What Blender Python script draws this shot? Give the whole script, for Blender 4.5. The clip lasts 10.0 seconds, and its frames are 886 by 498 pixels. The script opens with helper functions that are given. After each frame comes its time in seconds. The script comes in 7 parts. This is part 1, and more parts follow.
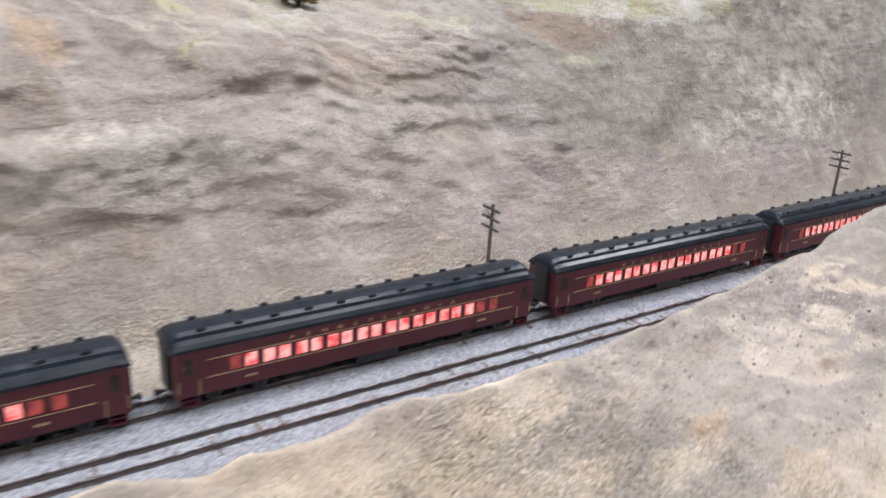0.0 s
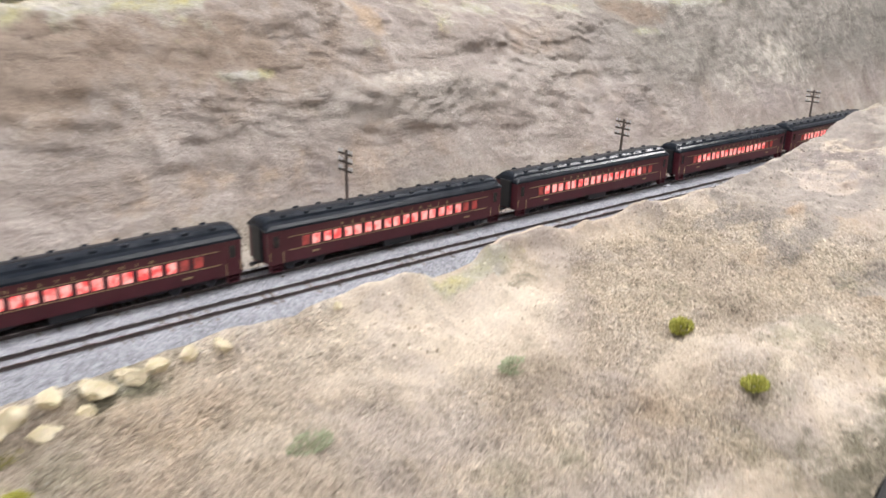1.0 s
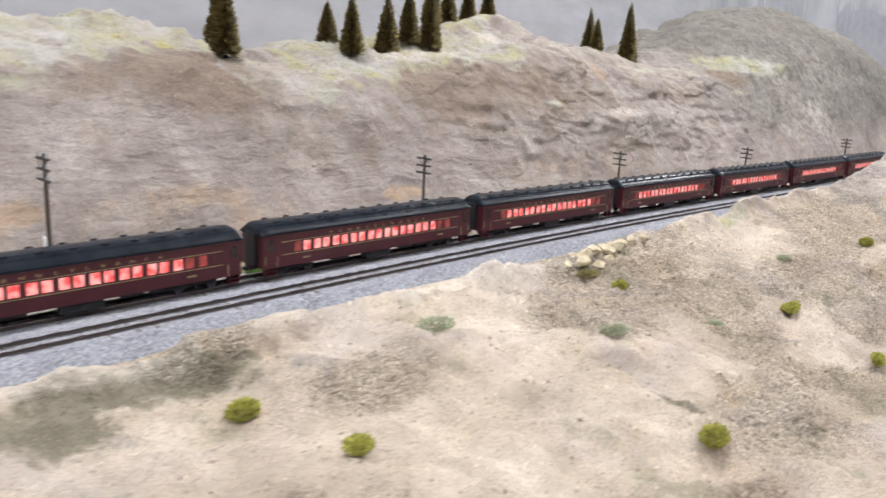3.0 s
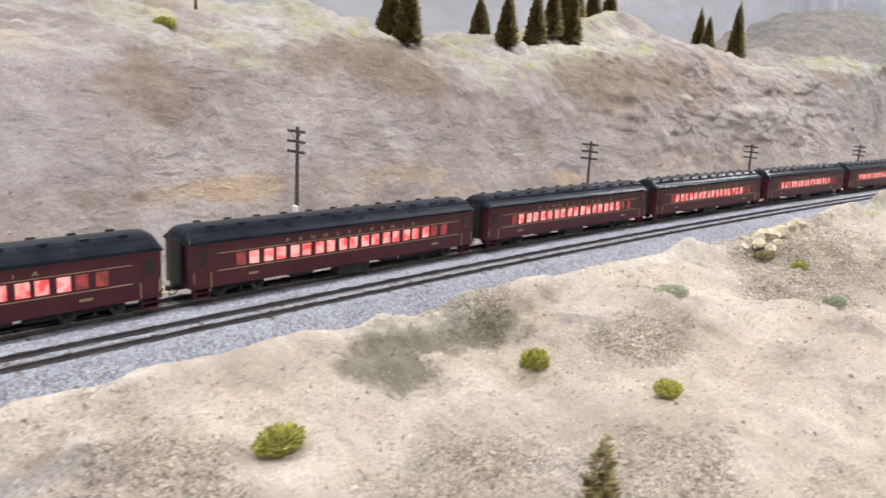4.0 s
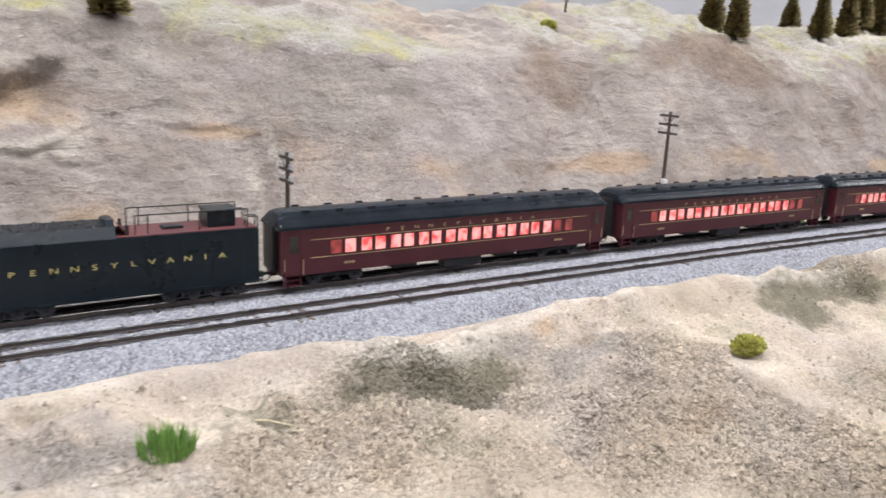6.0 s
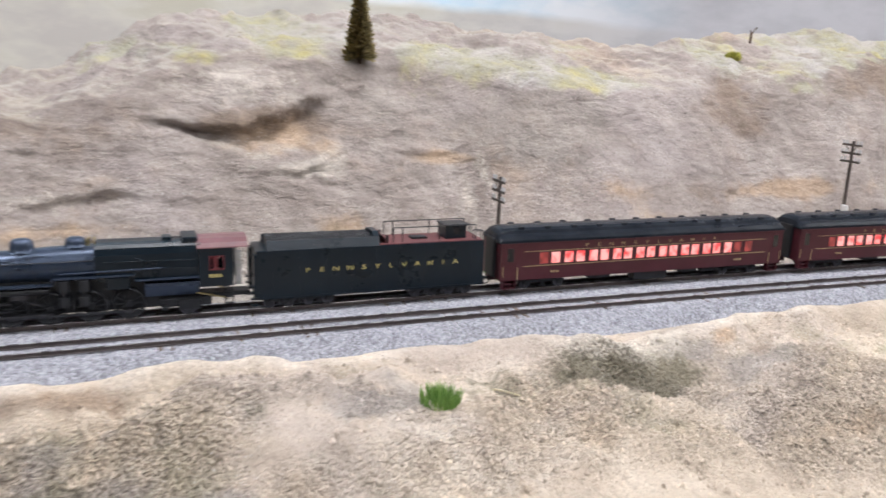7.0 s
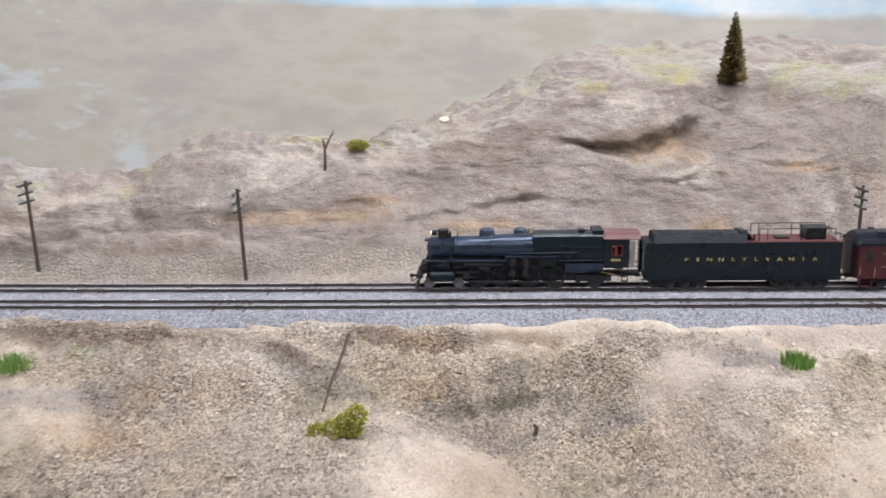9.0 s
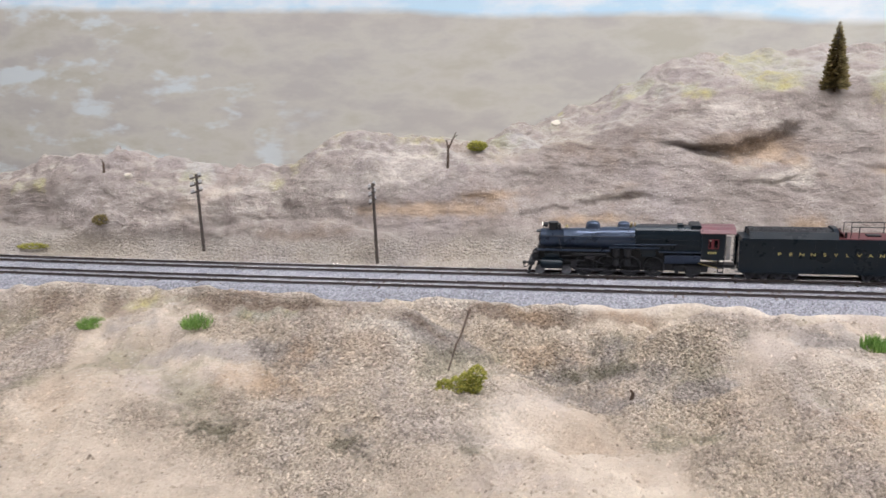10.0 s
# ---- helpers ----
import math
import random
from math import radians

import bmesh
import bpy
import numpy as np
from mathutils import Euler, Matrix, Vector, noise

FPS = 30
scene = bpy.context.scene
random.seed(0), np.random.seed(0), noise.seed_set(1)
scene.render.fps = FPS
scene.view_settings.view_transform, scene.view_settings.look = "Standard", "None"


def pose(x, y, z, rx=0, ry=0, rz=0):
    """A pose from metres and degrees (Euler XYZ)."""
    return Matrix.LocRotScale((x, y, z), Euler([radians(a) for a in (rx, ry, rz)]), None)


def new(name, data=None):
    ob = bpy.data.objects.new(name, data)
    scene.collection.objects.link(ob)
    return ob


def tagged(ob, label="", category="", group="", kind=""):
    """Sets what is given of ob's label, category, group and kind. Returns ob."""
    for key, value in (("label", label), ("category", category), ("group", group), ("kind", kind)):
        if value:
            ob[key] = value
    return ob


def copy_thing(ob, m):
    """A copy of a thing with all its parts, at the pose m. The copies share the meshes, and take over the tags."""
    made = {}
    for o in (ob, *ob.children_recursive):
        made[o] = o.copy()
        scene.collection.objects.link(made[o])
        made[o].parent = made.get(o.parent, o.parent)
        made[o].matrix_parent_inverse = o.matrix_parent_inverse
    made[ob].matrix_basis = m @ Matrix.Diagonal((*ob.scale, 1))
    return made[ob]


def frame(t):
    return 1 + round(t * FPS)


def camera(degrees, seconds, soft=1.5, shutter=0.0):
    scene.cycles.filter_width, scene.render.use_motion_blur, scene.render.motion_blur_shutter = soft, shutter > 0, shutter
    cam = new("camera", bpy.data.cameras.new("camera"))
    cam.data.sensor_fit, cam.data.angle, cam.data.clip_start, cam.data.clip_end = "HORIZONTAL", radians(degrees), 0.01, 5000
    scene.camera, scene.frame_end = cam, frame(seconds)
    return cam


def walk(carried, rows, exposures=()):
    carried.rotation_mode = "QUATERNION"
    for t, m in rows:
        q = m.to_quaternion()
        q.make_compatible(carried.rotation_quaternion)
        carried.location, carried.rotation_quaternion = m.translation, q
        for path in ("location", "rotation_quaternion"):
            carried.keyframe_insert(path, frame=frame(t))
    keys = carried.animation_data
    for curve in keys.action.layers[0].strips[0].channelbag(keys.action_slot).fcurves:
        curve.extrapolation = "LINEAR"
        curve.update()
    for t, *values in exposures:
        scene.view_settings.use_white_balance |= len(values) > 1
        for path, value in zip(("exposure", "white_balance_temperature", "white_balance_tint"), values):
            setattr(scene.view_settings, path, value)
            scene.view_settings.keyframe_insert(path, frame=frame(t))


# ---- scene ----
cam = camera(59.43, 10.0, soft=1.5, shutter=0.3)
# seconds, place and Euler angles of the hand-held camera
PATH = [
    (0, 0.9780, -0.5066, 0.2560, 70.778, -2.647, -47.852),
    (0.5, 0.7368, -0.4843, 0.2497, 71.307, -2.776, -53.723),
    (1, 0.4728, -0.5298, 0.2410, 71.181, -1.388, -54.064),
    (1.5, 0.2742, -0.5900, 0.2659, 72.876, -0.647, -54.248),
    (2, 0.1201, -0.5410, 0.2392, 74.982, -0.605, -55.712),
    (2.5, -0.0470, -0.4733, 0.2088, 76.398, -1.740, -57.870),
    (3, -0.1719, -0.3937, 0.1851, 77.261, -2.735, -58.496),
    (3.2, -0.2133, -0.3621, 0.1784, 77.440, -2.857, -58.338),
    (4.3, -0.3276, -0.2503, 0.1410, 77.856, -2.933, -54.761),
    (4.5, -0.3557, -0.2415, 0.1367, 77.874, -2.934, -53.498),
    (5, -0.4072, -0.2337, 0.1427, 77.802, -2.819, -50.144),
    (5.2, -0.4333, -0.2322, 0.1406, 77.754, -2.806, -48.607),
    (6.3, -0.5248, -0.2447, 0.1484, 76.355, -2.573, -38.666),
    (6.5, -0.5382, -0.2534, 0.1505, 76.633, -2.590, -36.723),
    (7, -0.5929, -0.2976, 0.1710, 76.536, -2.139, -29.487),
    (7.5, -0.6281, -0.3452, 0.1788, 76.393, -1.406, -22.534),
    (8, -0.6453, -0.3848, 0.1914, 75.746, 0.333, -15.607),
    (8.5, -0.6706, -0.4159, 0.2031, 75.668, 0.754, -9.872),
    (9, -0.6819, -0.4447, 0.2086, 75.950, 1.253, -4.942),
    (9.5, -0.6864, -0.4879, 0.2119, 76.074, 1.406, -0.679),
    (10, -0.6962, -0.5382, 0.2205, 76.132, 1.619, 2.788),
]
walk(cam, [(t, pose(x, y, z, rx, ry, rz)) for t, x, y, z, rx, ry, rz in PATH], [(0, 0.0, 6200, 10), (0.5, 0.05, 6350, 10), (1, 0.08, 6550, 10), (2, 0.02, 6450, 10), (3, -0.02, 6330, 10), (5, 0.04, 6300, 10), (6.5, 0.07, 6310, 11), (8, -0.01, 6300, 12), (10, -0.10, 6350, 13)])

# ---- light: a club room with fluorescent ceiling fixtures ----
world = bpy.data.worlds.new("room_air")
world.use_nodes = True
world.node_tree.nodes["Background"].inputs[0].default_value = (0.9, 0.95, 1.0, 1)
world.node_tree.nodes["Background"].inputs[1].default_value = 0.02
scene.world = world

CEILING = 1.55
LAMP_ROWS = [(-1.9, -1.3), (-0.2, -1.3), (1.5, -1.3), (3.2, -1.3), (-1.9, 0.15), (-0.2, 0.05), (1.5, -0.1), (3.2, -0.2)]
for lx, ly in LAMP_ROWS:
    lamp = bpy.data.lights.new("fluorescent_light", "AREA")
    lamp.shape, lamp.size, lamp.size_y = "RECTANGLE", 1.2, 0.14
    lamp.energy = 11.0 if ly < -1 else 14.5
    lamp.color = (0.965, 0.955, 1.0)
    new("fluorescent_light", lamp).matrix_world = pose(lx, ly, CEILING - 0.075)

# ---- the line of the track ----
GAUGE, SPACING = 0.0165, 0.0500
RAIL_POLY = (0.007276, -0.011571, -0.037138, -0.169164, 0.092854)


def yt(x):
    """y of the nearest rail at x; outside the modelled stretch it runs on straight."""
    xc = np.clip(x, -1.6, 2.2)
    y, dy = np.polyval(RAIL_POLY, xc), np.polyval(np.polyder(RAIL_POLY), xc)
    return y + dy * (np.asarray(x) - xc)


def heading(x):
    xc = np.clip(x, -1.6, 2.2)
    return np.arctan(np.polyval(np.polyder(RAIL_POLY), xc))


def along(x, off=0.0):
    a = heading(x)
    return x - off * np.sin(a), yt(x) + off * np.cos(a)


# ---- smooth numpy noise ----
def _hash(i, j, seed):
    n = (i * 374761393 + j * 668265263 + seed * 144269504) & 0xFFFFFFFF
    n = ((n ^ (n >> 13)) * 1274126177) & 0xFFFFFFFF
    return ((n ^ (n >> 16)) & 0xFFFF) / 32767.5 - 1.0


def vnoise(x, y, seed=0):
    x, y = np.asarray(x, float), np.asarray(y, float)
    i, j = np.floor(x).astype(np.int64), np.floor(y).astype(np.int64)
    u, v = x - i, y - j
    u, v = u * u * u * (u * (u * 6 - 15) + 10), v * v * v * (v * (v * 6 - 15) + 10)
    a, b = _hash(i, j, seed), _hash(i + 1, j, seed)
    c, d = _hash(i, j + 1, seed), _hash(i + 1, j + 1, seed)
    return (a * (1 - u) + b * u) * (1 - v) + (c * (1 - u) + d * u) * v


def fbm(x, y, octaves=4, seed=0, gain=0.5):
    total, amp = 0.0, 1.0
    for k in range(octaves):
        ca, sa = math.cos(0.7 * k), math.sin(0.7 * k)
        total = total + amp * vnoise((x * ca - y * sa) * 2**k, (x * sa + y * ca) * 2**k, seed + 17 * k)
        amp *= gain
    return total


def cells(x, y, seed=0):
    """Distance to the nearest of scattered points: facets with creases between them."""
    x, y = np.asarray(x, float), np.asarray(y, float)
    i, j = np.floor(x).astype(np.int64), np.floor(y).astype(np.int64)
    best = np.full(x.shape, 9.0)
    for a in (-1, 0, 1):
        for b in (-1, 0, 1):
            px = i + a + 0.5 + 0.45 * _hash(i + a, j + b, seed)
            py = j + b + 0.5 + 0.45 * _hash(i + a, j + b, seed + 7)
            best = np.minimum(best, (x - px) ** 2 + (y - py) ** 2)
    return np.sqrt(best)


def ease(a, b, v):
    t = np.clip((np.asarray(v, float) - a) / (b - a), 0, 1)
    return t * t * (3 - 2 * t)


def bump(x, d, cx, cd, rx, rd):
    return np.exp(-(((x - cx) / rx) ** 2) - ((d - cd) / rd) ** 2)


# ---- sown and painted patches, a few holding shade or highlight: strength, x, distance or height, half-widths ----
# on the foreground by distance from the near rail, on the hill by height
STONY = (
    (0.6, -0.634, -0.112, 0.065, 0.027), (0.5, -0.568, -0.102, 0.036, 0.018), (0.5, -0.55, -0.153, 0.023, 0.011), (0.6, -0.873, -0.231, 0.055, 0.028),
    (0.5, -0.757, -0.219, 0.046, 0.039), (0.5, -0.933, -0.117, 0.042, 0.012), (0.5, -0.642, -0.104, 0.035, 0.017), (0.3, -0.372, -0.187, 0.045, 0.014),
    (0.5, -0.201, -0.171, 0.05, 0.022), (0.5, -0.237, -0.086, 0.044, 0.034), (0.6, 0.011, -0.183, 0.034, 0.023), (0.6, 0.236, -0.143, 0.03, 0.016),
    (0.8, 0.44, -0.356, 0.062, 0.023), (0.4, 0.239, -0.166, 0.02, 0.013), (0.7, 0.879, -0.232, 0.071, 0.03), (0.8, 0.966, -0.302, 0.048, 0.021),
    (0.5, 0.914, -0.184, 0.049, 0.029))
SANDY = (
    (0.8, -0.38, -0.19, 0.090, 0.040), (0.6, -0.47, -0.165, 0.050, 0.020), (0.5, -0.80, -0.18, 0.060, 0.030),
    (0.8, -0.795, -0.117, 0.032, 0.01), (0.6, -0.478, -0.132, 0.043, 0.015), (0.8, -0.614, -0.155, 0.033, 0.015), (0.7, -0.989, -0.143, 0.075, 0.026),
    (0.5, -0.644, -0.214, 0.044, 0.034), (0.7, -0.483, -0.121, 0.026, 0.01), (0.7, -0.558, -0.144, 0.042, 0.011), (0.9, -0.473, -0.118, 0.028, 0.015),
    (0.7, -0.435, -0.145, 0.029, 0.006), (0.6, -0.154, -0.129, 0.029, 0.013), (0.5, -0.054, -0.139, 0.046, 0.013), (0.6, -0.202, -0.057, 0.024, 0.021),
    (0.4, 0.355, -0.196, 0.06, 0.047), (0.4, 0.28, -0.297, 0.033, 0.019), (0.3, 0.269, -0.087, 0.025, 0.031), (0.5, 0.436, -0.067, 0.061, 0.051),
    (0.7, 0.503, -0.241, 0.046, 0.033), (0.5, 0.698, -0.287, 0.035, 0.016))
PALE_SOIL = (
    (0.9, -0.792, -0.118, 0.023, 0.006), (0.5, -0.762, -0.129, 0.011, 0.007), (0.15, -0.470, -0.122, 0.040, 0.010), (0.4, -0.44, -0.148, 0.030, 0.008),
    (0.15, -0.634, -0.225, 0.045, 0.026), (0.6, -0.795, -0.117, 0.022, 0.005), (0.35, -0.775, -0.150, 0.035, 0.025), (0.3, -0.395, -0.185, 0.045, 0.022), (0.4, -0.42, -0.175, 0.08, 0.030),
    (0.3, -0.497, -0.112, 0.014, 0.006), (0.5, -0.175, -0.131, 0.014, 0.014), (0.5, -0.118, -0.184, 0.029, 0.017), (0.5, -0.057, -0.141, 0.034, 0.01),
    (0.9, -0.249, -0.052, 0.022, 0.005), (0.3, 0.28, -0.266, 0.028, 0.022), (0.25, 0.535, -0.075, 0.063, 0.039), (0.5, 0.456, -0.057, 0.046, 0.031),
    (0.6, 0.369, -0.056, 0.008, 0.031))
DARK = (
    (0.30, -0.645, -0.121, 0.045, 0.014), (0.22, -0.590, -0.114, 0.035, 0.010), (0.2, -0.265, -0.066, 0.030, 0.010), (0.3, -0.69, -0.19, 0.02, 0.012),
    (0.8, -0.908, -0.237, 0.025, 0.008), (0.4, -0.862, -0.228, 0.025, 0.009), (0.7, -0.799, -0.246, 0.014, 0.014), (0.6, -0.707, -0.241, 0.011, 0.014),
    (0.4, -0.591, -0.113, 0.033, 0.008), (0.7, -0.223, -0.068, 0.042, 0.008), (0.6, -0.29, -0.081, 0.017, 0.01), (0.6, -0.345, -0.085, 0.022, 0.021),
    (0.6, -0.494, -0.111, 0.006, 0.005), (0.6, -0.257, -0.058, 0.023, 0.009), (0.6, -0.226, -0.079, 0.026, 0.018), (0.9, 0.188, -0.057, 0.031, 0.007),
    (0.7, 0.05, -0.084, 0.019, 0.009), (0.4, -0.207, -0.071, 0.018, 0.009), (1.1, 0.152, -0.072, 0.036, 0.016), (0.9, 0.06, -0.088, 0.025, 0.020),
    # at x 0.371: painted shade down the big mound's washed-out edge
    (0.8, 0.371, -0.303, 0.006, 0.019), (0.6, 0.465, -0.364, 0.029, 0.016), (0.8, 0.789, -0.398, 0.025, 0.012))
DARKER = (
    (0.7, 0.898, -0.414, 0.011, 0.014), (0.5, 0.981, -0.352, 0.031, 0.012), (0.4, 0.496, -0.208, 0.021, 0.02), (0.7, 0.726, -0.05, 0.015, 0.015),
    (0.7, 0.626, -0.065, 0.018, 0.008), (0.6, 1.049, -0.074, 0.024, 0.011), (0.7, 0.706, -0.049, 0.024, 0.01), (0.4, 0.991, -0.142, 0.02, 0.014),
    (0.7, 0.085, -0.065, 0.024, 0.011))
GREY = (
    (0.7, -0.405, -0.108, 0.040, 0.009), (0.55, -0.645, -0.121, 0.050, 0.016), (0.45, -0.575, -0.115, 0.040, 0.012), (0.5, -0.54, -0.142, 0.030, 0.010), (0.6, -0.747, -0.095, 0.022, 0.012),
    (0.9, -0.925, -0.142, 0.075, 0.011), (0.6, -1.028, -0.1, 0.034, 0.015), (0.8, -0.75, -0.112, 0.031, 0.011), (0.7, -0.723, -0.113, 0.018, 0.013),
    (0.8, -0.614, -0.153, 0.029, 0.007), (0.9, -0.52, -0.144, 0.019, 0.005), (0.6, -0.588, -0.091, 0.026, 0.008), (0.7, -0.44, -0.13, 0.016, 0.006),
    (0.5, -0.789, -0.237, 0.015, 0.015), (0.8, -0.442, -0.126, 0.012, 0.006), (0.8, -0.427, -0.123, 0.017, 0.006), (0.5, -0.191, -0.055, 0.036, 0.005),
    (0.6, -0.13, -0.086, 0.02, 0.006), (1.0, -0.152, -0.08, 0.018, 0.011), (0.7, -0.176, -0.059, 0.016, 0.005), (0.6, 0.223, -0.113, 0.014, 0.019),
    (0.4, 0.08, -0.101, 0.022, 0.011), (0.4, 0.379, -0.06, 0.02, 0.02))
OCHRE_SOIL = (
    (0.9, -0.878, -0.176, 0.037, 0.017), (0.8, -0.856, -0.138, 0.013, 0.011), (0.7, -0.424, -0.189, 0.031, 0.013), (0.8, -0.662, -0.053, 0.02, 0.007),
    (0.7, -0.582, -0.051, 0.019, 0.006), (0.4, -0.646, -0.098, 0.045, 0.011), (0.4, -0.642, -0.107, 0.023, 0.011), (0.5, -0.159, -0.166, 0.028, 0.008),
    (0.9, -0.146, -0.054, 0.01, 0.005), (0.4, 0.425, -0.249, 0.035, 0.014), (0.6, 0.439, -0.312, 0.036, 0.009), (0.5, 0.832, -0.315, 0.032, 0.008),
    (0.4, 0.52, -0.11, 0.042, 0.03), (0.4, 0.939, -0.255, 0.031, 0.025), (0.9, 1.395, -0.139, 0.014, 0.01), (0.5, 1.416, -0.185, 0.025, 0.019))
BROWN_SOIL = (
    (0.8, -0.629, -0.051, 0.029, 0.005), (0.6, -0.75, -0.104, 0.027, 0.006), (0.9, -0.904, -0.083, 0.032, 0.018), (0.8, -0.675, -0.056, 0.029, 0.007),
    (0.5, -0.564, -0.055, 0.023, 0.006), (0.8, -0.669, -0.058, 0.029, 0.008), (0.6, -0.567, -0.051, 0.027, 0.005), (0.5, -0.129, -0.069, 0.013, 0.006),
    (0.4, 0.558, -0.252, 0.046, 0.011), (0.5, 1.518, -0.144, 0.014, 0.013))
FORE_MOSS = (
    (1.0, -0.906, -0.095, 0.038, 0.01), (0.8, -1.025, -0.063, 0.035, 0.013), (0.9, 0.719, -0.051, 0.019, 0.006), (0.7, 1.019, -0.06, 0.024, 0.005),
    (0.5, 0.987, -0.062, 0.03, 0.007), (0.9, 1.022, -0.055, 0.04, 0.008), (0.4, 0.418, -0.052, 0.02, 0.008))
HILL_PALE = (
    (0.45, 1.245, 0.135, 0.043, 0.007), (0.5, 2.074, 0.129, 0.071, 0.047), (0.6, 1.923, 0.09, 0.053, 0.025), (0.4, 2.147, 0.104, 0.089, 0.049),
    (0.35, 1.396, 0.036, 0.102, 0.017), (0.9, 0.85, 0.218, 0.055, 0.006), (0.5, 0.989, 0.247, 0.029, 0.009), (0.4, 1.009, 0.249, 0.04, 0.012),
    (0.35, 1.214, 0.132, 0.106, 0.008), (0.7, 0.759, 0.205, 0.072, 0.008), (0.8, -0.391, 0.152, 0.051, 0.008), (0.6, -0.330, 0.080, 0.015, 0.012),
    # at x -0.559: highlight painted along the top of the long shelf
    (0.8, -0.365, 0.073, 0.040, 0.008), (0.7, -0.559, 0.052, 0.042, 0.006), (0.8, -0.784, 0.095, 0.078, 0.024), (0.6, -1.03, 0.05, 0.13, 0.03), (0.9, -0.204, 0.048, 0.006, 0.018),
    (0.8, -0.184, 0.072, 0.006, 0.022), (0.6, -0.405, 0.136, 0.073, 0.008))
HILL_MOSS = (
    (0.9, 1.423, 0.211, 0.038, 0.009), (1.2, 1.888, 0.235, 0.079, 0.009), (1.0, 1.76, 0.176, 0.032, 0.005), (0.7, 1.6, 0.213, 0.036, 0.009),
    (0.5, 1.207, 0.169, 0.014, 0.009), (1.0, 1.026, 0.146, 0.037, 0.005), (0.9, 0.469, 0.21, 0.036, 0.012), (1.2, 1.892, 0.239, 0.114, 0.017),
    (0.6, 0.571, 0.152, 0.019, 0.013), (1.0, -0.074, 0.163, 0.036, 0.009), (0.8, -0.015, 0.158, 0.035, 0.007), (0.9, -0.181, 0.173, 0.024, 0.009),
    (0.9, -0.057, 0.162, 0.051, 0.007), (0.5, 0.307, 0.195, 0.045, 0.015), (0.8, -0.441, 0.171, 0.041, 0.01), (0.7, -0.34, 0.176, 0.032, 0.006),
    (0.9, -0.18, 0.183, 0.041, 0.009), (0.8, 0.234, 0.16, 0.029, 0.008))
HILL_BROWN_SHADE = (
    (1.3, 0.41, 0.173, 0.057, 0.018), (0.8, 0.437, 0.153, 0.028, 0.014), (1.6, 0.799, 0.17, 0.049, 0.032), (0.5, 0.29, 0.159, 0.047, 0.02),
    (0.9, 0.121, 0.126, 0.034, 0.021), (1.2, 0.42, 0.163, 0.046, 0.021), (0.5, 0.031, 0.051, 0.029, 0.009), (1.2, 1.762, 0.205, 0.043, 0.017),
    # at x -0.375: brown of the hollow, deepened to paint in the brow's shade
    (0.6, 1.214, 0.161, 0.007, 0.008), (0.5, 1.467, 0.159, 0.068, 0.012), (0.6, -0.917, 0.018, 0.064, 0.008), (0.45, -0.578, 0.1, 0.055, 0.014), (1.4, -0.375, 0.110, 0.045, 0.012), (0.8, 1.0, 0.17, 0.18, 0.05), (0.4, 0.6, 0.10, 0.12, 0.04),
    (0.5, 0.145, 0.162, 0.036, 0.019))
HILL_OCHRE = (
    (1.1, 0.141, 0.05, 0.055, 0.007), (0.6, 0.188, 0.058, 0.04, 0.006), (0.8, -0.064, 0.056, 0.019, 0.01), (1.3, 0.639, 0.036, 0.03, 0.005),
    (0.6, -0.032, 0.026, 0.028, 0.008), (1.3, -0.219, 0.082, 0.027, 0.005), (1.2, -0.329, 0.02, 0.019, 0.012), (0.3, -0.377, 0.115, 0.034, 0.01),
    (0.8, -0.368, 0.097, 0.041, 0.010), (1.2, -0.757, 0.044, 0.066, 0.007), (0.9, -0.689, 0.059, 0.028, 0.005), (0.9, -0.574, 0.03, 0.047, 0.005),
    (0.6, 0.34, 0.055, 0.052, 0.012), (0.6, 0.418, 0.026, 0.04, 0.016), (1.3, 0.627, 0.038, 0.02, 0.005), (0.8, 0.828, 0.007, 0.026, 0.01),
    (0.8, 1.222, 0.202, 0.019, 0.019), (0.4, 0.983, 0.046, 0.139, 0.021))
HILL_GREY = (
    (0.7, -0.405, -0.108, 0.040, 0.009), (0.55, -0.645, -0.121, 0.050, 0.016), (0.45, -0.575, -0.115, 0.040, 0.012), (0.5, -0.54, -0.142, 0.030, 0.010), (0.6, -0.747, -0.095, 0.022, 0.012),
    (0.9, 1.204, 0.107, 0.164, 0.02), (0.8, 1.297, 0.123, 0.043, 0.011), (0.7, 1.495, 0.134, 0.058, 0.019), (0.5, -0.109, 0.094, 0.053, 0.016),
    (0.5, -0.065, 0.134, 0.028, 0.017), (0.6, -0.836, 0.077, 0.081, 0.016), (0.7, -0.481, 0.183, 0.037, 0.012), (0.5, -0.278, 0.127, 0.043, 0.029),
    (0.5, -0.141, 0.121, 0.058, 0.029), (0.4, 1.278, 0.031, 0.225, 0.023), (0.6, 1.928, 0.177, 0.225, 0.071), (0.5, 2.434, 0.241, 0.25, 0.085))


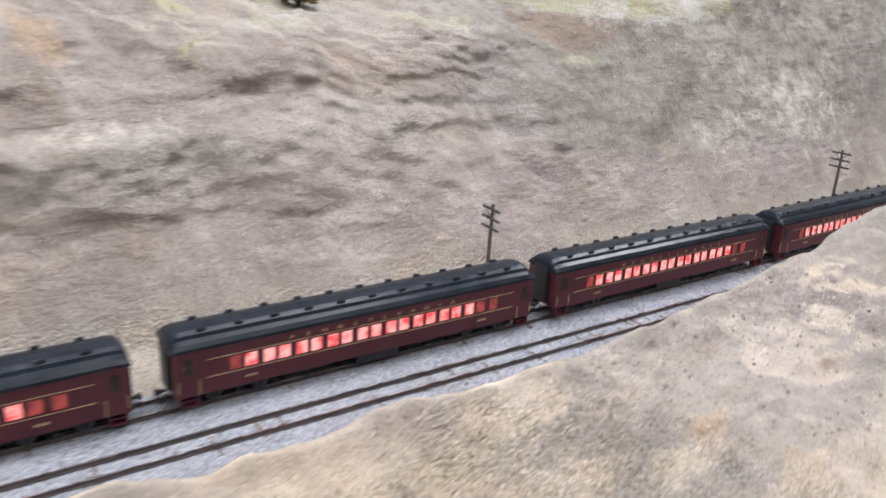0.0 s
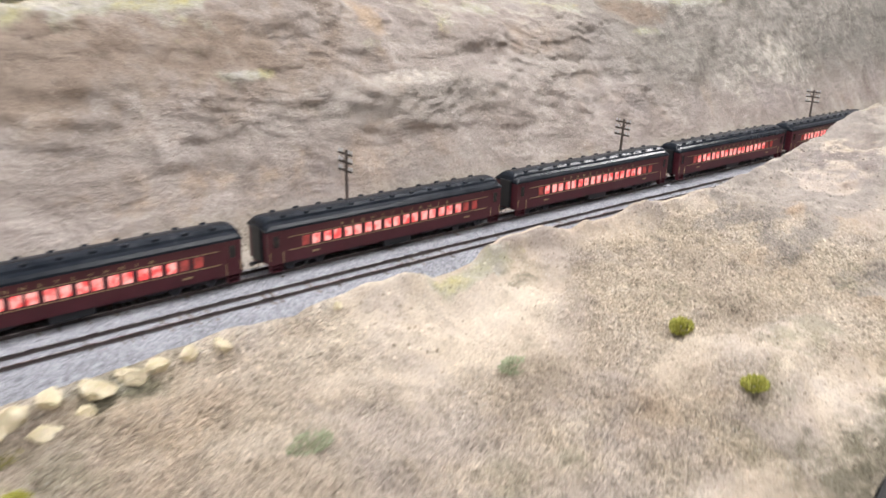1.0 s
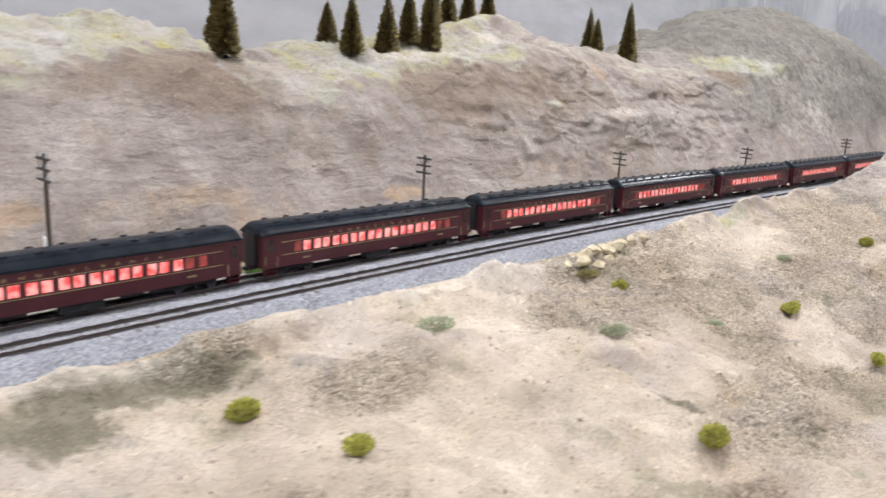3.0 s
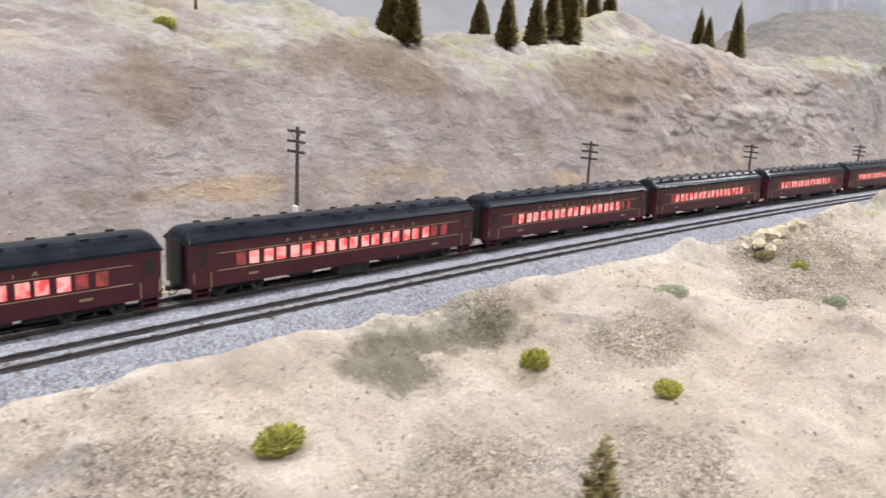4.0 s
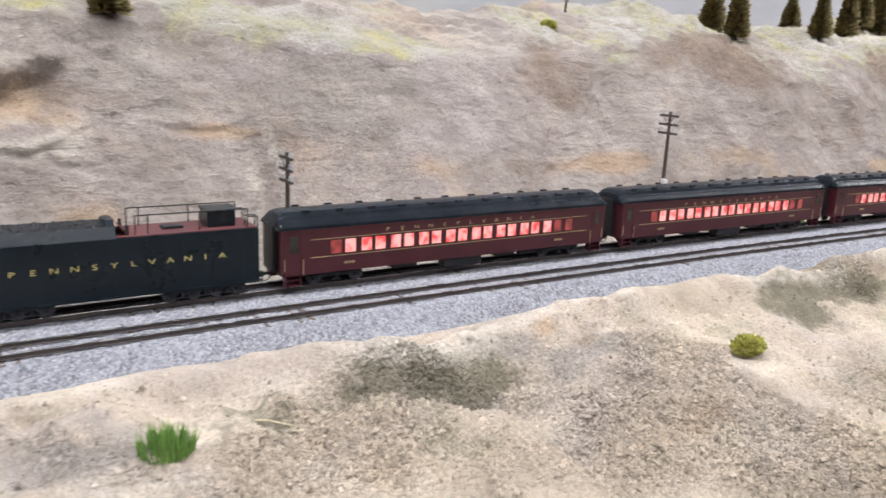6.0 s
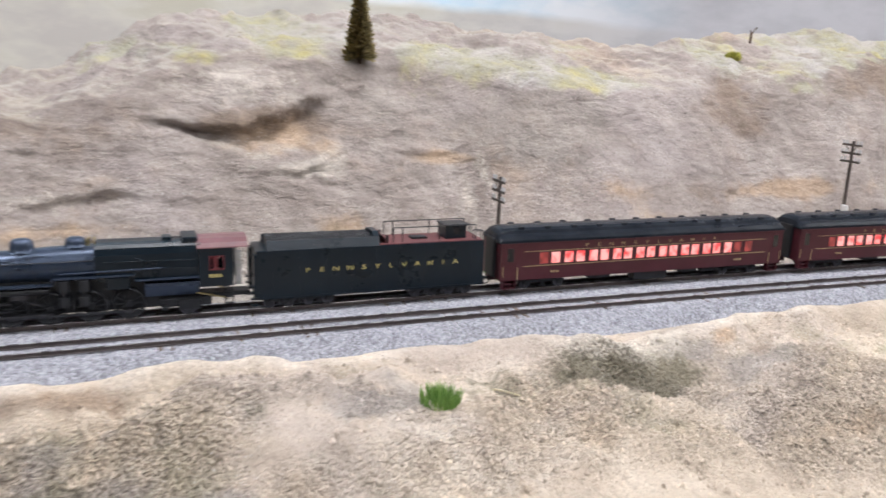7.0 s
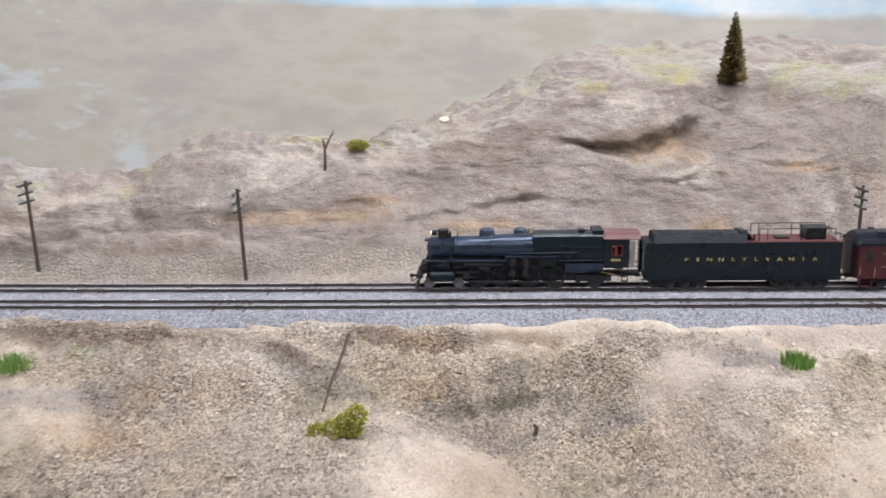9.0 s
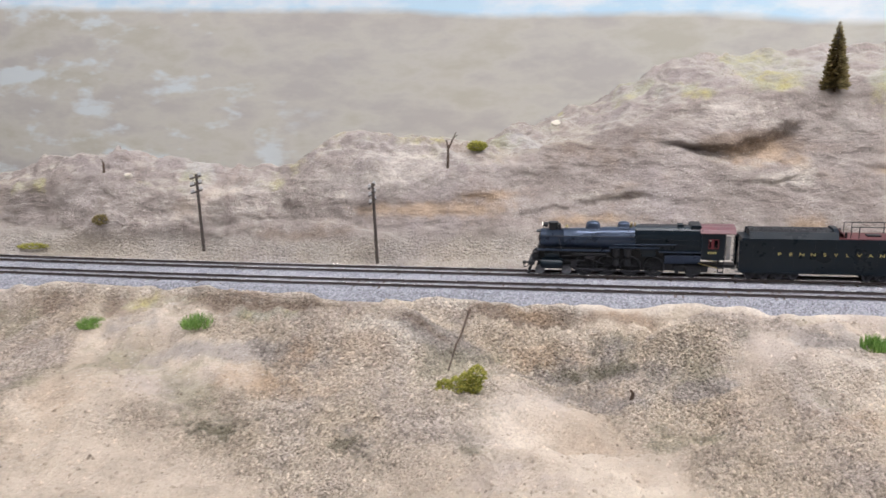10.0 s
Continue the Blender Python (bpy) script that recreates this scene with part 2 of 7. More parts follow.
# ---- the shape of the ground ----
# x, crest height, crest distance behind the near rail, foot of the hill
RIDGE = np.array([
    (-2.4, 0.07, 0.28, 0.12), (-1.45, 0.080, 0.22, 0.12), (-1.20, 0.108, 0.20, 0.12), (-1.08, 0.088, 0.20, 0.12), (-0.96, 0.082, 0.20, 0.12),
    (-0.87, 0.132, 0.23, 0.125), (-0.70, 0.118, 0.26, 0.135), (-0.64, 0.128, 0.33, 0.145), (-0.57, 0.150, 0.36, 0.155), (-0.50, 0.176, 0.39, 0.168),
    (-0.42, 0.205, 0.40, 0.172), (-0.25, 0.218, 0.42, 0.170), (-0.05, 0.206, 0.38, 0.125), (0.08, 0.196, 0.36, 0.128), (0.37, 0.236, 0.39, 0.135), (0.58, 0.208, 0.36, 0.148),
    (0.74, 0.226, 0.39, 0.155), (0.93, 0.262, 0.40, 0.16), (1.10, 0.288, 0.43, 0.17), (1.32, 0.256, 0.43, 0.17)])
RIDGE = np.concatenate([RIDGE, [
    (1.54, 0.236, 0.44, 0.17), (1.72, 0.266, 0.46, 0.165), (1.90, 0.328, 0.49, 0.16), (2.12, 0.380, 0.52, 0.16), (2.40, 0.425, 0.54, 0.16),
    (2.66, 0.435, 0.55, 0.17), (3.10, 0.40, 0.56, 0.18), (3.6, 0.30, 0.58, 0.2), (4.4, 0.2, 0.6, 0.2)]])


def knots(x, col):
    k = np.clip(np.searchsorted(RIDGE[:, 0], x) - 1, 0, len(RIDGE) - 2)
    u = np.clip((x - RIDGE[k, 0]) / (RIDGE[k + 1, 0] - RIDGE[k, 0]), 0, 1)
    u = u * u * (3 - 2 * u)
    return RIDGE[k, col] * (1 - u) + RIDGE[k + 1, col] * u


def lip_line(x, d):
    return d + 0.046 + 0.010 * vnoise(x * 9, 0 * x, 61) + 0.005 * vnoise(x * 31, 0 * x, 62) + 0.0025 * vnoise(x * 83, 0 * x, 65)


def lip_shape(x, d):
    e = lip_line(x, d)
    back_side = np.exp(-((e / 0.010) ** 2))
    front_side = np.exp(-np.abs(e / 0.012) ** 2.6)
    return np.where(e > 0, back_side, front_side) * (0.0110 + 0.006 * vnoise(x * 19, 0 * x, 67) + 0.003 * vnoise(x * 47, d * 47, 68))


def ledges(x, z, per_metre, seed):
    """Weathered beds: each leans back as it rises and ends under the overhang of the next."""
    t = z * per_metre + 1.6 * fbm(x * 5, z * 8, 3, seed)
    f = t - np.floor(t)
    return np.where(f < 0.8, f / 0.8, (1 - f) / 0.2) - 0.5


def cove(v, at, above, below):
    return np.where(v > at, np.exp(-(((v - at) / above) ** 2)), np.exp(-(((v - at) / below) ** 2)))


def seam(x, z, *line):
    """Height above a bed line given by (x, z) corners, and a window that fades at its ends."""
    lx, lz = np.array([p[0] for p in line]), np.array([p[1] for p in line])
    run = 0.18 * (lx[-1] - lx[0])
    window = ease(lx[0] - 0.4 * run, lx[0] + run, x) * ease(lx[-1] + 0.4 * run, lx[-1] - run, x)
    return z - np.interp(x, lx, lz) - 0.0030 * vnoise(x * 32, z * 9, 171) - 0.0016 * fbm(x * 70, z * 50, 2, 172), window * (0.75 + 0.25 * vnoise(x * 21, 0 * x, 173))


def overhang(x, z, out, back, up, down, *line):
    """A bed that stands out above a line and is hollowed below it."""
    v, window = seam(x, z, *line)
    above = -out * np.exp(-((np.maximum(v, 0) / up) ** 1.5))
    below = back * np.exp(-((np.minimum(v, 0) / down) ** 2))
    return window * 0.7 * (below + (above - below) * ease(-0.0060, 0.0020, v))


def bank_height(x):
    """Rise of the near bank towards the cutting at the far end."""
    return np.interp(x, (0.80, 0.95, 1.10, 1.25, 1.40, 1.50, 1.62, 1.75, 1.90, 2.20), (0.0, 0.013, 0.021, 0.027, 0.033, 0.046, 0.075, 0.094, 0.110, 0.116))


def ground_shape(x, d):
    """Height of the ground at x and at the distance d behind the near rail, and how far it leans back."""
    x, d = np.asarray(x, float), np.asarray(d, float)
    crest, dc, foot = knots(x, 1), knots(x, 2), knots(x, 3)
    foot = foot + 0.009 * fbm(x * 7, 0 * x, 3, 5)
    # hillside: a steep face, a rounded brow, a gentler top
    u = np.clip((d - foot) / (dc - foot), 0, 1)
    face, crown = 1.62 * u, 0.60 + 0.40 * u
    soft = 0.05 + 0.06 * ease(0.5, 1.0, x)
    rise = 0.5 * (face + crown - np.sqrt((face - crown) ** 2 + soft**2)) + 0.5 * soft * (1 - u) * 0.6
    hill = (crest + 0.012) * rise - np.clip(d - dc, 0, 1) * 0.22
    rock = ease(0.0, 0.25, u)
    top = ease(0.5, 0.8, u)
    big = fbm(x * 9, d * 9, 3, 11)
    hill = hill + rock * (0.35 + 0.65 * top) * (0.009 * big + 0.005 * fbm(x * 34, d * 34 + 0.6 * big, 4, 23)) + rock * top * 0.0022 * fbm(x * 95, d * 95, 3, 24)
    # the far mountain: ribs and gullies that run down to the line
    far = ease(1.6, 1.9, x)
    hill = hill + rock * far * (0.014 * fbm(x * 9, d * 6, 3, 29) + 0.022 * u * (1 - np.abs(vnoise(x * 7 + 0.9 * vnoise(x * 4, d * 6, 34), d * 2.2, 33))) ** 2 - 0.012 * u)
    # shallow gullies that run down the face
    hill = hill - rock * (1 - u) * (0.006 + 0.012 * ease(-0.9, -0.6, x)) * np.abs(vnoise(x * 6.5 + 0.8 * vnoise(x * 3, d * 7, 3), d * 1.5, 31)) ** 1.3
    # ground between the track and the hill, track bed, foreground
    strip = -0.012 + 0.004 * fbm(x * 28, d * 28, 3, 41) * ease(0.10, 0.14, d)
    back = np.where(u > 0, strip + hill, strip)
    s = np.clip(-0.040 - d, 0, 1)
    fore = -0.014 - 0.165 * s + ease(0, 0.05, s) * (0.011 * fbm(x * 5, d * 6, 2, 53)) + ease(0, 0.02, s) * (0.0062 * fbm(x * 22, d * 22, 4, 59) - 0.005 * np.abs(vnoise(x * 18, d * 18, 63)) + 0.0026 * fbm(x * 70, d * 70, 3, 64))
    fore = fore + 0.022 * bump(x, d, -0.85, -0.095, 0.20, 0.042) + 0.016 * bump(x, d, -0.45, -0.10, 0.12, 0.045) + 0.012 * bump(x, d, -0.10, -0.10, 0.14, 0.05)
    fore = fore + 0.020 * bump(x, d, 0.35, -0.14, 0.13, 0.075) + 0.014 * bump(x, d, 0.42, -0.24, 0.10, 0.06) - 0.018 * bump(x, d, 0.68, -0.36, 0.12, 0.08) - 0.014 * bump(x, d, 0.14, -0.10, 0.06, 0.05) - 0.010 * bump(x, d, 0.70, -0.13, 0.15, 0.06) - 0.016 * bump(x, d, -0.66, -0.19, 0.25, 0.055)
    fore = fore + 0.012 * bump(x, d, 0.77, -0.155, 0.06, 0.05) - 0.020 * bump(x, d, -0.19, -0.10, 0.09, 0.05) - 0.016 * bump(x, d, -0.67, -0.10, 0.07, 0.03) + 0.010 * bump(x, d, -0.36, -0.165, 0.09, 0.04)
    fore = fore + 0.010 * bump(x, d, -0.445, -0.150, 0.060, 0.016) - 0.009 * bump(x, d, -0.405, -0.105, 0.050, 0.016) - 0.009 * bump(x, d, -0.60, -0.118, 0.075, 0.020) + 0.008 * bump(x, d, -0.79, -0.128, 0.035, 0.018) + 0.007 * bump(x, d, -0.62, -0.185, 0.060, 0.018)
    ridged = (1 - np.abs(vnoise(x * 4.5 + 0.7 * vnoise(x * 9, d * 9, 54), d * 9 + 1.2 * x, 55))) ** 3
    fore = fore + ease(0.02, 0.08, s) * 0.009 * (ridged - 0.4) * ease(1.3, 1.0, x)
    # washed-out edge of the big mound, the rim of the gravel dip, clods and rills
    fore = fore + 0.016 * ease(0.39, 0.35, x + 0.25 * (d + 0.30) + 0.02 * vnoise(x * 20, d * 20, 58)) * ease(-0.20, -0.27, d) * ease(0.0, 0.16, x)
    fore = fore + 0.007 * ease(-0.172, -0.182, d + 0.10 * (x + 0.60) + 0.006 * vnoise(x * 24, 0 * x, 56)) * ease(-0.86, -0.78, x) * ease(-0.42, -0.50, x)
    fore = fore + 0.006 * ease(0.0, 0.012, 0.55 * (x + 0.52) + (d + 0.125) + 0.006 * vnoise(x * 30, d * 30, 52)) * ease(-0.62, -0.54, x) * ease(-0.30, -0.38, x) * ease(-0.20, -0.15, d) * ease(-0.06, -0.09, d)
    clods = stony(x, d)
    fore = fore + ease(0.01, 0.03, s) * clods * (0.0050 * (0.5 - cells(x * 75, d * 75, 66)) + 0.0034 * (0.5 - cells(x * 190, d * 190, 69)))
    fore = fore - ease(0.005, 0.02, s) * 0.005 * ease(0.30, 0.05, np.abs(fbm(x * 12, d * 5, 3, 70))) * ease(0.10, 0.03, s)
    # the bank that rises towards the cutting at the far end, closing in on the rails
    fore = fore + bank_height(x) * ease(-0.022, -0.048, d) * (1 - 0.35 * ease(-0.12, -0.45, d) * ease(1.4, 1.7, x)) * (1 + 0.12 * vnoise(x * 13, d * 13, 57) + 0.05 * vnoise(x * 40, d * 40, 50))
    # pale rounded lip along the ballast
    fore = fore + lip_shape(x, d) * (1 - ease(1.2, 1.4, x))
    w = ease(-0.030, -0.010, d)
    z = fore * (1 - w) + back * w
    # knobs, ledges and cracks over the whole face
    west, east = ease(-0.15, -0.30, x), ease(0.72, 0.95, x) * ease(1.85, 1.6, x)
    rough = 0.45 + 0.45 * west + 0.65 * east
    lean = rock * (0.005 + 0.003 * west) * fbm(x * 8 + 0.5, z * 15 - x * 3, 2, 72) + rock * rough * (0.0030 * fbm(x * 13, z * 34, 3, 71) + 0.0022 * fbm(x * 48 + d * 9, z * 70, 3, 77) - 0.0025 * np.abs(vnoise(x * 26 + 2 * d, z * 40, 79)))
    wx, wz = 0.6 * fbm(x * 17, z * 17, 2, 85), 0.6 * fbm(x * 17 + 5, z * 17, 2, 86)
    crag = ease(-0.25, 0.35, fbm(x * 4, z * 6, 2, 87))
    lean = lean + rock * rough * (0.25 + 0.75 * crag) * (0.0030 * (cells(x * 18 + wx, z * 40 + wz, 88) - 0.45) + 0.0030 * (cells(x * 42 + wx, z * 95 + wz, 89) - 0.45) + 0.0016 * (cells(x * 95 + wx, z * 170 + wz, 84) - 0.45))
    lean = lean + rock * rough * (0.0034 * ledges(x, z, 34, 90) * ease(-0.1, 0.5, fbm(x * 6, z * 9, 3, 95)) + 0.0020 * ledges(x, z + 0.2 * x, 80, 98) * ease(-0.2, 0.4, fbm(x * 9 + 3, z * 12, 3, 99)))
    # the hollow under its brow, with the crease that runs down from its tip
    keep = rock * ease(0.33, 0.25, d - 0.06)
    roof = np.interp(x, (-0.50, -0.455, -0.42, -0.368, -0.332, -0.30), (0.119, 0.1115, 0.108, 0.120, 0.134, 0.138)) + 0.0016 * vnoise(x * 70, 0 * x, 73)
    sill = np.interp(x, (-0.50, -0.455, -0.428, -0.397, -0.337, -0.30), (0.114, 0.103, 0.093, 0.082, 0.095, 0.118))
    v = (z - sill) / np.maximum(roof - sill, 0.004)
    inside = ease(-0.20, 0.32, v) * ease(1.12, 0.40, v) * ease(-0.497, -0.43, x) * ease(-0.305, -0.330, x)
    brow = np.exp(-(np.maximum(v - 1.0, 0) * 0.9) ** 1.5) * ease(0.85, 1.10, v) * ease(-0.53, -0.44, x) * ease(-0.28, -0.33, x)
    shelf = np.exp(-(((z - sill + 0.010) / 0.011) ** 2)) * ease(-0.47, -0.41, x) * ease(-0.29, -0.33, x)
    lean = lean + keep * (0.016 * inside - 0.003 * brow - 0.005 * shelf)
    crease, window = seam(x, z, (-0.492, 0.113), (-0.455, 0.099), (-0.425, 0.086), (-0.40, 0.078))
    lean = lean + keep * window * 0.006 * np.exp(-((crease / 0.0035) ** 2))
    # the long shelf below it and its undercut, the bed by the west pole, a crack near the next pole
    lean = lean + keep * overhang(x, z, 0.008, 0.008, 0.022, 0.018, (-0.66, 0.034), (-0.613, 0.044), (-0.547, 0.055), (-0.47, 0.066))
    lean = lean + keep * overhang(x, z, 0.003, 0.005, 0.010, 0.012, (-0.84, 0.055), (-0.733, 0.056), (-0.64, 0.070))
    lean = lean + keep * overhang(x, z, 0.002, 0.005, 0.008, 0.008, (-0.93, 0.036), (-0.88, 0.041), (-0.84, 0.040))
    lean = lean + keep * overhang(x, z, 0.002, 0.007, 0.006, 0.006, (-0.272, 0.090), (-0.235, 0.0865), (-0.19, 0.091))
    lean = lean + keep * overhang(x, z, 0.002, 0.004, 0.008, 0.010, (0.05, 0.050), (0.17, 0.058), (0.27, 0.056))
    # east: the grey outcrop, the cracks under it, the nose that closes off the fan
    outcrop = np.exp(-(((x - 1.25) / 0.125) ** 4)) * cove(z - 0.010 * vnoise(x * 16, 0 * x, 81), 0.130, 0.010, 0.035)
    nose = np.exp(-(((x - 1.60) / 0.075) ** 4)) * cove(z, 0.205, 0.022, 0.030)
    lean = lean - rock * (0.014 * outcrop * (0.8 + 0.5 * cells(x * 40 + wx, z * 60 + wz, 80)) + 0.020 * nose)
    lean = lean + rock * overhang(x, z, 0.003, 0.004, 0.014, 0.012, (1.20, 0.082), (1.271, 0.077), (1.38, 0.064), (1.44, 0.062))
    lean = lean + rock * overhang(x, z, 0.003, 0.004, 0.010, 0.010, (1.24, 0.030), (1.29, 0.038), (1.36, 0.047), (1.46, 0.044))
    lean = lean + rock * overhang(x, z, 0.003, 0.006, 0.010, 0.008, (1.15, 0.168), (1.20, 0.158), (1.28, 0.153), (1.36, 0.160))
    lean = lean + rock * overhang(x, z, 0.003, 0.005, 0.010, 0.010, (1.36, 0.112), (1.46, 0.140), (1.56, 0.150))
    fine = 0.0006 * fbm(x * 110, d * 110, 3, 83)
    calm = ease(-0.034, -0.044, d) + ease(0.105, 0.13, d)
    z = z + fine * np.clip(calm, 0, 1)
    return z, lean


def stony(x, d):
    """Where broken stone lies thick on the foreground, 0 to 1."""
    v = 0.30 + 0.55 * ease(-0.10, 0.50, fbm(x * 6, d * 7, 3, 131)) + patches(x, d, *STONY)
    return np.clip(v - 0.38 * patches(x, d, *SANDY), 0.24, 1)


def patches(x, v, *rows):
    """Sum of sown, painted or shading patches: rows of strength, x, the other coordinate, and the two half-widths."""
    return sum(k * bump(x, v, cx, cv, 1.3 * rx, 1.3 * rv) for k, cx, cv, rx, rv in rows)


def ground_tones(x, d, z):
    """Where the scenery was painted or sown: pale plaster with a shelf highlight, moss, brown with the hollow's shade,
    ochre, dark gravel with a mound's shaded edge, dust behind the tracks, grey wash and broken stone, each 0 to 1.
    """
    crest, dc, foot = knots(x, 1), knots(x, 2), knots(x, 3)
    u = np.clip((d - foot) / (dc - foot), 0, 1.5)
    hill, fore = d > 0.12, d < -0.02
    e = lip_line(x, d)
    pale = np.clip(lip_shape(x, d) / 0.011, 0, 1) * fore * (0.75 + 0.25 * vnoise(x * 14, 0 * x, 205)) * ease(1.1, 0.8, x)
    pale = pale + fore * patches(x, d, *PALE_SOIL) + hill * patches(x, z, *HILL_PALE)
    moss = ease(0.50, 0.64, u) * ease(0.05, 0.45, fbm(x * 6, d * 6, 3, 201)) * (0.45 + 0.4 * ease(-0.6, -0.3, x)) + 0.5 * ease(0.25, 0.55, fbm(x * 14, d * 14, 3, 203)) * ease(0.35, 0.5, u)
    moss = moss * ease(1.75, 1.5, x) + hill * patches(x, z, *HILL_MOSS) + fore * patches(x, d, *FORE_MOSS)
    brown = hill * patches(x, z, *HILL_BROWN_SHADE) + fore * patches(x, d, *BROWN_SOIL)
    brown = brown + fore * 0.7 * ease(0.004, -0.010, e) * ease(-0.050, -0.025, e) * ease(-0.1, 0.4, fbm(x * 7, d * 5, 3, 207)) * ease(0.9, 0.5, x)
    ochre = hill * patches(x, z, *HILL_OCHRE) + fore * patches(x, d, *OCHRE_SOIL)
    dark = patches(x, d, *DARK) + patches(x, d, *DARKER)
    near_edge = yt(x) + d + 0.39 + 0.128 * np.maximum(x, 0)
    dark = dark + 0.7 * ease(0.055, 0.015, near_edge) * ease(0.2, 0.5, x)
    grey = hill * patches(x, z, *HILL_GREY) + fore * patches(x, d, *GREY) + 0.75 * fore * ease(1.1, 1.4, x) * ease(-0.02, 0.3, fbm(x * 5, d * 9, 3, 209))
    return [np.clip(v, 0, 1) for v in (pale, moss, brown, ochre, dark * fore, ease(0.085, 0.105, d), grey, np.where(d < 0.02, stony(x, d), 0.5))]


# ---- materials ----
def node(nt, kind, **inputs):
    n = nt.nodes.new(kind)
    for key, value in inputs.items():
        n.inputs[key.replace("_", " ")].default_value = value
    return n


def surface(name, colours, scale=60.0, rough=0.8, metal=0.0, grain=400.0, relief=0.3, depth=0.001, spread=0.25, coat=0.0):
    """A procedural surface: two colours in slow patches, fine grain over them, fine relief."""
    m = bpy.data.materials.new(name)
    m.use_nodes = True
    nt = m.node_tree
    b = nt.nodes["Principled BSDF"]
    tc = nt.nodes.new("ShaderNodeTexCoord")
    slow = node(nt, "ShaderNodeTexNoise", Scale=scale, Detail=5.0, Roughness=0.6)
    quick = node(nt, "ShaderNodeTexNoise", Scale=grain, Detail=4.0, Roughness=0.65)
    ramp = nt.nodes.new("ShaderNodeValToRGB")
    ramp.color_ramp.elements[0].position, ramp.color_ramp.elements[1].position = 0.5 - spread, 0.5 + spread
    for e, c in zip(ramp.color_ramp.elements, colours):
        e.color = (*c, 1)
    mix = nt.nodes.new("ShaderNodeMix")
    mix.data_type, mix.blend_type = "RGBA", "OVERLAY"
    mix.inputs["Factor"].default_value = 0.16
    rel = nt.nodes.new("ShaderNodeBump")
    rel.inputs["Strength"].default_value, rel.inputs["Distance"].default_value = relief, depth
    for n in (slow, quick):
        nt.links.new(tc.outputs["Object"], n.inputs["Vector"])
    nt.links.new(slow.outputs["Fac"], ramp.inputs["Fac"])
    nt.links.new(ramp.outputs["Color"], mix.inputs["A"])
    nt.links.new(quick.outputs["Color"], mix.inputs["B"])
    nt.links.new(mix.outputs["Result"], b.inputs["Base Color"])
    nt.links.new(quick.outputs["Fac"], rel.inputs["Height"])
    nt.links.new(rel.outputs["Normal"], b.inputs["Normal"])
    mr = node(nt, "ShaderNodeMapRange", To_Min=max(rough - 0.12, 0.02), To_Max=min(rough + 0.12, 1.0))
    nt.links.new(slow.outputs["Fac"], mr.inputs["Value"])
    nt.links.new(mr.outputs["Result"], b.inputs["Roughness"])
    b.inputs["Metallic"].default_value = metal
    b.inputs["Coat Weight"].default_value = coat
    return m


def varied(name, colours, rough=0.8, island=True, metal=0.0):
    """Pieces that differ one by one."""
    m = surface(name, colours, rough=rough, metal=metal)
    nt = m.node_tree
    info = nt.nodes.new("ShaderNodeNewGeometry" if island else "ShaderNodeObjectInfo")
    ramp = next(n for n in nt.nodes if n.type == "VALTORGB")
    ramp.color_ramp.elements[0].position, ramp.color_ramp.elements[1].position = 0.0, 1.0
    nt.links.new(info.outputs["Random Per Island" if island else "Random"], ramp.inputs["Fac"])
    return m


